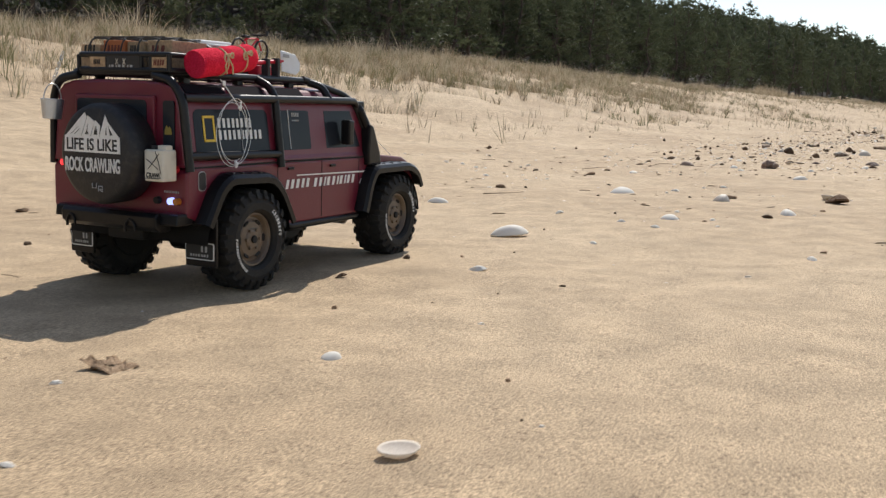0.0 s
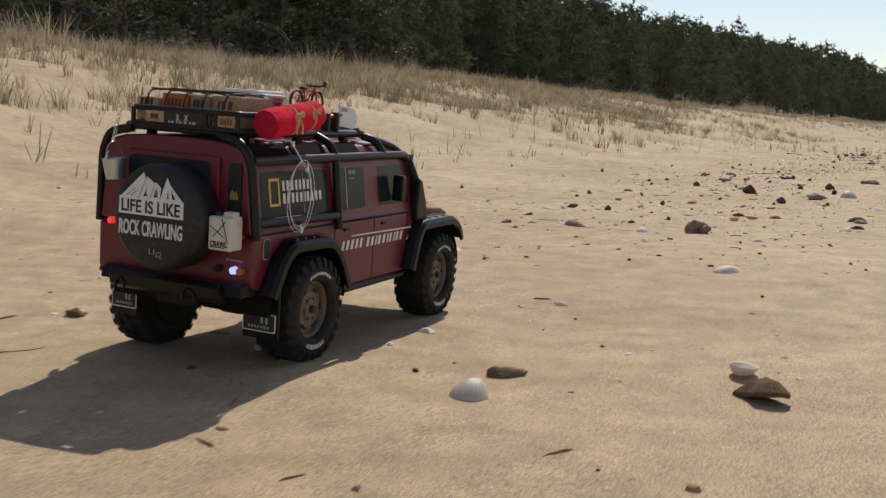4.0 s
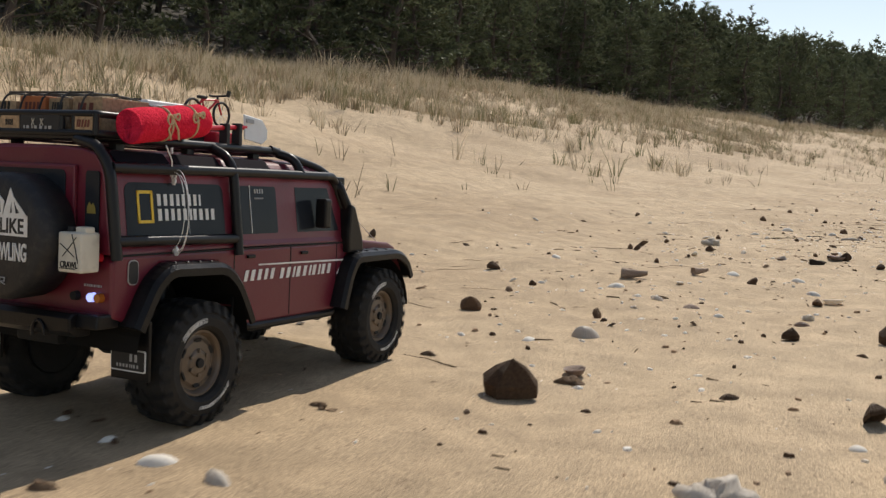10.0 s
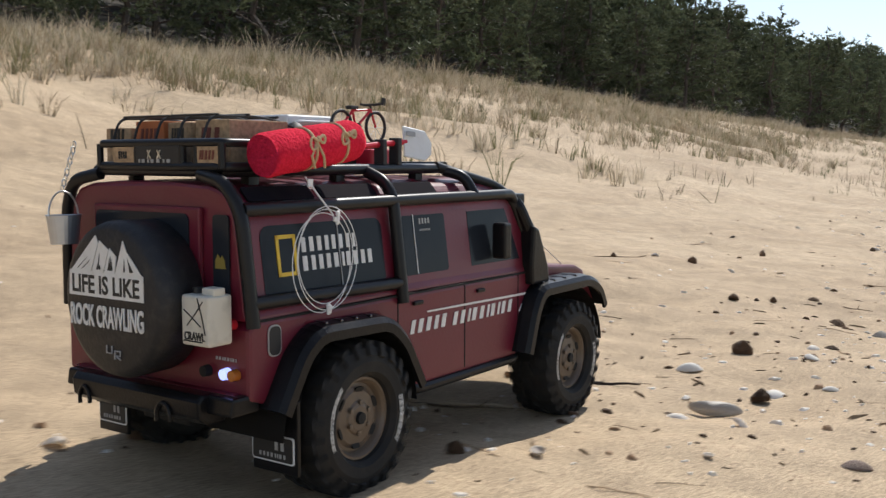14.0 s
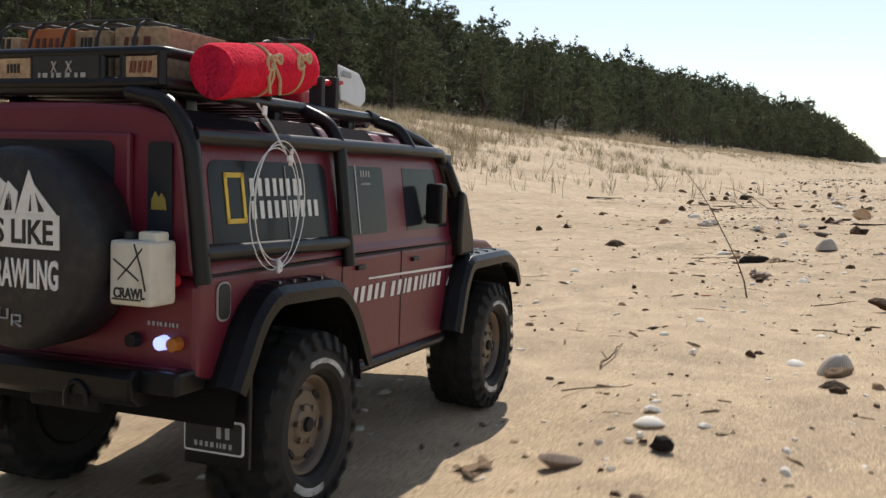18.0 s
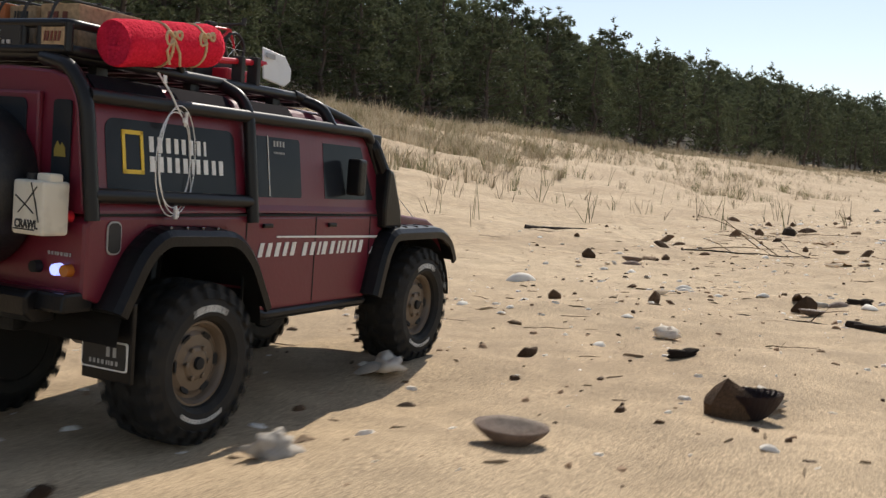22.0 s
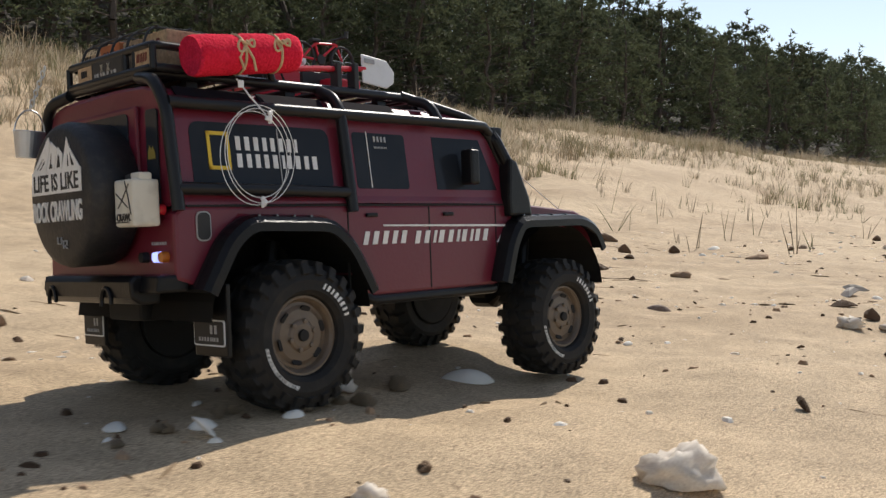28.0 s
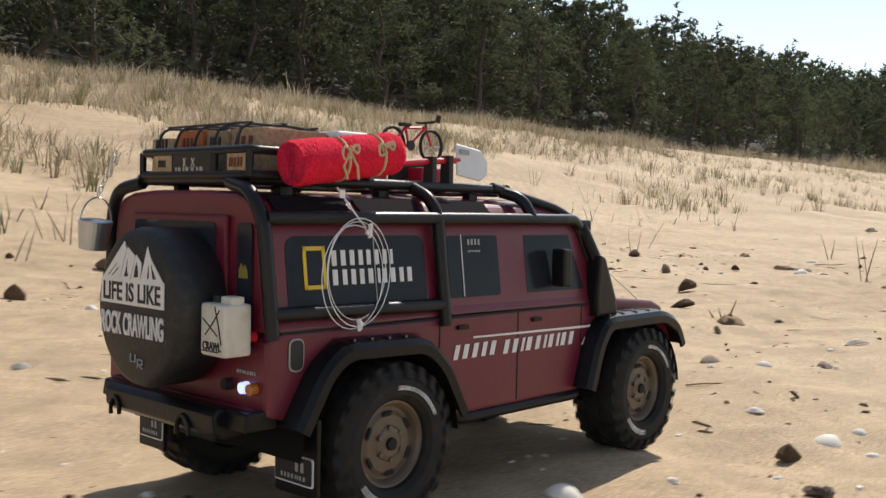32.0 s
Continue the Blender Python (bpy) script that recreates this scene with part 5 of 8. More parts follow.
def build_bicycle():
    root = new("model_bicycle")
    Y = -0.035
    hubs = ((0.088, 0.2745), (0.132, 0.2745))
    for x, z in hubs:
        ring = [(x + 0.0125 * math.cos(q), Y, z + 0.0125 * math.sin(q)) for q in [6.28319 * i / 24 for i in range(24)]]
        whl = part("wheel", tube(ring, 0.0014, 7, closed=True), INK, root)
        for i in range(8):
            q = 6.28319 * i / 8
            part("spoke", tube([(x, Y, z), (x + 0.0118 * math.cos(q), Y, z + 0.0118 * math.sin(q))], 0.0002, 4), STEEL, whl)
    bb, seat, head = (0.106, Y, 0.2735), (0.102, Y, 0.2875), (0.1255, Y, 0.2890)
    for p, q in ((bb, seat), (bb, head), (seat, head), ((0.088, Y, 0.2745), bb), ((0.088, Y, 0.2745), seat), (head, (0.132, Y, 0.2745))):
        part("frame_tube", tube([p, q], 0.0011, 6), COOL_RED, root)
    part("saddle", rbox(0.0965, 0.1065, Y - 0.003, Y + 0.003, 0.2885, 0.2915, 0.001), INK, root)
    part("handlebar", tube(bend([(0.127, Y - 0.012, 0.2940), (0.1250, Y - 0.006, 0.2930), (0.1250, Y + 0.006, 0.2930), (0.127, Y + 0.012, 0.2940)], 0.003), 0.0011, 6), INK, root)
    part("grip", tube([(0.1268, Y - 0.012, 0.2925), (0.1275, Y - 0.0125, 0.2985)], 0.0020, 8), INK, root)
    part("stem", tube([head, (0.1250, Y, 0.2935)], 0.0011, 6), INK, root)
    part("crank", lathe([(Y - 0.003, 0.0042), (Y - 0.002, 0.0042)], 14), INK, root).data.transform(Matrix.Translation((0.106, 0, 0.2735)))
    part("stand", rbox(0.085, 0.135, Y - 0.002, Y + 0.002, 0.2415, 0.2622, 0.0005, 1), INK, root)
    for o in root.children_recursive:
        o.data.transform(Matrix.Translation((-0.014, 0, 0)))
    carried(root, (0.096, Y, 0.2415), "miniature red bicycle standing on the roof rack", "bicycle")


def build_shovel():
    root = new("shovel")
    blade = plate([(-0.016, -0.012), (0.010, -0.014), (0.0185, -0.008), (0.020, 0.002), (0.012, 0.0115), (-0.016, 0.0135)], pose(0.140, -0.069, 0.2605, 82, 4, -4), 0.0018)
    part("blade", soft(blade, 0.0007, 1), COOL_WHITE, root, "scuffed white blade")
    part("blade_label", plate(rounded(-0.0055, 0.0055, -0.002, 0.002, 0.0006), pose(0.131, -0.0712, 0.2685, 82, 4, -4), 0.0004), GREY_INK, root)
    part("shaft", tube([(0.038, -0.064, 0.2545), (0.080, -0.066, 0.2580), (0.128, -0.068, 0.2620)], 0.0024, 8), COOL_RED, root)
    part("grip", tube([(0.040, -0.072, 0.2545), (0.036, -0.064, 0.2545), (0.040, -0.056, 0.2550)], 0.0024, 8), COOL_WHITE, root)
    part("clamp", rbox(0.094, 0.099, -0.072, -0.062, 0.2415, 0.2635, 0.001), INK, root)
    part("clamp", rbox(0.112, 0.117, -0.073, -0.063, 0.2415, 0.2650, 0.001), INK, root)
    for o in root.children_recursive:
        o.data.transform(Matrix.Translation((-0.017, -0.004, 0)))
    carried(root, (0.083, -0.071, 0.2415), "shovel with red shaft and white blade on the rack", "shovel")


def build_wire_loop():
    root = new("cable_coil")
    rng = random.Random(2)
    for k in range(3):
        r, dx, dz = 0.0325 + 0.0016 * k, rng.uniform(-0.003, 0.003), rng.uniform(-0.0025, 0.002)
        ring = [(-0.034 + dx + r * 0.86 * math.cos(q), -0.1120 - 0.0012 * k, 0.1795 + dz + r * math.sin(q)) for q in [6.28319 * i / 40 for i in range(40)]]
        part("strand", tube(ring, 0.00034, 6, closed=True), COOL_WHITE, root)
    part("hanger", tube([(-0.041, -0.101, 0.2360), (-0.036, -0.108, 0.224), (-0.024, -0.1120, 0.2095)], 0.0007, 6), COOL_WHITE, root)
    part("tag", rbox(-0.0435, -0.0385, -0.1065, -0.1055, 0.2290, 0.2345, 0.0003, 1), COOL_WHITE, root)
    for x, z in ((-0.0235, 0.2080), (-0.031, 0.1465)):
        knot = bmesh.new()
        for _ in range(4):
            join(knot, rbox(-0.003, 0.003, -0.001, 0.001, -0.0016, 0.0016, 0.0004, 1), pose(x + rng.uniform(-0.003, 0.003), -0.1145, z + rng.uniform(-0.003, 0.003), 0, rng.uniform(0, 180), rng.uniform(0, 50)))
        part("tie", knot, COOL_WHITE, root)
    carried(root, (-0.036, -0.1075, 0.222), "coil of thin pale cable hanging from the cage", "cable",
            [(0, 0, 0, 5), (2, 0, 2, 15), (5, 0, 0, 5), (6, 0, 2, 15), (7, 0, 0, 4), (9, 0, -3, 5), (10, 0, 2, 60), (11, 0, 0, 45), (12, 0, 0, 10), (13, 0, 2, 0), (15, 0, 0, 0), (15.5, 0, 0, 8), (17.5, 0, 4, 10),
             (18, 0, 4, 5), (19, 0, 3, 5), (20, 0, 8, 60), (20.6, 0, 4, 20), (21, 0, 0, 0), (22, 0, 0, 20), (23, 0, 0, 0), (24, 0, 0, 8), (24.5, 0, 8, 62), (26.5, 0, 0, 0), (27, 0, 8, 60), (28, 0, 0, 0), (29, 0, -6, 20), (30, 0, 8, 62), (30.5, 0, 4, 35), (31, 0, -5, 10), (32, 0, 0, 5)])


def build_bucket():
    root = new("tin_bucket")
    bm = lathe([(0.1935, 0.001), (0.1935, 0.0115), (0.2180, 0.0145), (0.2184, 0.0152), (0.2190, 0.0145), (0.2180, 0.0138), (0.1950, 0.0110), (0.1950, 0.001)], 26, "z")
    part("pail", bm, ZINC, root, smooth=False)
    part("bail", tube([(0.0145 * math.cos(q), 0, 0.2170 + 0.022 * math.sin(q)) for q in [math.pi * i / 14 for i in range(15)]], 0.0008, 6), STEEL, root)
    for o in root.children:
        o.data.transform(Matrix.Translation((0, 0, 0.2250)) @ Matrix.Scale(0.82, 4) @ Matrix.Translation((0, 0, -0.2390)))
    links = bmesh.new()
    for i in range(9):
        c = Vector((0.0009 * i, -0.0007 * i, 0.2270 + 0.0038 * i))
        ring = [c + Vector((0.0016 * math.cos(q), 0.0, 0.0027 * math.sin(q))) if i % 2 else c + Vector((0, 0.0016 * math.cos(q), 0.0027 * math.sin(q))) for q in [6.28319 * k / 10 for k in range(10)]]
        tube(ring, 0.0005, 5, links, closed=True)
    part("chain", links, STEEL, root)
    for o in root.children:
        o.data.transform(Matrix.Translation((-0.1215, 0.0560, 0)))
    carried(root, (-0.108, 0.066, 0.2600), "small galvanised tin bucket hanging by a chain from the rack", "bucket",
            [(0, 0, 4, 0), (5, -6, -4, 0), (9, 6, 4, 0), (13, -4, 0, 0), (18, 4, 5, 0), (23, -5, 0, 0), (28, 4, 3, 0), (30, 14, 4, 0), (30.5, 24, 4, 0), (31, 10, 2, 0), (31.5, 16, 3, 0), (32, 8, 2, 0)])


build_felt_roll()
build_boxes()
build_cooler()
build_bicycle()
build_shovel()
build_wire_loop()
build_bucket()


# ---- what lies on the sand ----
SHELL_WHITE = leaf("white_shell", (0.84, 0.77, 0.67), (0.95, 0.91, 0.84), 0.22, scale=40, vary=0.1)
SHELL_GREY = mat("ribbed_shell", (0.34, 0.285, 0.23), (0.64, 0.56, 0.47), scale=30, rough=0.5, vary=0.15)
SHELL_PURPLE = mat("purple_grey_shell", (0.12, 0.078, 0.058), (0.40, 0.285, 0.22), scale=16, rough=0.4, vary=0.25, bump=0.001, bump_scale=120, spec=0.15)
SHELL_DARK = mat("dark_shell", (0.035, 0.020, 0.011), (0.22, 0.130, 0.075), scale=28, rough=0.7, vary=0.45, bump=0.0015, bump_scale=150, spec=0.15)
SHELL_BUFF = leaf("oyster_shell", (0.50, 0.42, 0.34), (0.92, 0.86, 0.77), 0.35, scale=28, vary=0.25)
SHELL_TAN = leaf("tan_shell", (0.30, 0.17, 0.09), (0.66, 0.46, 0.30), 0.3, scale=9, vary=0.15)
SHELL_CREAM = leaf("cream_shell", (0.50, 0.34, 0.21), (0.78, 0.62, 0.46), 0.3, scale=9, vary=0.1)
STONE = mat("brown_pebble", (0.13, 0.080, 0.048), (0.40, 0.265, 0.165), scale=25, rough=0.75, vary=0.4, bump=0.0012, bump_scale=130, spec=0.15)
DRIFT = mat("dark_driftwood", (0.02, 0.016, 0.013), (0.07, 0.05, 0.038), scale=40, rough=0.85, bump=0.002, bump_scale=90, spec=0.15)
TWIG = mat("dry_twig", (0.10, 0.065, 0.04), (0.30, 0.22, 0.14), scale=30, rough=0.85, vary=0.4, spec=0.15)
STRAW = mat("dry_reed", (0.22, 0.14, 0.08), (0.44, 0.32, 0.19), scale=30, rough=0.8, vary=0.4)
WEED = mat("dry_brown_weed", (0.24, 0.13, 0.065), (0.56, 0.38, 0.22), scale=35, rough=0.7, vary=0.2, bump=0.002, bump_scale=120)
DAMP_SAND = mat("damp_sand", (0.36, 0.26, 0.16), (0.50, 0.38, 0.25), scale=60, rough=0.95, fine=500, bump=0.004, bump_scale=200)
STUB = mat("worn_wood", (0.36, 0.24, 0.17), (0.58, 0.44, 0.34), scale=30, rough=0.8, bump=0.003, bump_scale=90)
PALE_REED = mat("pale_reed", (0.42, 0.32, 0.20), (0.64, 0.53, 0.37), scale=30, rough=0.7, bump=0.001, bump_scale=90)
DARK_WEED = mat("blackish_weed", (0.012, 0.006, 0.005), (0.07, 0.025, 0.018), scale=30, rough=0.6, bump=0.004, bump_scale=120)
RED_STRAW = mat("red_straw", (0.62, 0.09, 0.06), (0.7, 0.14, 0.09), scale=40, rough=0.5)


def at_xy(x, y):
    return land(UX * x + UY * y, -UY * x + UX * y)


def valve(rng, height, ribs, depth_ratio, cup=False):
    """Half a bivalve, one unit wide: hinge at -y, growth rings, ribs if any."""
    verts, faces, n, m = [], [], 4 * ribs if ribs else 36, 9
    skew = rng.uniform(-0.12, 0.12)
    for side in (0, 1):
        for i in range(m + 1):
            r = i / m
            for k in range(n):
                a = 6.2831853 * k / n
                ca, sa = math.cos(a), math.sin(a)
                w = 0.5 * (1 - 0.13 * max(0.0, -sa) ** 2)
                x = r * w * ca + skew * r * (1 - r) * 0.4
                y = r * 0.5 * depth_ratio * sa - 0.16 * depth_ratio * (1 - r)
                wave = (0.016 * math.cos(ribs * a) * r if ribs else 0.0) + 0.006 * math.cos(r * 26) * r
                edge = 0.012 * noise.noise(Vector((ca * 2, sa * 2, skew * 30))) * r
                z = height * (1 - r ** 2.1) ** 0.85 + wave * (1 - 0.3 * r) + edge
                if side:
                    z = z * 0.80 - 0.028
                verts.append((x, y, z + 0.03))
    ring = (m + 1) * n
    for side in (0, 1):
        o = side * ring
        for i in range(m):
            for k in range(n):
                q = (o + i * n + k, o + i * n + (k + 1) % n, o + (i + 1) * n + (k + 1) % n, o + (i + 1) * n + k)
                faces.append(q[::-1] if side else q)
    for k in range(n):
        faces.append((m * n + k, m * n + (k + 1) % n, ring + m * n + (k + 1) % n, ring + m * n + k))
    if cup:
        verts = [(x, y, height + 0.03 - z) for x, y, z in verts]
    return verts, faces


def lump(rng, flat, rough, squash=1.0, n=18, m=11):
    verts, faces = [], []
    o = Vector((rng.uniform(0, 50), rng.uniform(0, 50), rng.uniform(0, 50)))
    for i in range(m + 1):
        b = math.pi * i / m - math.pi / 2
        for k in range(n):
            a = 6.2831853 * k / n
            d = Vector((math.cos(a) * math.cos(b), math.sin(a) * math.cos(b), math.sin(b)))
            r = 0.5 * (1 + rough * (noise.noise(d * 1.6 + o) + 0.6 * noise.noise(d * 4.0 + o)))
            verts.append((d.x * r, d.y * r * squash, max(-0.12, d.z * r * flat) + flat * 0.30))
    for i in range(m):
        for k in range(n):
            faces.append((i * n + k, i * n + (k + 1) % n, (i + 1) * n + (k + 1) % n, (i + 1) * n + k))
    return verts, faces


def flake(rng, thick, lift, n=11):
    """A broken, slightly cupped piece, propped at a slant."""
    verts, faces = [], []
    rad = [0.5 * rng.uniform(0.62, 1.05) for _ in range(n)]
    t1, t2 = rng.uniform(-lift, lift), rng.uniform(0.2, 1.0) * lift
    for side in (0, 1):
        for f in (0.0, 0.55, 1.0):
            for k in range(n):
                a = 6.2831853 * k / n
                x, y = rad[k] * math.cos(a) * f, rad[k] * 0.62 * math.sin(a) * f
                z = 0.16 * (1 - f * f) + (thick if side else 0.0) * (1.0 - 0.5 * f) + 0.03 * noise.noise(Vector((x * 5, y * 5, t1 * 9)))
                verts.append((x, y * math.cos(t2) - z * math.sin(t2) * 0.3, z + y * math.sin(t2) + x * math.sin(t1) + 0.30 * abs(math.sin(t2)) * 0.62 + 0.10 * abs(math.sin(t1))))
    for side in (0, 1):
        o = side * 3 * n
        for i in range(2):
            for k in range(n):
                q = (o + i * n + k, o + i * n + (k + 1) % n, o + (i + 1) * n + (k + 1) % n, o + (i + 1) * n + k)
                faces.append(q if side else q[::-1])
    for k in range(n):
        faces.append((2 * n + k, 2 * n + (k + 1) % n, 5 * n + (k + 1) % n, 5 * n + k))
    return verts, faces


def stick(rng, r, n=6, seg=7, branch=True):
    verts, faces = [], []
    pts, y, z = [], 0.0, r
    for i in range(seg + 1):
        pts.append(Vector((-0.5 + i / seg, y, max(r * 0.6, z))))
        y += rng.uniform(-0.035, 0.035)
        z += rng.uniform(-0.02, 0.022)
    for i, p in enumerate(pts):
        d = r * (1.15 - 0.7 * i / seg)
        for k in range(n):
            q = 6.2831853 * k / n
            verts.append(p + Vector((0, math.cos(q) * d * rng.uniform(0.85, 1.15), math.sin(q) * d * rng.uniform(0.85, 1.15))))
    for i in range(seg):
        for k in range(n):
            faces.append((i * n + k, i * n + (k + 1) % n, (i + 1) * n + (k + 1) % n, (i + 1) * n + k))
    faces += [tuple(range(n)), tuple(seg * n + k for k in range(n))]
    if branch:
        j = rng.randrange(2, seg)
        limb(verts, faces, pts[j], pts[j] + Vector((rng.uniform(0.04, 0.12), rng.choice((-1, 1)) * rng.uniform(0.05, 0.12), rng.uniform(0.02, 0.09))), r * 0.6, r * 0.3, 5)
    return verts, faces


def joined(pieces):
    verts, faces = [], []
    for (v, f), m in pieces:
        o = len(verts)
        verts += [m @ Vector(p) for p in v]
        faces += [tuple(i + o for i in q) for q in f]
    return verts, faces


def crumple(rng):
    verts, faces, n = [], [], 9
    o = rng.uniform(0, 90)
    for i in range(n):
        for k in range(5):
            u, v = i / (n - 1) - 0.5, (k / 4 - 0.5) * (0.30 + 0.2 * noise.noise(Vector((i * 0.5, o, 0))))
            z = 0.10 + 0.16 * noise.noise(Vector((u * 4, v * 6, o))) + 0.05 * math.sin(u * 9 + o)
            verts.append((u, v + 0.12 * noise.noise(Vector((u * 3, o, 2))), max(0.005, z)))
    for i in range(n - 1):
        for k in range(4):
            faces.append((i * 5 + k, (i + 1) * 5 + k, (i + 1) * 5 + k + 1, i * 5 + k + 1))
    v2 = [(x, y, z - 0.012) for x, y, z in verts]
    f2 = [tuple(i + len(verts) for i in q[::-1]) for q in faces]
    rim = [k for k in range(4)] + [i * 5 + 4 for i in range(n - 1)] + [(n - 1) * 5 + k for k in range(4, 0, -1)] + [i * 5 for i in range(n - 1, 0, -1)]
    f2 += [(a, b, b + len(verts), a + len(verts)) for a, b in zip(rim, rim[1:] + rim[:1])]
    return verts + v2, faces + f2


def hoop(rng, n=40, m=6):
    """The worn rim of a buried shell, open on one side."""
    verts, faces = [], []
    for i in range(n):
        a = 0.5 + 5.5 * i / (n - 1)
        t = 0.012 + 0.008 * math.sin(i * 0.4) + 0.012 * (i < 7)
        c = Vector((0.5 * math.cos(a), 0.40 * math.sin(a), 0.02 + 0.018 * math.sin(a * 2)))
        for k in range(m):
            q = 6.2831853 * k / m
            verts.append(c + Vector((math.cos(a), math.sin(a), 0)) * t * math.cos(q) + Vector((0, 0, 1.3 * t * math.sin(q))))
    for i in range(n - 1):
        for k in range(m):
            faces.append((i * m + k, i * m + (k + 1) % m, (i + 1) * m + (k + 1) % m, (i + 1) * m + k))
    faces += [tuple(range(m)), tuple((n - 1) * m + k for k in range(m))]
    return verts, faces


def ribbon(rng, n=44):
    """A long strip that twists and buckles along the sand."""
    verts, faces = [], []
    for side in (0, 1):
        for i in range(n):
            u = i / (n - 1) - 0.5
            tw = 2.2 * noise.noise(Vector((u * 7, 3.3, 0)))
            w = 0.03 + 0.03 * abs(noise.noise(Vector((u * 9, 8.1, 0))))
            c = Vector((u, 0.10 * noise.noise(Vector((u * 5, 1.7, 0))), 0.035 + 0.05 * abs(noise.noise(Vector((u * 8, 5.5, 0))))))
            d = Vector((0, math.cos(tw), math.sin(tw))) * w
            o = Vector((0, -math.sin(tw), math.cos(tw))) * 0.006 * side
            verts += [c - d + o, c + d + o]
    for side in (0, 1):
        o = side * 2 * n
        faces += [(o + 2 * i, o + 2 * i + 1, o + 2 * i + 3, o + 2 * i + 2) for i in range(n - 1)]
    for e in (0, 1):
        faces += [(2 * i + e, 2 * i + 2 + e, 2 * n + 2 * i + 2 + e, 2 * n + 2 * i + e) for i in range(n - 1)]
    return verts, faces


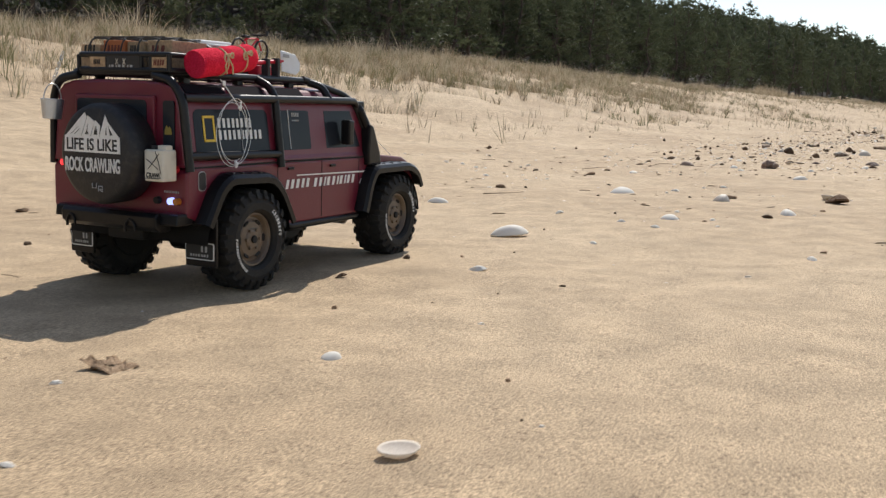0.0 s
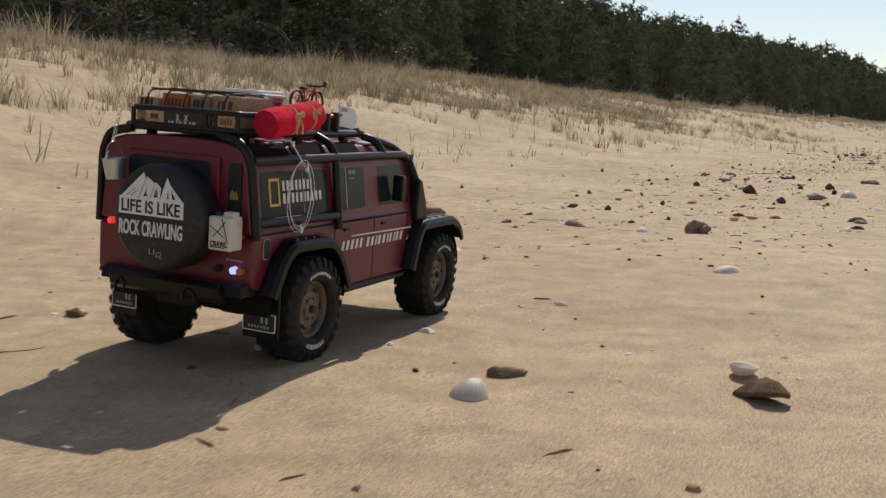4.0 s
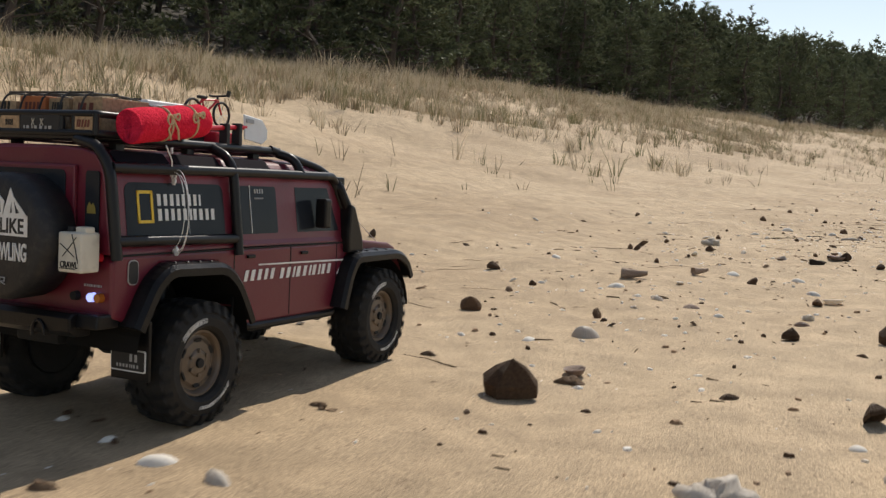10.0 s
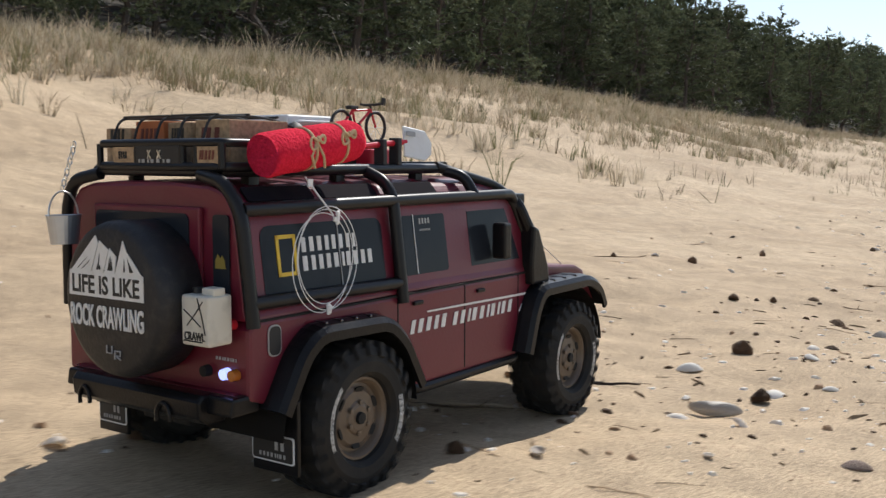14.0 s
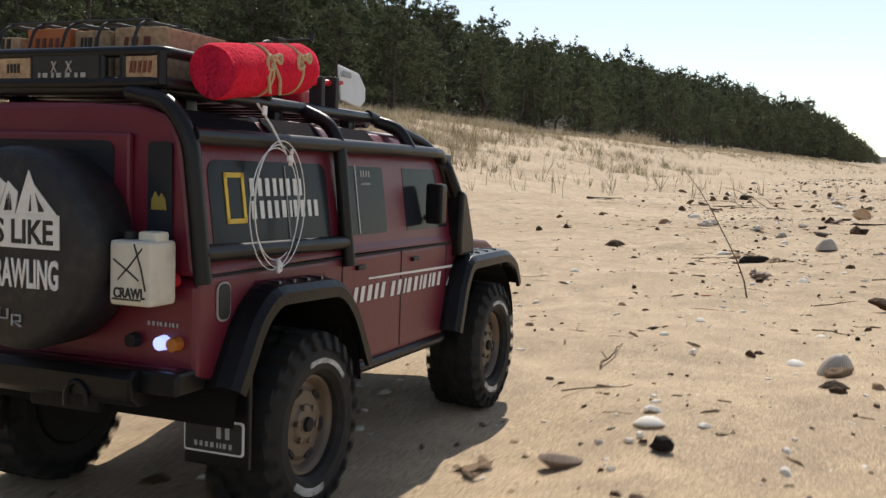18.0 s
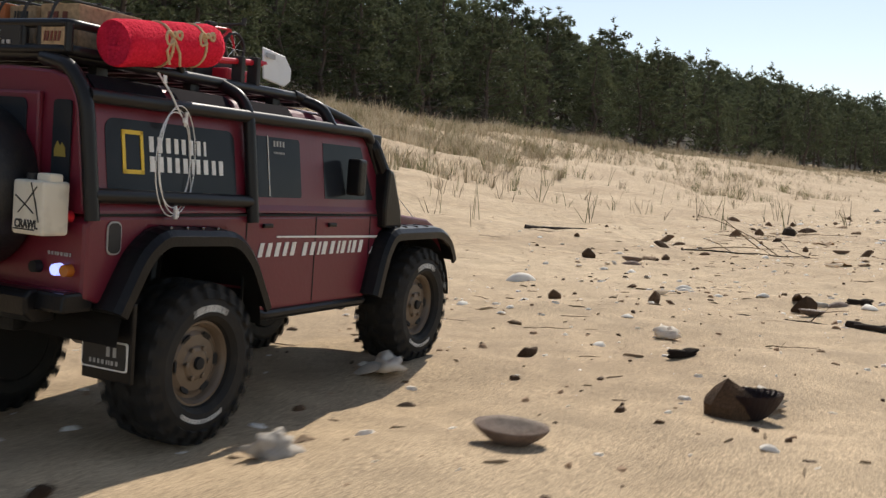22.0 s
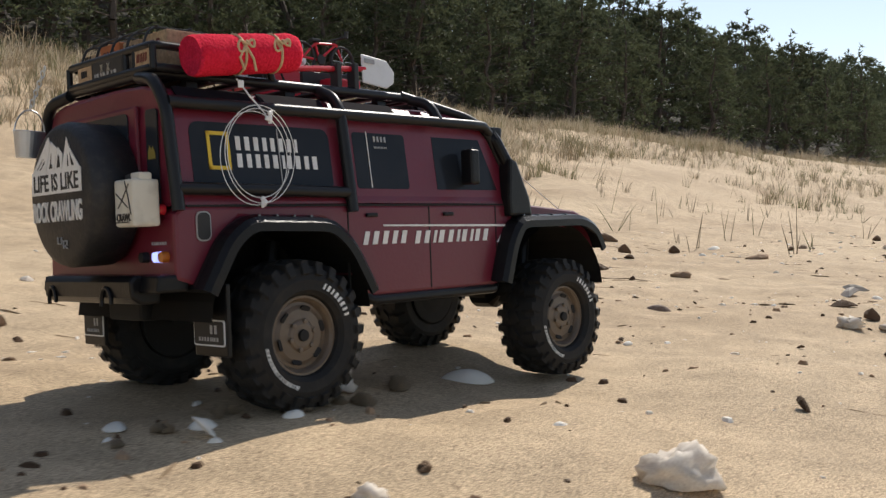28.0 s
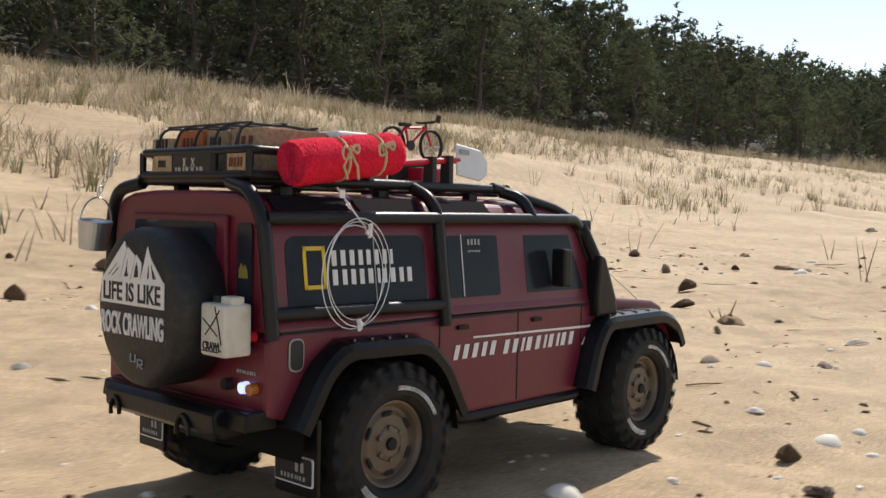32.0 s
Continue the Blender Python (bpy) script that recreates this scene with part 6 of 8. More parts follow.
def kinds_of_litter():
    """Meshes, a few of each kind, one unit wide."""
    rng = random.Random(12)

    def unit(name, count, make, material, smooth=True):
        out = []
        for _ in range(count):
            v, f = make()
            me = bpy.data.meshes.new(name)
            me.from_pydata([tuple(p) for p in v], [], f)
            me.materials.append(material)
            if smooth:
                me.shade_smooth()
            out.append(me)
        return out
    spin = lambda: pose(rng.uniform(-0.3, 0.3), rng.uniform(-0.22, 0.22), rng.uniform(0, 0.12), rng.uniform(-35, 35), rng.uniform(-35, 35), rng.uniform(0, 360)) @ Matrix.Scale(rng.uniform(0.4, 0.62), 4)
    return {
        "clam_shell": (unit("clam_shell", 5, lambda: valve(rng, rng.uniform(0.20, 0.34), 0, rng.uniform(0.66, 0.8)), SHELL_WHITE), "smooth white clam shell lying dome up on the sand", "shell"),
        "cockle_shell": (unit("cockle_shell", 3, lambda: valve(rng, 0.40, 26, 0.85), SHELL_GREY), "ribbed grey-white cockle shell on the sand", "shell"),
        "mussel_shell": (unit("mussel_shell", 4, lambda: valve(rng, rng.uniform(0.22, 0.3), 0, rng.uniform(0.45, 0.6)), SHELL_PURPLE), "purple-grey oval shell half sunk in sand", "shell"),
        "open_valve": (unit("open_valve", 3, lambda: valve(rng, rng.uniform(0.16, 0.24), 0, rng.uniform(0.6, 0.75), True), SHELL_BUFF), "open shell valve lying hollow side up", "shell"),
        "oyster_lump": (unit("oyster_lump", 5, lambda: joined([(lump(rng, 0.62, 0.75, 0.75), Matrix.Identity(4))] + [(flake(rng, 0.05, 0.9), spin()) for _ in range(3)]), SHELL_BUFF), "pale lumpy oyster fragment with rough edges", "shell"),
        "dark_shell": (unit("dark_shell", 7, lambda: flake(rng, rng.uniform(0.08, 0.2), 0.6), SHELL_DARK, False), "dark brown broken shell fragment on the sand", "shell"),
        "flat_shell": (unit("flat_shell", 3, lambda: flake(rng, 0.07, 0.15), SHELL_DARK, False), "flat dark shell piece lying on the sand", "shell"),
        "pebble": (unit("pebble", 5, lambda: lump(rng, 0.5, 0.5, 0.66), STONE), "brown-grey rounded beach pebble", "stone"),
        "sand_clod": (unit("sand_clod", 4, lambda: lump(rng, 0.75, 0.55, 0.8), DAMP_SAND), "crumbly clod of damp sand thrown up by tyres", "clod"),
        "shell_shard": (unit("shell_shard", 2, lambda: flake(rng, 0.06, 1.25, 7), SHELL_WHITE, False), "upright white shard of broken shell", "shell"),
        "shell_cluster": (unit("shell_cluster", 3, lambda: joined([(lump(rng, 0.7, 0.5, 0.7, 12, 8), spin()) for _ in range(7)] + [(valve(rng, 0.3, 0, 0.6), spin()) for _ in range(2)]), SHELL_PURPLE), "clump of dark shells grown together", "shells"),
        "twig": (unit("twig", 6, lambda: stick(rng, 0.011), TWIG), "thin dry twig lying on the sand", "twig"),
        "brown_clam": (unit("brown_clam", 1, lambda: valve(rng, 0.38, 0, 0.78), SHELL_TAN), "smooth brown clam shell on the sand", "shell"),
        "white_wedge": (unit("white_wedge", 1, lambda: [[m @ Vector(p) for p in q] if i == 0 else q for m in [pose(0, 0, 0.14, 42, 0, 0)] for i, q in enumerate(valve(rng, 0.13, 30, 0.34))], SHELL_GREY), "long white finely ribbed shell half propped up", "shell"),
        "buried_ring": (unit("buried_ring", 1, lambda: hoop(rng), SHELL_GREY), "pale rim of a large shell buried in the sand", "shell"),
        "stub": (unit("stub", 1, lambda: stick(rng, 0.19, 16, 7, False), STUB), "short pinkish-tan stub of worn wood", "driftwood"),
        "weed_ribbon": (unit("weed_ribbon", 1, lambda: ribbon(rng), WEED), "twisted brown ribbon of dried seaweed", "seaweed"),
        "straw_long": (unit("straw_long", 1, lambda: stick(rng, 0.016, 7, 7, False), PALE_REED), "long pale reed stem lying on the sand", "stalk"),
        "black_weed": (unit("black_weed", 1, lambda: joined([(lump(rng, 0.2, 0.9, 0.45, 22, 12), Matrix.Identity(4)), (crumple(rng), pose(0.05, 0, 0.05) @ Matrix.Scale(0.8, 4))]), DARK_WEED), "blackish-red clump of dried seaweed", "seaweed"),
        "buff_flake": (unit("buff_flake", 5, lambda: flake(rng, rng.uniform(0.05, 0.1), 0.5, 9), SHELL_BUFF, False), "pale broken flake of shell on the sand", "shell"),
        "branch": (unit("branch", 1, lambda: stick(rng, 0.008, 7, 9), DRIFT), "long dark dead branch lying on the sand", "branch"),
        "straw": (unit("straw", 4, lambda: stick(rng, 0.007, 5, 6, False), STRAW), "thin dry reed stalk lying on the sand", "stalk"),
        "driftwood": (unit("driftwood", 3, lambda: joined([(stick(rng, 0.036, 9, 9, True), Matrix.Identity(4)), (lump(rng, 0.22, 0.6, 0.3), pose(-0.36, 0.0, 0.01) @ Matrix.Scale(0.26, 4))]), DRIFT), "blackened piece of driftwood on the sand", "driftwood"),
        "dry_weed": (unit("dry_weed", 4, lambda: joined([(crumple(rng), pose(rng.uniform(-0.2, 0.2), rng.uniform(-0.2, 0.2), 0, 0, 0, rng.uniform(0, 360)) @ Matrix.Scale(rng.uniform(0.6, 0.9), 4)) for _ in range(3)]), WEED), "crumpled tan-brown dried weed on the sand", "seaweed"),
        "shell_chip": (unit("shell_chip", 4, lambda: flake(rng, 0.06, 0.12, 8), SHELL_WHITE, False), "small white shell chip on the sand", "shell"),
        "dark_chunk": (unit("dark_chunk", 3, lambda: flake(rng, rng.uniform(0.3, 0.42), rng.uniform(0.2, 0.5), 8), SHELL_DARK, False), "chunky dark brown piece of broken shell", "shell"),
        "black_stone": (unit("black_stone", 2, lambda: lump(rng, 0.75, 0.3, 0.8, 8, 5), DRIFT, False), "angular black stone on the sand", "stone"),
        "dark_bowl": (unit("dark_bowl", 2, lambda: valve(rng, 0.22, 0, 0.66, True), SHELL_PURPLE), "deep brown shell lying like a bowl on the sand", "shell"),
        "black_bowl": (unit("black_bowl", 1, lambda: valve(rng, 0.40, 30, 0.7, True), DARK_WEED), "blackened ribbed shell lying hollow side up", "shell"),
        "tall_cockle": (unit("tall_cockle", 2, lambda: valve(rng, 0.50, 34, 0.8), SHELL_GREY), "high-domed ribbed cockle shell on the sand", "shell"),
        "dark_log": (unit("dark_log", 2, lambda: joined([(lump(rng, 0.32, 0.7, 0.36, 20, 11), Matrix.Identity(4)), (lump(rng, 0.4, 0.9, 0.5), pose(0.2, 0.03, 0.06) @ Matrix.Scale(0.45, 4))]), DRIFT), "blackened knotty lump of driftwood", "driftwood"),
        "weed_curl": (unit("weed_curl", 3, lambda: crumple(rng), WEED), "curled strip of dried brown seaweed", "seaweed"),
        "red_twig": (unit("red_twig", 1, lambda: stick(rng, 0.03), RED_STRAW), "short red plastic straw on the sand", "straw"),
    }


LITTER = kinds_of_litter()
LAID = []


def lay(name, x, y, size, turn):
    meshes, label, category = LITTER[name]
    LAID.append((x, y))
    rng = random.Random(int(x * 1000) * 7919 + int(y * 1000))
    ob = new(name, rng.choice(meshes))
    sink = {"pebble": 0.16, "clam_shell": 0.05, "cockle_shell": 0.05, "mussel_shell": 0.06, "oyster_lump": 0.05}.get(name, 0.01)
    tip = 0 if name in ("twig", "driftwood", "straw", "straw_long", "branch", "stub", "buried_ring", "weed_ribbon") else rng.uniform(-9, 9)
    ob.matrix_basis = pose(x, y, at_xy(x, y) - sink * size, tip, rng.uniform(-6, 6) if tip else 0, turn) @ Matrix.Scale(size, 4)
    tagged(ob, label, category, {"shell": "shells on the beach", "stone": "pebbles on the beach", "twig": "twigs on the beach"}.get(category, ""))
    return ob


def sprig(x, y, height):
    rng = random.Random(int(x * 991 + y * 37))
    v, f = [], []
    z = at_xy(x, y)
    height *= 1.3
    for _ in range(rng.choice((1, 1, 2, 2, 3, 4))):
        a, lean = rng.uniform(0, 6.283), rng.uniform(0.05, 0.45) * height
        h, r = height * rng.uniform(0.4, 1.05), rng.uniform(0.0016, 0.0026)
        b = Vector((rng.uniform(-0.02, 0.02), rng.uniform(-0.02, 0.02), -0.02))
        m = b + Vector((math.cos(a) * lean * 0.52, math.sin(a) * lean * 0.52, h * 0.55))
        limb(v, f, b, m, r, r * 0.9, 4)
        limb(v, f, m, b + Vector((math.cos(a) * lean, math.sin(a) * lean, h)), r * 0.9, r * 0.25, 4)
    ob = mesh_object("grass_sprig", [tuple(p) for p in v], f, GREEN_GRASS if rng.random() < 0.5 else BROWN_GRASS)
    ob.location = (x, y, z)
    tagged(ob, "sparse sprig of beach grass standing in bare sand", "grass", "grass sprigs at the dune foot")


def standing_stick(base, top, r, label, sides=(), bow=(0, 0, 0)):
    """A dry stalk stuck upright in the sand."""
    root = new("standing_stick")
    b, t = Vector(base), Vector(top)
    v, f = [], []
    pts = [b - Vector((0, 0, 0.02))]
    for i in range(1, 8):
        pts.append(b.lerp(t, i / 7) + Vector(bow) * math.sin(math.pi * i / 7) + Vector((0.0012 * math.sin(i * 1.3), 0.001 * math.sin(i * 2.1), 0)))
    n = 7
    for i, p in enumerate(pts):
        for k in range(n):
            q = 6.2831853 * k / n
            v.append(p + Vector((math.cos(q), math.sin(q), 0)) * r * (1 - 0.06 * i))
    f = [(i * n + k, i * n + (k + 1) % n, (i + 1) * n + (k + 1) % n, (i + 1) * n + k) for i in range(7) for k in range(n)] + [tuple(7 * n + k for k in range(n))]
    o = Vector((b.x, b.y, at_xy(b.x, b.y)))
    mesh_object("stalk", [tuple(p - b) for p in v], f, TWIG, root)
    for k, d in sides:
        v, f = [], []
        p = b.lerp(t, k) + Vector(bow) * math.sin(math.pi * k)
        limb(v, f, p, p + Vector(d), r * 0.8, r * 0.4, 6)
        mesh_object("side_twig", [tuple(q - b) for q in v], f, TWIG, root)
    root.location = o
    tagged(root, label, "stick")


standing_stick((4.781, 10.789, 0), (4.730, 10.952, 0.202), 0.0014, "thin dry stick standing slantwise in the sand", ((0.74, (-0.036, -0.004, 0.0)), (0.35, (-0.016, 0.0, -0.002))), (0.012, -0.001, 0.000))
standing_stick((7.722, 15.324, 0), (7.689, 15.319, 0.036), 0.0009, "short thin stalk leaning in the sand")
lay("twig", 4.574, 10.346, 0.015, 11)
lay("open_valve", 5.575, 11.764, 0.024, 210)
lay("dark_shell", 3.411, 8.560, 0.013, 34)
lay("clam_shell", 3.450, 8.565, 0.014, 156)
lay("shell_chip", -0.238, 0.523, 0.012, 172)
lay("twig", 4.454, 10.395, 0.029, -25)
lay("oyster_lump", 3.634, 8.588, 0.013, 141)
lay("shell_chip", 3.339, 8.160, 0.013, 186)
lay("clam_shell", 4.509, 10.400, 0.013, 155)
lay("oyster_lump", 3.469, 8.595, 0.016, 211)
lay("pebble", 6.795, 14.171, 0.039, 344)
lay("open_valve", 2.932, 8.131, 0.020, 102)
lay("oyster_lump", 7.225, 14.783, 0.019, 233)
lay("dark_shell", 5.508, 11.821, 0.012, 105)
lay("twig", 6.673, 14.162, 0.034, -17)
lay("clam_shell", 7.051, 14.237, 0.020, 350)
lay("clam_shell", 6.637, 14.159, 0.017, 107)
lay("dark_shell", 7.519, 15.136, 0.021, 113)
lay("dark_shell", 4.758, 10.407, 0.012, 211)
lay("mussel_shell", 3.192, 8.180, 0.027, 170)
lay("open_valve", 3.072, 8.170, 0.014, 278)
lay("clam_shell", 3.534, 8.630, 0.026, 11)
lay("clam_shell", 4.246, 9.512, 0.014, 255)
lay("dark_shell", 4.652, 10.447, 0.006, 33)
lay("open_valve", 6.942, 14.252, 0.034, 238)
lay("twig", 5.190, 11.323, 0.040, 21)
lay("clam_shell", 5.734, 12.722, 0.022, 75)
lay("clam_shell", 4.736, 10.457, 0.017, 107)
lay("clam_shell", 3.493, 8.676, 0.015, 260)
lay("dark_shell", 4.154, 9.554, 0.018, 79)
lay("mussel_shell", 6.879, 14.267, 0.036, 299)
lay("dark_shell", 6.802, 14.254, 0.009, 246)
lay("shell_chip", 5.647, 11.897, 0.015, 295)
lay("dark_shell", 3.074, 8.230, 0.009, 154)
lay("twig", 2.608, 7.344, 0.027, 25)
lay("dark_shell", 7.854, 15.842, 0.013, 37)
lay("shell_chip", 5.696, 12.758, 0.012, 306)
lay("oyster_lump", 5.825, 12.772, 0.032, 142)
lay("dry_weed", 6.621, 14.240, 0.039, 173)
lay("twig", 4.601, 10.505, 0.016, -26)
lay("twig", 4.734, 10.492, 0.066, 5)
lay("cockle_shell", 0.667, 2.345, 0.045, 105)
lay("clam_shell", 4.180, 9.578, 0.027, 314)
lay("shell_chip", 3.226, 8.267, 0.012, 99)
lay("dark_shell", 3.540, 8.714, 0.017, 202)
lay("clam_shell", 7.020, 14.850, 0.022, 144)
lay("clam_shell", 7.080, 14.864, 0.020, 221)
lay("oyster_lump", 2.794, 8.231, 0.021, 71)
lay("dark_shell", 5.590, 11.940, 0.007, 65)
lay("twig", 4.829, 10.510, 0.036, 8)
lay("dry_weed", 6.581, 14.269, 0.069, 271)
lay("shell_chip", 2.905, 7.457, 0.016, 204)
lay("dark_shell", 3.467, 8.747, 0.015, 332)
lay("clam_shell", 4.203, 9.623, 0.027, 74)
lay("clam_shell", 7.128, 14.915, 0.019, 61)
lay("clam_shell", 7.972, 15.936, 0.021, 347)
lay("cockle_shell", 6.834, 14.351, 0.038, 218)
lay("twig", 5.612, 11.981, 0.034, 27)
lay("shell_chip", 7.601, 15.307, 0.010, 283)
lay("dry_weed", -0.249, 0.726, 0.047, 284)
lay("clam_shell", 5.391, 11.984, 0.032, 19)
lay("dark_shell", 4.043, 9.660, 0.026, 133)
lay("oyster_lump", 5.501, 12.815, 0.038, 70)
lay("shell_chip", 4.621, 10.581, 0.026, 77)
lay("shell_chip", 0.237, 1.521, 0.016, 309)
lay("dark_shell", 7.810, 15.931, 0.010, 46)
lay("dark_shell", 0.614, 2.438, 0.013, 107)
lay("clam_shell", 8.404, 16.596, 0.031, 177)
lay("dark_shell", 3.562, 8.805, 0.014, 306)
lay("dark_shell", 3.392, 8.385, 0.008, 347)
lay("clam_shell", -0.086, 0.766, 0.022, 77)
lay("open_valve", 0.960, 2.452, 0.050, 254)
lay("clam_shell", 4.909, 10.585, 0.014, 19)
lay("dark_shell", 4.193, 9.688, 0.024, 245)
lay("clam_shell", 2.048, 6.163, 0.023, 212)
lay("dark_shell", 5.352, 12.034, 0.028, 241)
lay("pebble", 8.512, 16.642, 0.008, 241)
lay("driftwood", 4.286, 9.692, 0.092, -4)
lay("clam_shell", 1.171, 3.964, 0.037, 200)
lay("clam_shell", 3.649, 8.835, 0.033, 178)
lay("mussel_shell", 3.728, 8.837, 0.058, 45)
lay("shell_cluster", 8.609, 16.672, 0.026, 173)
lay("shell_chip", 3.286, 8.408, 0.017, 193)
lay("clam_shell", 5.795, 12.913, 0.020, 142)
lay("dark_shell", 7.004, 14.458, 0.035, 7)
lay("dark_shell", 2.733, 7.526, 0.007, 190)
lay("clam_shell", 1.566, 3.988, 0.021, 74)
lay("mussel_shell", 4.119, 9.727, 0.035, 267)
lay("dark_shell", 4.920, 10.628, 0.046, 140)
lay("twig", 3.268, 8.425, 0.029, -0)
lay("cockle_shell", 2.129, 6.216, 0.045, 327)
lay("clam_shell", 3.616, 8.862, 0.033, 141)
lay("clam_shell", 1.174, 3.230, 0.063, 34)
lay("dark_shell", 7.464, 15.956, 0.009, 197)
lay("pebble", 3.371, 8.460, 0.006, 332)
lay("clam_shell", 0.464, 2.528, 0.071, 203)
lay("twig", 4.864, 10.670, 0.075, 13)
lay("dark_shell", 1.615, 4.914, 0.006, 295)
lay("shell_chip", 2.280, 6.283, 0.015, 91)
lay("shell_chip", 1.035, 2.541, 0.013, 174)
lay("shell_chip", 0.583, 2.553, 0.016, 123)
lay("dark_shell", 1.450, 3.276, 0.011, 94)
lay("clam_shell", 3.180, 8.478, 0.031, 206)
lay("clam_shell", 1.586, 4.066, 0.017, 114)
lay("pebble", 3.569, 8.930, 0.011, 223)
lay("twig", 8.575, 16.760, 0.031, 14)
lay("dark_shell", 7.567, 15.474, 0.012, 140)
lay("clam_shell", 4.149, 9.821, 0.021, 254)
lay("clam_shell", 6.417, 14.453, 0.032, 61)
lay("dark_shell", 2.171, 6.313, 0.014, 185)
lay("twig", 2.145, 6.311, 0.016, 4)
lay("shell_chip", 1.516, 4.963, 0.019, 240)
lay("pebble", 6.797, 15.047, 0.014, 335)
lay("dark_shell", 2.299, 6.341, 0.017, 53)
lay("dark_shell", 1.876, 4.115, 0.017, 122)
lay("clam_shell", 1.762, 4.115, 0.040, 81)
lay("shell_chip", 1.220, 3.326, 0.012, 193)
lay("oyster_lump", 6.918, 14.572, 0.017, 337)
lay("twig", 3.069, 8.529, 0.038, 16)
lay("mussel_shell", 2.479, 6.401, 0.031, 318)
lay("clam_shell", 8.695, 16.838, 0.017, 360)
lay("clam_shell", 1.403, 4.131, 0.022, 52)
lay("twig", 6.121, 13.097, 0.100, 8)
lay("shell_chip", 0.625, 2.634, 0.028, 317)
lay("red_twig", 4.710, 10.786, 0.028, 19)
lay("clam_shell", 3.623, 8.999, 0.028, 212)
lay("dark_shell", 7.076, 14.629, 0.037, 63)
lay("dark_shell", 1.455, 3.356, 0.012, 276)
lay("clam_shell", 3.825, 9.003, 0.028, 338)
lay("shell_chip", 0.381, 1.747, 0.023, 194)
lay("dark_shell", 5.889, 13.093, 0.017, 3)
lay("dry_weed", 5.111, 11.681, 0.034, 23)
lay("clam_shell", 6.936, 14.627, 0.054, 150)
lay("twig", 3.372, 8.600, 0.063, 26)
lay("dark_shell", 2.152, 6.387, 0.031, 85)
lay("clam_shell", 6.220, 13.141, 0.034, 241)
lay("clam_shell", 8.661, 16.876, 0.037, 95)
lay("dark_shell", 4.908, 10.808, 0.013, 253)
lay("oyster_lump", 2.501, 6.459, 0.020, 111)
lay("flat_shell", 1.826, 4.188, 0.044, 134)
lay("open_valve", 1.583, 5.057, 0.049, 276)
lay("twig", 4.939, 10.813, 0.035, -5)
lay("clam_shell", 4.033, 9.954, 0.018, 160)
lay("clam_shell", 3.885, 9.074, 0.032, 0)
lay("clam_shell", 8.703, 16.924, 0.018, 123)
lay("clam_shell", 3.252, 8.641, 0.026, 277)
lay("twig", 3.851, 9.079, 0.036, 11)
lay("dark_shell", -0.073, 1.837, 0.011, 202)
lay("clam_shell", 3.416, 8.681, 0.018, 239)
lay("oyster_lump", 2.216, 6.472, 0.011, 316)
lay("dark_shell", 6.124, 13.207, 0.038, 246)
lay("flat_shell", 3.743, 9.104, 0.046, 197)
lay("shell_chip", 0.338, 1.843, 0.022, 202)
lay("twig", 2.127, 6.471, 0.025, -0)
lay("clam_shell", 0.674, 3.473, 0.041, 221)
lay("twig", 2.081, 7.680, 0.025, 27)
lay("dark_shell", 8.183, 16.333, 0.033, 173)
lay("clam_shell", 7.273, 16.171, 0.021, 10)
lay("mussel_shell", 2.318, 6.522, 0.035, 193)
lay("twig", 7.824, 16.292, 0.038, 31)
lay("dark_shell", 4.634, 10.942, 0.015, 230)
lay("twig", 3.221, 8.707, 0.036, 14)
lay("clam_shell", 4.366, 10.006, 0.026, 141)
lay("shell_chip", 8.605, 16.985, 0.028, 128)
lay("pebble", 0.833, 2.800, 0.008, 259)
lay("shell_chip", 0.525, 1.897, 0.016, 28)
lay("flat_shell", 3.681, 9.163, 0.040, 312)
lay("twig", 5.933, 13.256, 0.052, 32)
lay("pebble", 0.141, 1.127, 0.008, 322)
lay("clam_shell", 0.445, 1.911, 0.039, 144)
lay("pebble", 7.245, 14.843, 0.015, 97)
lay("dark_shell", 2.922, 7.903, 0.027, 138)
lay("pebble", 1.641, 4.330, 0.007, 237)
lay("twig", 4.359, 10.044, 0.040, -24)
lay("dark_shell", 3.399, 8.774, 0.014, 238)
lay("twig", -0.509, 1.156, 0.040, -27)
lay("mussel_shell", 1.904, 4.351, 0.054, 292)
lay("dark_shell", 0.647, 1.947, 0.024, 156)
lay("dark_shell", 8.661, 17.057, 0.014, 157)
lay("dark_shell", -0.119, 1.171, 0.017, 202)
lay("pebble", 0.598, 3.574, 0.029, 101)
lay("shell_chip", 0.760, 2.859, 0.016, 319)
lay("open_valve", 1.528, 4.360, 0.048, 76)
lay("dark_shell", 0.486, 2.870, 0.018, 60)
lay("dark_shell", 4.892, 11.006, 0.028, 222)
lay("dark_shell", 8.197, 16.457, 0.021, 325)
lay("shell_chip", 0.823, 2.878, 0.025, 318)
lay("mussel_shell", 3.566, 9.242, 0.035, 48)
lay("open_valve", 2.602, 6.686, 0.052, 225)
lay("dark_shell", 4.566, 10.088, 0.018, 321)
lay("clam_shell", 7.361, 15.471, 0.018, 72)
lay("shell_chip", 2.236, 6.636, 0.021, 149)
lay("shell_chip", 2.724, 7.949, 0.032, 257)
lay("shell_chip", 0.047, 1.231, 0.029, 162)
lay("clam_shell", 2.982, 8.022, 0.022, 241)
lay("dark_shell", 8.138, 16.499, 0.014, 127)
lay("clam_shell", 0.714, 2.023, 0.043, 235)
lay("twig", 3.819, 9.300, 0.073, 5)
lay("shell_chip", 2.133, 6.661, 0.022, 251)
lay("pebble", 2.504, 6.726, 0.009, 184)
lay("clam_shell", 3.894, 9.306, 0.016, 121)
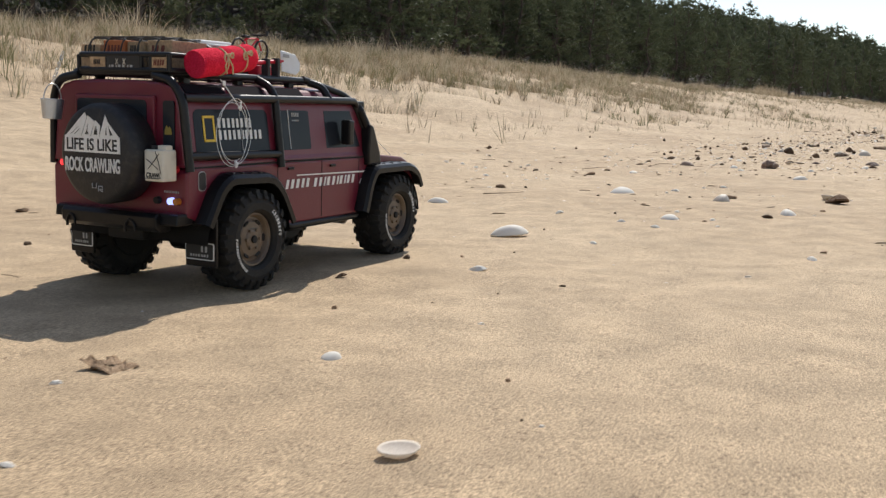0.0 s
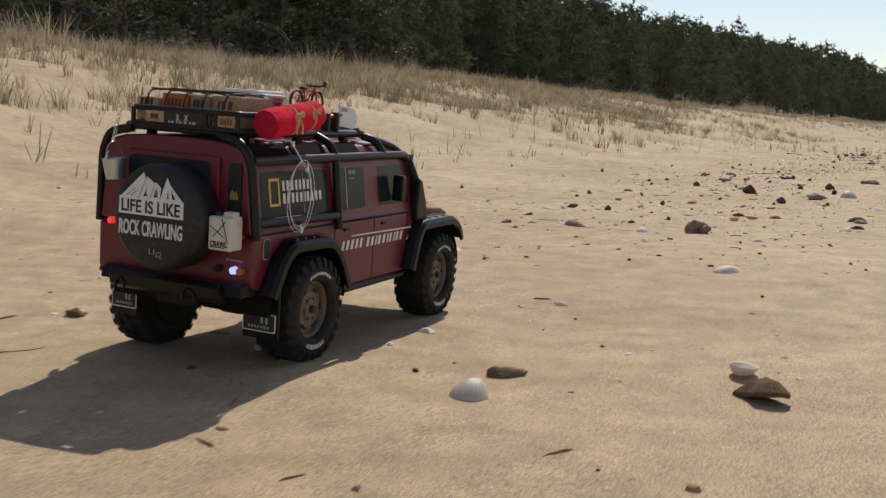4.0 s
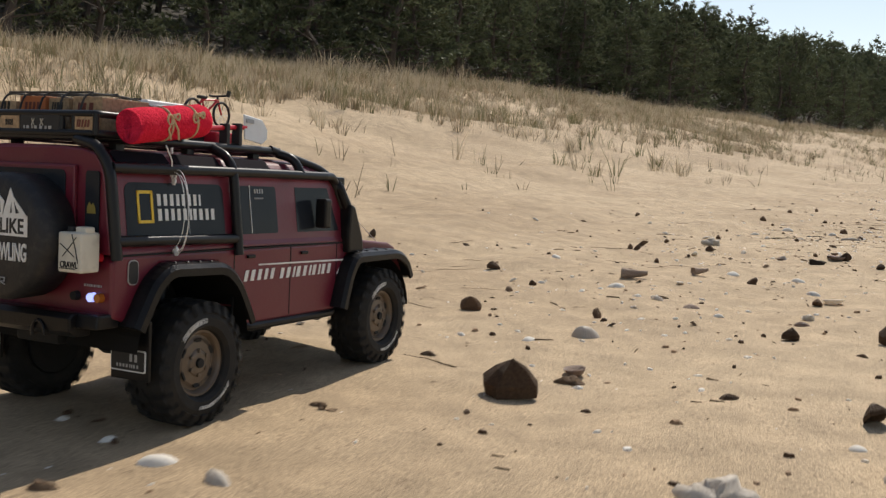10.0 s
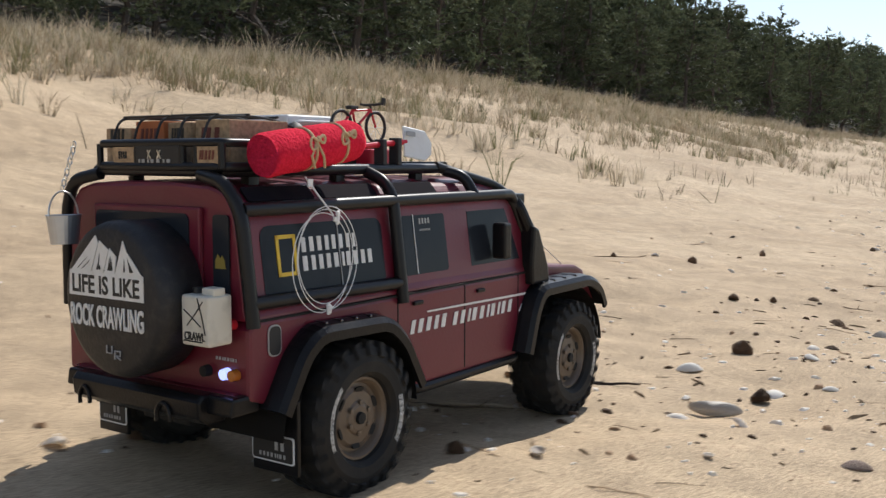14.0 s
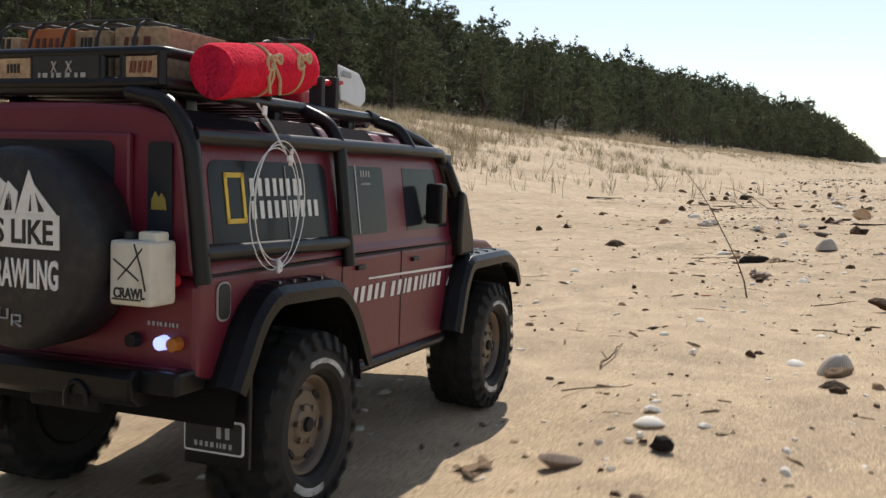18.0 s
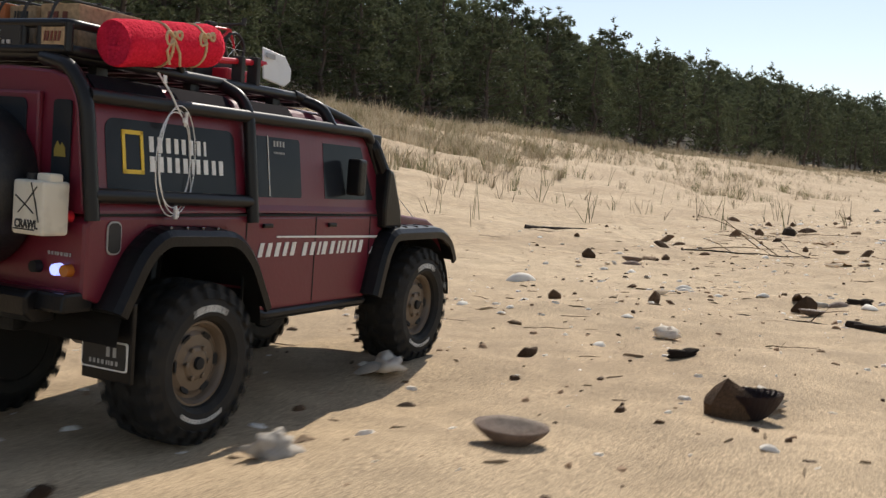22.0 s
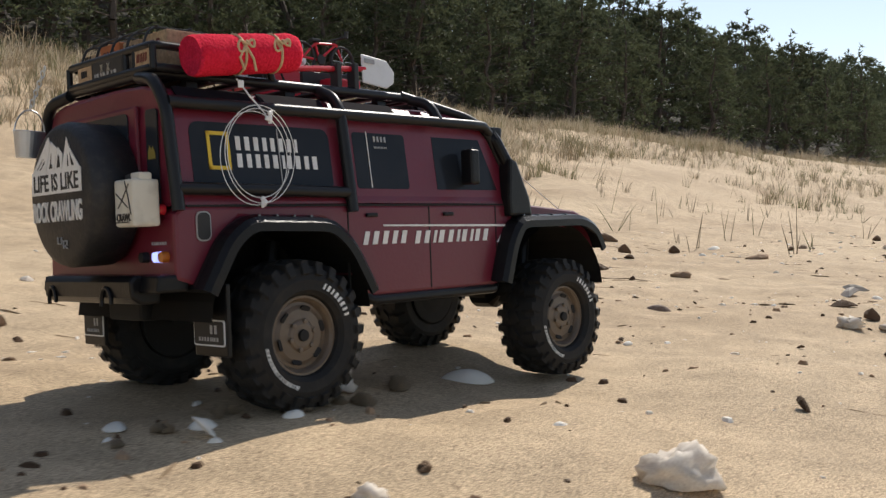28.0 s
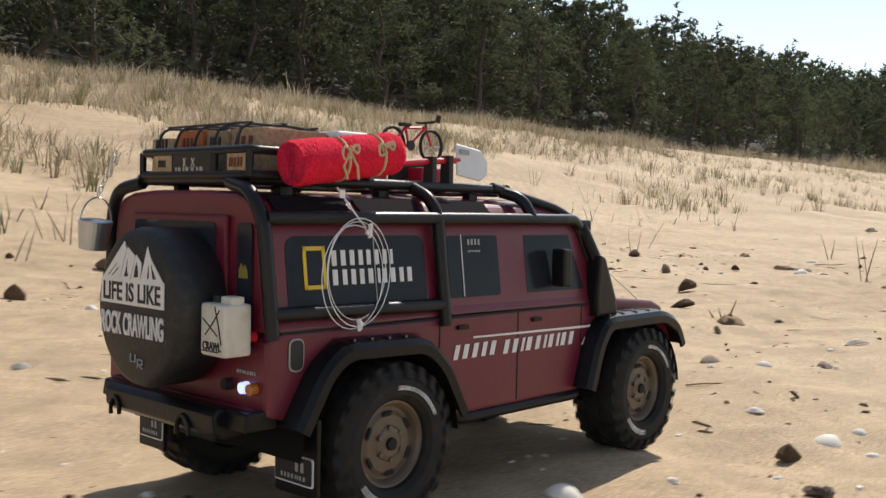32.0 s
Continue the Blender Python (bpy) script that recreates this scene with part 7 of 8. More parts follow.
lay("open_valve", 1.608, 4.451, 0.044, 156)
lay("pebble", 4.759, 11.097, 0.016, 332)
lay("clam_shell", -0.139, 2.051, 0.037, 68)
lay("shell_chip", 0.491, 2.047, 0.019, 53)
lay("mussel_shell", 1.686, 4.462, 0.041, 4)
lay("twig", 8.583, 17.160, 0.097, 29)
lay("clam_shell", 5.975, 13.419, 0.037, 356)
lay("dark_shell", 5.473, 12.544, 0.030, 85)
lay("dark_shell", 1.547, 3.691, 0.020, 96)
lay("shell_chip", 1.658, 3.696, 0.011, 71)
lay("pebble", 4.613, 10.177, 0.034, 216)
lay("twig", 3.043, 8.097, 0.038, 10)
lay("shell_chip", 2.171, 6.724, 0.018, 295)
lay("pebble", 0.580, 2.095, 0.009, 75)
lay("pebble", 5.632, 12.843, 0.023, 316)
lay("dark_shell", 5.881, 13.443, 0.023, 167)
lay("shell_chip", 1.127, 3.721, 0.031, 291)
lay("dark_shell", -0.046, 1.335, 0.018, 289)
lay("clam_shell", 2.599, 6.824, 0.031, 328)
lay("flat_shell", 1.596, 4.535, 0.047, 180)
lay("twig", 2.197, 5.444, 0.082, 10)
lay("clam_shell", 1.361, 4.536, 0.031, 202)
lay("shell_chip", 0.516, 1.356, 0.024, 69)
lay("pebble", 1.719, 5.431, 0.021, 181)
lay("clam_shell", 3.553, 9.030, 0.029, 334)
lay("clam_shell", 4.614, 10.272, 0.029, 239)
lay("dark_shell", 3.375, 9.026, 0.039, 49)
lay("shell_chip", -0.284, 2.203, 0.030, 50)
lay("pebble", -0.600, 1.418, 0.017, 286)
lay("dark_shell", 8.188, 16.684, 0.017, 345)
lay("clam_shell", 3.826, 9.464, 0.021, 187)
lay("twig", 2.694, 8.158, 0.041, 4)
lay("clam_shell", 8.667, 17.321, 0.025, 184)
lay("mussel_shell", 8.756, 17.339, 0.041, 269)
lay("clam_shell", 1.775, 5.507, 0.033, 23)
lay("twig", 1.483, 3.842, 0.050, -16)
lay("clam_shell", -0.190, 2.236, 0.034, 178)
lay("mussel_shell", 8.593, 17.338, 0.047, 237)
lay("shell_chip", 0.208, 3.159, 0.017, 280)
lay("clam_shell", 5.561, 13.008, 0.024, 229)
lay("twig", 7.765, 16.115, 0.069, 25)
lay("cockle_shell", 2.388, 5.599, 0.073, 196)
lay("dark_shell", 3.590, 9.169, 0.034, 83)
lay("twig", 2.856, 8.289, 0.128, -7)
lay("shell_chip", 0.145, 3.224, 0.027, 358)
lay("dark_shell", 1.631, 4.720, 0.014, 4)
lay("dark_shell", 1.499, 4.738, 0.021, 249)
lay("clam_shell", 2.624, 7.060, 0.036, 317)
lay("dark_shell", 4.386, 10.469, 0.011, 83)
lay("twig", 1.134, 3.977, 0.036, -25)
lay("dark_shell", 0.953, 2.359, 0.072, 119)
lay("clam_shell", 2.480, 7.062, 0.033, 154)
lay("dark_shell", 4.839, 11.430, 0.020, 339)
lay("pebble", 1.853, 5.713, 0.018, 340)
lay("pebble", 0.707, 2.429, 0.040, 16)
lay("pebble", 1.802, 4.845, 0.024, 338)
lay("shell_chip", 2.184, 4.860, 0.038, 120)
lay("clam_shell", 5.932, 13.793, 0.029, 262)
lay("dark_shell", 2.403, 5.782, 0.051, 244)
lay("clam_shell", 1.417, 4.869, 0.029, 226)
lay("clam_shell", 7.840, 16.344, 0.029, 290)
lay("clam_shell", 4.332, 10.619, 0.032, 55)
lay("dark_shell", -0.270, 2.516, 0.037, 221)
lay("twig", 2.316, 7.183, 0.040, -17)
lay("clam_shell", 2.081, 7.153, 0.030, 301)
lay("dark_shell", 8.639, 17.667, 0.027, 89)
lay("dark_shell", 8.108, 17.034, 0.031, 80)
lay("dark_shell", 2.595, 7.270, 0.025, 234)
lay("dark_shell", 1.187, 4.198, 0.026, 17)
lay("dark_shell", 4.344, 10.719, 0.028, 88)
lay("twig", 6.947, 15.485, 0.116, -3)
lay("twig", 8.798, 17.758, 0.053, 22)
lay("pebble", 2.102, 5.937, 0.037, 213)
lay("pebble", -0.794, 1.856, 0.028, 252)
lay("clam_shell", 7.204, 15.627, 0.046, 44)
lay("dark_shell", 2.424, 7.389, 0.021, 87)
lay("shell_chip", 0.237, 1.970, 0.027, 218)
lay("mussel_shell", 5.667, 13.526, 0.058, 263)
lay("pebble", 1.336, 5.193, 0.031, 107)
lay("dark_shell", 8.789, 17.930, 0.027, 124)
lay("pebble", 1.617, 6.098, 0.021, 289)
lay("clam_shell", 7.286, 15.777, 0.047, 345)
lay("dark_shell", 2.302, 7.501, 0.031, 30)
lay("flat_shell", 4.860, 11.890, 0.071, 26)
lay("twig", 4.362, 10.158, 0.073, 15)
lay("pebble", 6.046, 14.312, 0.037, 274)
lay("dark_shell", 8.063, 16.879, 0.027, 25)
lay("clam_shell", -0.008, 2.211, 0.051, 346)
lay("dark_shell", 2.328, 7.666, 0.034, 345)
lay("dark_shell", 1.485, 5.472, 0.030, 98)
lay("clam_shell", 1.642, 6.353, 0.032, 211)
lay("pebble", 0.168, 4.709, 0.023, 74)
lay("dark_shell", 1.102, 4.778, 0.048, 326)
lay("dark_shell", -0.521, 3.182, 0.041, 182)
lay("mussel_shell", 1.009, 4.078, 0.080, 298)
lay("pebble", 8.353, 17.771, 0.050, 65)
lay("twig", 0.154, 2.483, 0.107, 21)
lay("pebble", 0.837, 4.182, 0.035, 44)
lay("dark_shell", 1.997, 6.590, 0.028, 77)
lay("clam_shell", 2.815, 6.643, 0.043, 259)
lay("twig", 2.451, 8.058, 0.089, -1)
lay("pebble", 7.221, 16.435, 0.036, 31)
lay("pebble", 0.161, 2.719, 0.038, 286)
lay("pebble", 0.917, 4.402, 0.027, 7)
lay("twig", 3.029, 9.677, 0.148, 36)
lay("twig", 1.855, 6.958, 0.066, 19)
lay("dark_shell", 6.993, 16.733, 0.046, 133)
lay("clam_shell", 9.088, 19.293, 0.065, 69)
lay("pebble", 0.513, 3.413, 0.034, 312)
lay("twig", 3.277, 10.344, 0.100, 27)
lay("twig", 9.282, 19.747, 0.128, 19)
lay("pebble", 1.482, 5.735, 0.037, 191)
lay("twig", 8.743, 20.041, 0.159, 12)
lay("driftwood", 5.905, 15.875, 0.299, 23)
lay("pebble", 3.070, 6.935, 0.096, 188)
lay("twig", 5.836, 15.600, 0.254, -29)
sprig(7.51, 18.35, 0.103)
sprig(7.58, 18.05, 0.128)
sprig(8.02, 18.27, 0.121)
sprig(8.27, 24.33, 0.167)
sprig(9.79, 27.41, 0.214)
sprig(7.16, 20.45, 0.246)
sprig(8.56, 19.97, 0.093)
sprig(6.10, 16.46, 0.173)
sprig(6.74, 18.74, 0.130)
sprig(7.44, 19.80, 0.236)
sprig(7.76, 18.95, 0.132)
sprig(5.76, 18.94, 0.176)
sprig(5.34, 17.32, 0.151)
sprig(5.34, 16.50, 0.154)
sprig(5.55, 15.90, 0.175)
sprig(6.94, 17.87, 0.141)
sprig(6.94, 22.59, 0.296)
sprig(5.38, 18.38, 0.147)
sprig(6.84, 16.73, 0.158)
sprig(7.04, 17.76, 0.151)
sprig(7.08, 16.50, 0.161)
sprig(7.53, 17.76, 0.113)
sprig(7.89, 17.88, 0.161)
sprig(7.28, 19.07, 0.121)
sprig(5.96, 18.33, 0.191)
sprig(6.21, 17.58, 0.164)
sprig(6.35, 19.22, 0.110)
sprig(6.64, 17.36, 0.116)
sprig(7.00, 18.06, 0.088)
sprig(7.26, 18.75, 0.182)
sprig(7.76, 19.31, 0.198)
sprig(7.92, 19.49, 0.184)
sprig(9.38, 20.19, 0.155)
sprig(9.24, 19.11, 0.134)
sprig(8.65, 22.18, 0.125)
sprig(8.62, 20.22, 0.161)
sprig(9.33, 22.92, 0.118)
sprig(8.68, 17.87, 0.063)
sprig(3.59, 12.46, 0.157)
sprig(3.57, 14.91, 0.113)
sprig(-0.07, 5.26, 0.180)
sprig(-1.07, 7.44, 0.202)
sprig(0.71, 8.38, 0.154)
sprig(0.39, 6.25, 0.172)
sprig(-1.43, 4.82, 0.138)
sprig(4.97, 15.95, 0.120)
sprig(5.13, 16.27, 0.143)
sprig(5.30, 16.87, 0.159)
sprig(5.39, 16.07, 0.123)
sprig(5.54, 15.55, 0.181)
sprig(6.15, 16.92, 0.144)
sprig(6.85, 19.03, 0.145)
lay("clam_shell", 0.112, 1.600, 0.066, 20).location.z += 0.006
lay("branch", 6.042, 12.997, 0.22, -40)
lay("driftwood", 6.150, 12.885, 0.13, -52)
lay("stub", 2.247, 6.881, 0.055, -9)
lay("clam_shell", 2.204, 6.770, 0.039, 21)
lay("dark_shell", 2.493, 6.901, 0.032, 31)
lay("open_valve", 2.336, 6.831, 0.023, 71)
lay("white_wedge", 3.102, 8.371, 0.056, -22)
lay("clam_shell", 3.062, 8.351, 0.026, 3)
lay("clam_shell", 3.240, 8.480, 0.019, 3)
lay("mussel_shell", 3.626, 8.897, 0.037, -27)
lay("twig", 3.410, 8.606, 0.062, -9)
lay("clam_shell", 3.322, 8.414, 0.022, 3)
lay("cockle_shell", 5.387, 11.728, 0.058, 6)
lay("buried_ring", 5.468, 11.535, 0.106, -2)
lay("weed_ribbon", 5.093, 11.578, 0.097, 28)
lay("open_valve", 5.562, 11.731, 0.033, -2)
lay("mussel_shell", 6.184, 13.180, 0.043, 10)
lay("mussel_shell", 6.109, 13.128, 0.035, 40)
lay("dark_bowl", 6.103, 13.068, 0.041, 0)
lay("dark_log", 6.231, 13.214, 0.040, -5)
lay("white_wedge", 6.154, 13.185, 0.033, 0)
lay("dark_shell", 5.641, 12.579, 0.026, 20)
lay("dark_bowl", 5.963, 14.010, 0.054, 0)
lay("straw", 6.032, 13.404, 0.048, 0)
lay("dark_bowl", 4.911, 11.042, 0.036, -6)
lay("dark_chunk", 5.796, 12.329, 0.056, 0)
lay("weed_curl", 4.963, 11.150, 0.018, 30)
lay("dark_shell", 5.160, 11.180, 0.026, -4)
lay("dark_chunk", 5.125, 10.908, 0.018, 0)
lay("clam_shell", 5.065, 11.617, 0.040, 0)
lay("weed_ribbon", 5.091, 11.321, 0.050, -40)


def butterfly_clam(x, y, size, turn):
    """Two valves still held by the hinge, one lying, one upright."""
    rng = random.Random(7)
    thing = tagged(new("butterfly_clam"), "open tan clam with both valves still joined", "shell", "shells on the beach")
    for m in (pose(0, 0, -0.01, 2, 13, 0), pose(0.12, 0.36, 0.26, 74, 16, 8) @ Matrix.Scale(0.95, 4)):
        v, f = valve(rng, 0.22, 0, 0.75, True)
        ob = mesh_object("valve", [tuple(m @ Vector(p)) for p in v], f, SHELL_CREAM, thing)
        ob.data.shade_smooth()
    thing.matrix_basis = pose(x, y, at_xy(x, y) - 0.002, 0, 0, turn) @ Matrix.Scale(size, 4)


butterfly_clam(6.378, 13.370, 0.080, -14)
lay("open_valve", 6.538, 14.221, 0.053, 5)
lay("dark_bowl", 6.735, 14.726, 0.053, -12)
lay("flat_shell", 6.249, 14.496, 0.039, 0)
lay("dark_shell", 6.271, 15.225, 0.056, 0)
lay("flat_shell", 6.268, 14.980, 0.047, 4)
lay("dark_shell", 6.159, 14.704, 0.055, -10)
lay("dark_chunk", 6.720, 16.007, 0.055, 0)
lay("dark_chunk", 6.846, 16.093, 0.053, 0)
lay("black_stone", 6.985, 16.106, 0.069, 0)
lay("mussel_shell", 6.602, 14.641, 0.036, 0)
lay("dark_shell", 6.724, 15.386, 0.043, 0)
lay("weed_curl", 6.871, 15.557, 0.056, 20)
lay("weed_curl", 6.859, 15.263, 0.081, 10)
lay("dark_shell", 6.774, 14.614, 0.046, 0)
lay("flat_shell", 6.678, 14.369, 0.024, 0)
lay("shell_chip", 6.291, 13.920, 0.019, 0)
lay("pebble", 6.345, 13.797, 0.009, 0)
lay("oyster_lump", 6.506, 13.637, 0.051, 30)
lay("twig", 6.711, 14.933, 0.071, -8)
lay("twig", 6.180, 14.085, 0.070, 3)
lay("flat_shell", 7.239, 16.645, 0.107, 0)
lay("dark_chunk", 7.307, 17.572, 0.053, 0)
lay("dark_chunk", 7.472, 17.635, 0.046, 0)
lay("dark_shell", 7.225, 18.096, 0.092, 0)


def dead_branch(label, stems):
    thing = tagged(new("dead_branch"), label, "branch")
    x, y, _ = stems[0][1][0]
    thing.matrix_basis = pose(x, y, 0)
    for i, (r, pts) in enumerate(stems):
        n = len(pts) - 1
        pts = [Vector((a - x, b - y, at_xy(a, b) + c)) for a, b, c in pts]
        part("stem" if i == 0 else "twig", taper(pts, r), TWIG if i else DRIFT, thing)


def taper(pts, r, n=6):
    bm, rings, rng = bmesh.new(), [], random.Random(len(pts))
    fine = [a.lerp(b, k / 3) + Vector((rng.uniform(-1, 1), rng.uniform(-1, 1), rng.uniform(-1, 1))) * 0.0012 for a, b in zip(pts, pts[1:]) for k in range(3)] + [pts[-1]]
    for i, p in enumerate(fine):
        d = (fine[min(i + 1, len(fine) - 1)] - fine[max(i - 1, 0)]).normalized()
        u = d.cross(Vector((0.3, 0.2, 1))).normalized()
        w, q = d.cross(u), r * (1.05 - 0.6 * i / len(fine)) * rng.uniform(0.85, 1.15)
        rings.append([bm.verts.new(p + (u * math.cos(6.283 * k / n) + w * math.sin(6.283 * k / n)) * q) for k in range(n)])
    for a, b in zip(rings, rings[1:]):
        for k in range(n):
            bm.faces.new((a[k], a[(k + 1) % n], b[(k + 1) % n], b[k]))
    bm.faces.new(rings[0][::-1])
    bm.faces.new(rings[-1])
    return bm


dead_branch("spray of dark dead twigs lying on the sand", [
    (0.0027, [(6.209, 14.586, 0.004), (6.285, 14.577, 0.004), (6.358, 14.582, 0.004), (6.428, 14.572, 0.004), (6.484, 14.548, 0.004), (6.541, 14.540, 0.004), (6.570, 14.519, 0.004)]),
    (0.0021, [(6.311, 14.814, 0.004), (6.370, 14.808, 0.004), (6.439, 14.825, 0.004), (6.583, 14.939, 0.004)]),
    (0.0018, [(6.484, 14.548, 0.004), (6.467, 14.596, 0.025), (6.421, 14.602, 0.055), (6.368, 14.617, 0.081), (6.306, 14.630, 0.103), (6.259, 14.644, 0.116)]),
    (0.0016, [(6.563, 14.523, 0.004), (6.546, 14.617, 0.023), (6.515, 14.625, 0.048), (6.493, 14.643, 0.066)]),
    (0.0018, [(6.490, 14.769, 0.010), (6.402, 14.640, 0.061), (6.340, 14.675, 0.110)]),
    (0.0018, [(6.358, 14.582, 0.004), (6.325, 14.617, 0.024), (6.286, 14.643, 0.042)]),
    (0.0011, [(6.474, 14.579, 0.004), (6.450, 14.604, 0.023), (6.476, 14.608, 0.026), (6.528, 14.625, 0.030)]),
])

lay("oyster_lump", 7.404, 14.872, 0.048, 22)
lay("straw_long", 5.142, 10.958, 0.101, -35)
lay("driftwood", 4.998, 11.340, 0.044, -5)
lay("dry_weed", 5.076, 11.320, 0.065, -25)
lay("shell_cluster", 4.914, 11.057, 0.035, -5)
lay("twig", 4.979, 11.487, 0.090, 5)
lay("black_weed", 8.154, 16.189, 0.051, 10)
lay("clam_shell", 7.848, 15.897, 0.027, 11)
lay("oyster_lump", 7.116, 15.026, 0.046, 12)
lay("clam_shell", 7.216, 15.152, 0.052, 12)
lay("mussel_shell", 7.402, 15.856, 0.044, 12)
lay("brown_clam", 5.985, 13.238, 0.011, 8)
lay("clam_shell", 6.005, 13.265, 0.020, 28)
lay("clam_shell", 5.962, 13.355, 0.027, 8)
lay("clam_shell", 6.077, 13.242, 0.024, 8)
lay("open_valve", 5.896, 13.218, 0.030, 8)
lay("shell_cluster", 1.310, 3.952, 0.070, 11)
lay("mussel_shell", 1.913, 4.397, 0.064, 1)
lay("clam_shell", 1.407, 3.771, 0.029, 1)
lay("open_valve", -0.023, 0.551, 0.027, 30)
lay("dark_chunk", 1.948, 5.152, 0.047, 13)
lay("buff_flake", 1.917, 5.151, 0.022, 33)
lay("dark_bowl", 2.110, 5.984, 0.041, 83)
lay("flat_shell", 2.198, 5.446, 0.085, 3)
lay("oyster_lump", 2.207, 5.501, 0.052, 3)
lay("dark_chunk", 2.100, 5.097, 0.019, 3)
lay("mussel_shell", 2.079, 5.072, 0.030, 13)
lay("dark_chunk", 2.042, 5.820, 0.078, 23)
lay("dark_chunk", 2.575, 6.267, 0.057, 3)
lay("dark_chunk", 1.948, 6.367, 0.045, 3)
lay("dark_chunk", 1.892, 5.079, 0.015, 3)
lay("buff_flake", 1.741, 4.965, 0.035, 3)
lay("dark_chunk", 1.759, 5.307, 0.017, 3)
lay("dark_bowl", 4.280, 9.945, 0.033, -5)
lay("black_stone", 4.353, 9.937, 0.019, 14)
lay("tall_cockle", 4.624, 10.202, 0.042, 24)
lay("weed_curl", 4.219, 9.935, 0.034, 54)
lay("weed_curl", 4.209, 9.922, 0.024, 114)
lay("shell_chip", 4.381, 10.044, 0.020, -5)
lay("shell_chip", 4.411, 10.005, 0.017, 34)
lay("flat_shell", 4.574, 10.110, 0.032, -5)
lay("buff_flake", 4.320, 9.984, 0.013, -5)
lay("weed_curl", 4.422, 9.987, 0.015, -5)
lay("dark_bowl", 5.612, 12.207, 0.055, 7)
lay("black_bowl", 5.814, 12.337, 0.056, 2)
lay("oyster_lump", 5.834, 12.376, 0.039, 2)
lay("oyster_lump", 5.456, 12.146, 0.031, 22)
lay("dark_chunk", 5.638, 12.565, 0.018, 2)
lay("dark_log", 5.808, 12.585, 0.031, 2)
lay("oyster_lump", 5.505, 12.423, 0.037, 92)
lay("flat_shell", 5.529, 12.350, 0.020, 2)
lay("clam_shell", 5.665, 13.476, 0.061, 2)
lay("dark_chunk", 6.111, 13.125, 0.046, 2)
lay("mussel_shell", 5.957, 13.980, 0.048, 2)
lay("pebble", 6.049, 14.257, 0.044, 2)
lay("dark_chunk", 5.877, 14.250, 0.047, 2)
lay("dark_log", 5.027, 11.349, 0.056, -8)
lay("pebble", 5.043, 11.496, 0.031, -3)
lay("weed_curl", 5.103, 11.625, 0.033, 56)
lay("weed_curl", 5.111, 11.573, 0.025, 106)
lay("weed_curl", 5.083, 11.435, 0.031, 6)
lay("weed_curl", 5.099, 11.354, 0.026, 91)
lay("weed_curl", 5.112, 11.286, 0.016, 16)
lay("weed_curl", 5.040, 11.280, 0.028, -3)
lay("tall_cockle", 5.370, 11.690, 0.057, 6)
lay("oyster_lump", 5.457, 12.789, 0.048, -3)
lay("brown_clam", 5.316, 12.834, 0.047, -3)
lay("buff_flake", 5.488, 12.417, 0.034, -3)
lay("buff_flake", 5.241, 11.603, 0.018, -3)
lay("dark_chunk", 5.189, 12.530, 0.019, -3)
lay("dark_bowl", 2.840, 7.563, 0.053, 30)
lay("dark_bowl", 2.854, 7.630, 0.031, 70)
lay("dark_chunk", 2.869, 7.580, 0.039, 10)
lay("dark_chunk", 2.826, 7.577, 0.021, 100)
lay("tall_cockle", 2.680, 7.476, 0.023, 40)
lay("dark_bowl", 2.672, 7.467, 0.025, 30)
lay("dark_chunk", 2.790, 7.584, 0.017, 10)
lay("weed_curl", 2.745, 7.542, 0.014, 10)
lay("dark_chunk", 2.866, 8.122, 0.020, 10)
lay("driftwood", 3.002, 8.446, 0.057, 10)
lay("straw_long", 2.856, 8.293, 0.102, 0)
lay("dark_log", 2.740, 7.365, 0.042, 10)
lay("dark_chunk", 2.949, 9.103, 0.035, 10)
lay("buff_flake", 2.928, 8.326, 0.027, 10)
lay("clam_shell", 2.953, 8.660, 0.050, 10)
lay("clam_shell", 2.787, 8.415, 0.033, 10)
lay("clam_shell", 3.093, 8.563, 0.034, 10)
lay("dark_chunk", 3.181, 8.722, 0.037, 10)
lay("flat_shell", 7.707, 15.983, 0.051, 11)
lay("dark_chunk", 7.711, 15.790, 0.030, 11)
lay("dark_chunk", 7.668, 15.493, 0.010, 11)
lay("buried_ring", 7.121, 14.580, 0.068, 31)
lay("clam_shell", 7.119, 14.653, 0.032, 11)
lay("dark_chunk", 7.001, 14.414, 0.039, 21)
lay("dry_weed", 8.020, 16.098, 0.071, 11)
lay("straw_long", 7.970, 16.058, 0.057, 21)
lay("oyster_lump", 7.670, 15.720, 0.033, 11)
lay("oyster_lump", 7.731, 15.738, 0.029, 11)
lay("oyster_lump", 2.536, 7.768, 0.045, 10)


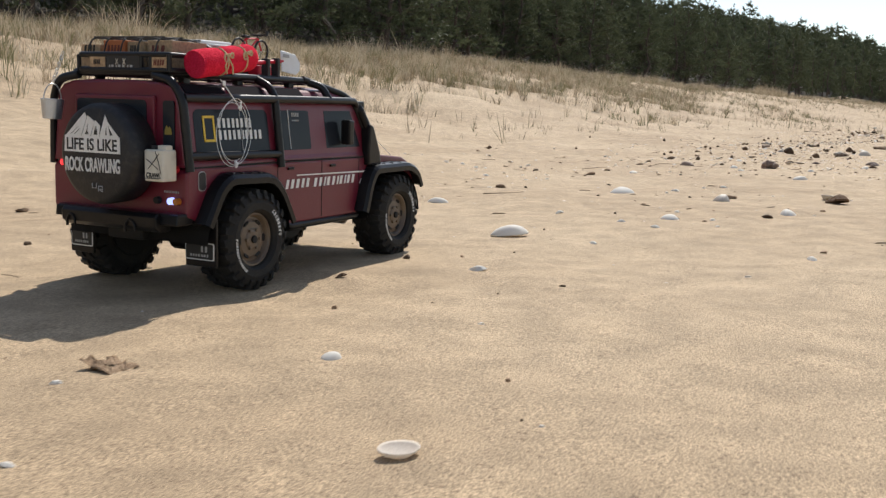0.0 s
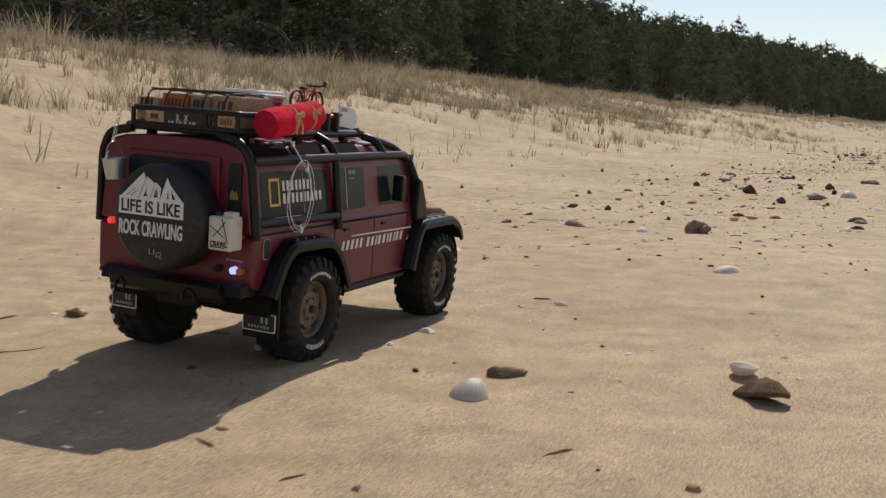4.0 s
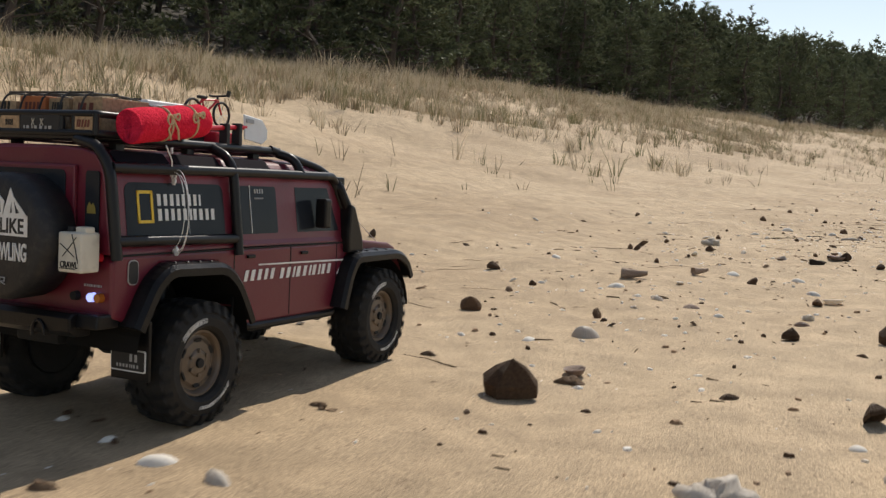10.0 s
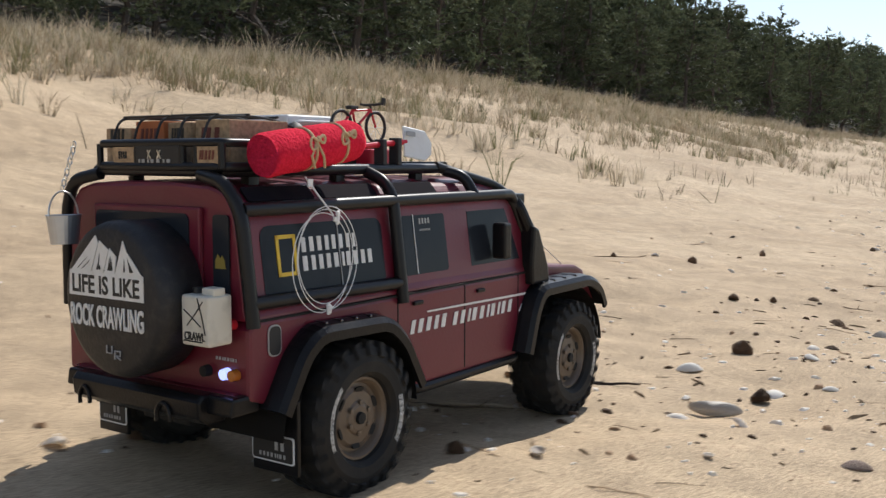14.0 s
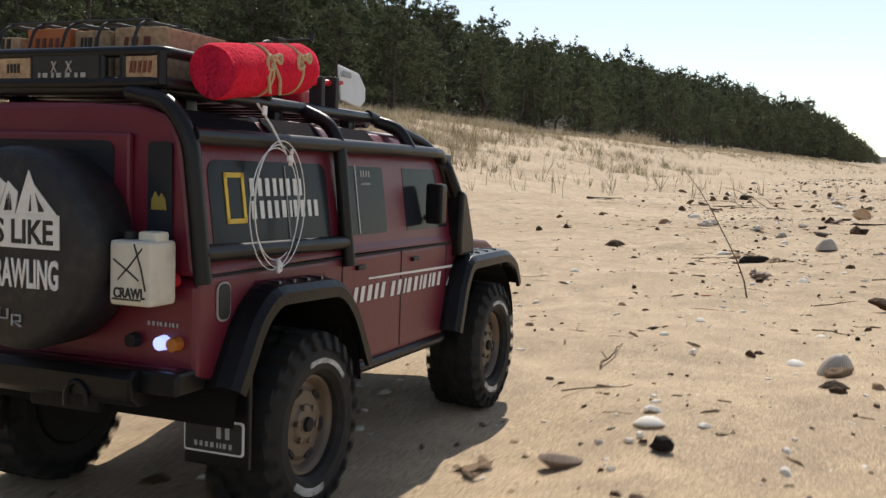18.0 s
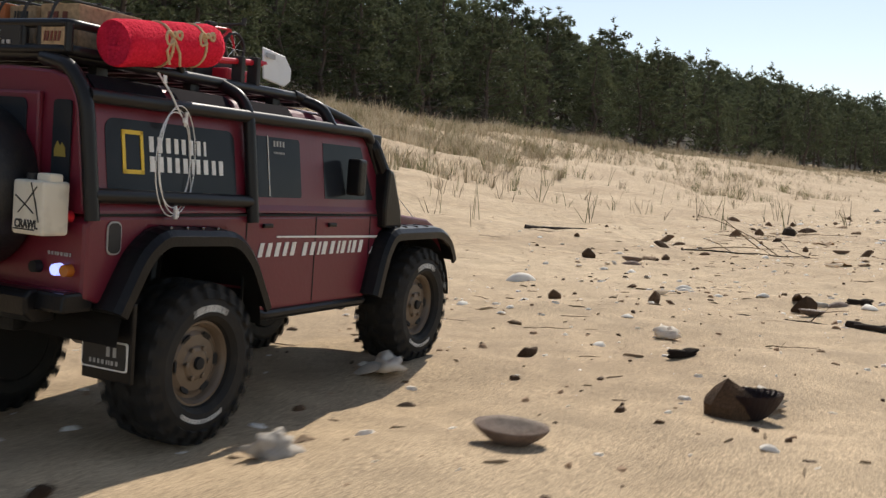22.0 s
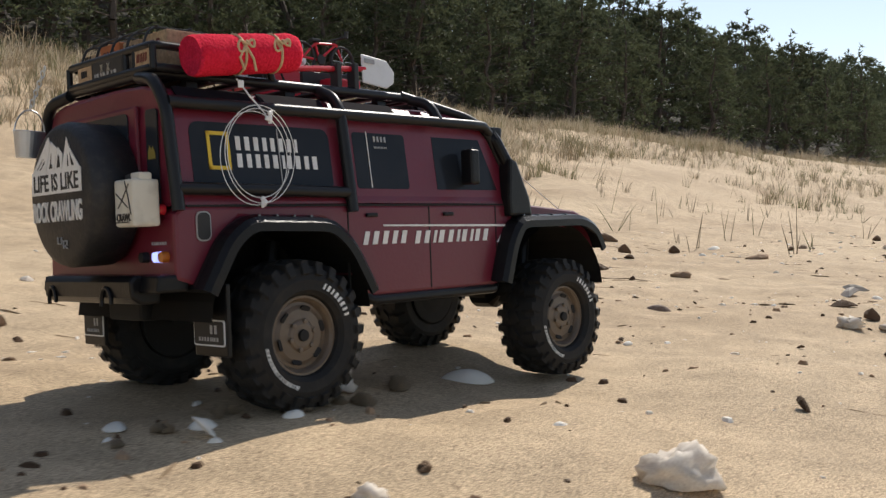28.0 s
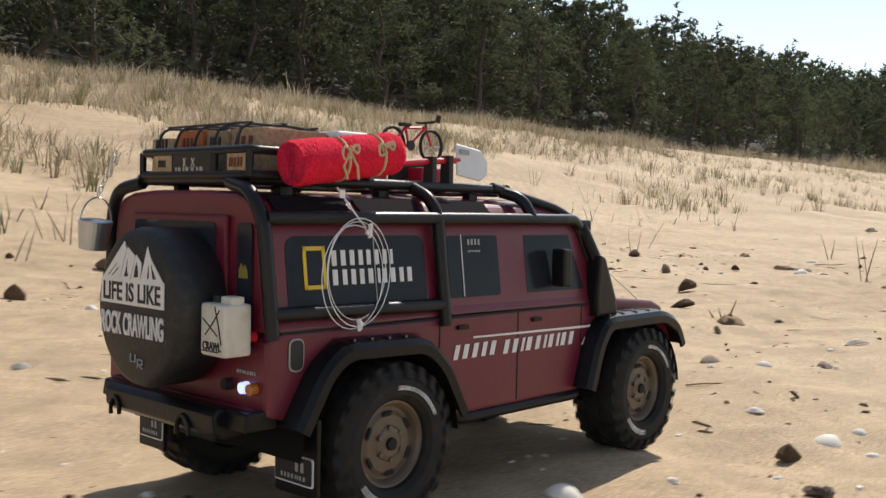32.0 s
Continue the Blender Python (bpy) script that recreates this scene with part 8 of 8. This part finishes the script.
def small_litter():
    """Crumbs of shell and stone too small and too many to count, thickest along the tide line."""
    rng = random.Random(31)
    heaps = {"SHELL_DARK": ([], [], SHELL_DARK, "dark_crumbs", "tiny dark crumbs of shell and wood"), "SHELL_WHITE": ([], [], SHELL_WHITE, "white_crumbs", "tiny white crumbs of broken shell"), "STONE": ([], [], STONE, "small_gravel", "scattered small brown gravel")}
    heaps["TWIG"] = ([], [], TWIG, "twig_crumbs", "tiny bits of dry twig and straw")
    for _ in range(11000):
        l = rng.uniform(-1, 60)
        s = rng.gauss(0.8 - 0.02 * l, 1.2) if rng.random() < 0.8 else rng.uniform(-4, 2.6)
        if rng.random() < 0.55:
            px, py = rng.choice(LAID)
            px, py = px + rng.gauss(0, 0.22), py + rng.gauss(0, 0.22)
            l, s = UX * px + UY * py, -UY * px + UX * py
        if s > 3.0 or s < -9 or (l < 3.4 and s < 1.1 and rng.random() < 0.75):
            continue
        far = max(0.0, (l - 22) / 40)
        x, y = to_xy(l, s)
        z = land(l, s)
        pick = rng.random()
        kind = "SHELL_DARK" if pick < 0.28 else "SHELL_WHITE" if pick < 0.66 else "TWIG" if pick < 0.82 else "STONE"
        v, f = heaps[kind][:2]
        r = rng.choice((0.0015, 0.002, 0.0025, 0.0035, 0.0045, 0.007)) * (1 + 2.0 * far)
        a, q, h = rng.uniform(0, 6.28), rng.uniform(0.35, 0.8), rng.uniform(0.25, 0.6)
        if kind == "TWIG":
            r, q, h = r * 2.6, 0.09, 0.11
        elif kind == "SHELL_WHITE":
            r, h = r * 1.15, rng.uniform(0.15, 0.4)
        ca, sa = math.cos(a), math.sin(a)
        k = len(v)
        base = [(1, 0), (0.4, 0.9), (-0.6, 0.75), (-1, -0.1), (-0.3, -0.9), (0.6, -0.7)]
        for px, py in base:
            j = rng.uniform(0.75, 1.2)
            px, py = px * r * j, py * r * q * j
            v.append((x + px * ca - py * sa, y + px * sa + py * ca, z - 0.001))
        for px, py in base:
            px, py = px * r * 0.6, py * r * q * 0.6
            v.append((x + px * ca - py * sa, y + px * sa + py * ca, z + r * h * rng.uniform(0.7, 1.2)))
        f.append(tuple(range(k + 6, k + 12)))
        for i in range(6):
            f.append((k + i, k + (i + 1) % 6, k + 6 + (i + 1) % 6, k + 6 + i))
    for v, f, m, name, label in heaps.values():
        tagged(mesh_object(name, v, f, m), label, "debris", kind="stuff")


small_litter()


def far_stones():
    """Stones and shells of the tide line that runs on ahead."""
    rng = random.Random(9)
    for _ in range(330):
        l = rng.uniform(18.0, 44)
        s = rng.gauss(0.9, 0.8) - 0.03 * (l - 18)
        if s > 1.8:
            continue
        x, y = to_xy(l, s)
        lay(rng.choice(("pebble", "dark_shell", "dark_chunk", "clam_shell", "oyster_lump", "twig", "flat_shell", "buff_flake", "straw")), x, y, rng.uniform(0.025, 0.075), rng.uniform(0, 360))


far_stones()


def strewn():
    """Smaller finds that gather round the larger ones along the tide line."""
    rng = random.Random(63)
    spots = [p for p in LAID if 3.4 < UX * p[0] + UY * p[1] < 22]
    names = ("shell_chip", "shell_chip", "shell_chip", "shell_chip", "twig", "straw", "straw", "flat_shell", "clam_shell", "dry_weed")
    for _ in range(170):
        x, y = rng.choice(spots)
        x, y = x + rng.gauss(0.04, 0.16), y + rng.gauss(0.06, 0.2)
        name = rng.choice(names)
        long_one = name in ("twig", "straw")
        lay(name, x, y, rng.uniform(0.03, 0.11) if long_one else rng.uniform(0.008, 0.02), rng.uniform(0, 360) if not long_one else rng.gauss(-30, 40))
    for _ in range(640):
        l, s = rng.uniform(3, 22), rng.gauss(1.35, 0.36)
        x, y = to_xy(l, s)
        name = rng.choice(("buff_flake", "buff_flake", "shell_chip", "dark_chunk", "straw", "straw", "weed_curl", "twig", "flat_shell"))
        lay(name, x, y, rng.uniform(0.04, 0.11) if name in ("straw", "twig") else rng.uniform(0.012, 0.034), rng.uniform(0, 360) if name != "straw" else rng.gauss(-25, 25))
    # a wisp of reeds washed up together
    for _ in range(34):
        l, s = rng.gauss(17.2, 0.35), rng.gauss(1.25, 0.10)
        x, y = to_xy(l, s)
        lay("straw", x, y, rng.uniform(0.08, 0.24), rng.gauss(-15, 22))


strewn()


def churned_sand():
    """Clods turned over by the tyres where the truck climbs through a soft patch, and shards of shell beside them."""
    rng = random.Random(52)
    for x, y, size in ((7.118, 14.985, 0.026), (7.160, 14.990, 0.018), (7.172, 15.060, 0.020), (7.145, 14.972, 0.012)):
        lay("sand_clod", x, y, size, rng.uniform(0, 360))
    for _ in range(16):
        k = rng.uniform(-0.2, 0.04)
        lay("sand_clod", 7.12 + 0.46 * k + rng.gauss(0, 0.03), 14.98 + 0.888 * k + rng.gauss(0, 0.015), rng.uniform(0.005, 0.012), rng.uniform(0, 360))
    lay("shell_shard", 7.090, 14.846, 0.024, 200)
    lay("shell_shard", 2.442, 7.411, 0.030, 120)


churned_sand()


def dune_foot_sprigs():
    """Single stalks and sparse sprigs along the foot of the dune."""
    rng = random.Random(18)
    for _ in range(150):
        l = rng.uniform(3, 27)
        s = 2.7 + abs(rng.gauss(0, 0.8)) + 0.25 * noise.noise(Vector((l * 0.7, 0, 3)))
        x, y = to_xy(l, s)
        sprig(x, y, rng.uniform(0.05, 0.13))


dune_foot_sprigs()
flying_clod = lay("stub", 2.400, 7.005, 0.040, 40)


# ---- what moves ----
def motions():
    walk(car, CAR_ROWS)
    keyed, turned = [r[0] for r in WHEEL_TURN], [r[1] for r in WHEEL_TURN]
    for wheel, (x, y, turn) in zip(wheels, WHEEL_SPOTS):
        drops = []
        for _, m in CAR_ROWS:
            p = m @ Vector((x, y, 0.052))
            drops.append(max(-0.020, min(0.014, at_xy(p.x, p.y) + 0.0560 - p.z)))
        rows = []
        for t in [i * 0.1 for i in range(321)]:
            a, drop = float(np.interp(t, keyed, turned)), float(np.interp(t, [r[0] for r in CAR_ROWS], drops))
            rows.append((t, pose(x, y, 0.052 + drop, 0, -a if turn else a, turn)))
        walk(wheel, rows)
    # a bit of worn wood flung forward by the rear tyre
    size = Matrix.Scale(0.040, 4)
    flight = ((0.0, 2.400, 7.005, 0.002, 0), (12.7, 2.400, 7.005, 0.002, 0), (12.8, 2.487, 7.151, 0.062, 50), (12.9, 2.576, 7.299, 0.099, 110), (13.0, 2.658, 7.442, 0.103, 170),
              (13.1, 2.728, 7.574, 0.066, 230), (13.2, 2.795, 7.703, 0.006, 280), (13.3, 2.815, 7.740, 0.002, 320), (32.0, 2.815, 7.740, 0.002, 320))
    walk(flying_clod, [(t, pose(x, y, z, 0, a, 30) @ size) for t, x, y, z, a in flight])
    for thing, base, turn in CARRIED:
        rows = []
        for t, m in CAR_ROWS:
            local = Matrix.Translation(base)
            if turn:
                ts = [r[0] for r in turn]
                local = local @ pose(0, 0, 0, *[float(np.interp(t, ts, [r[k] for r in turn])) for k in (1, 2, 3)])
            rows.append((t, m @ local))
        walk(thing, rows)


motions()
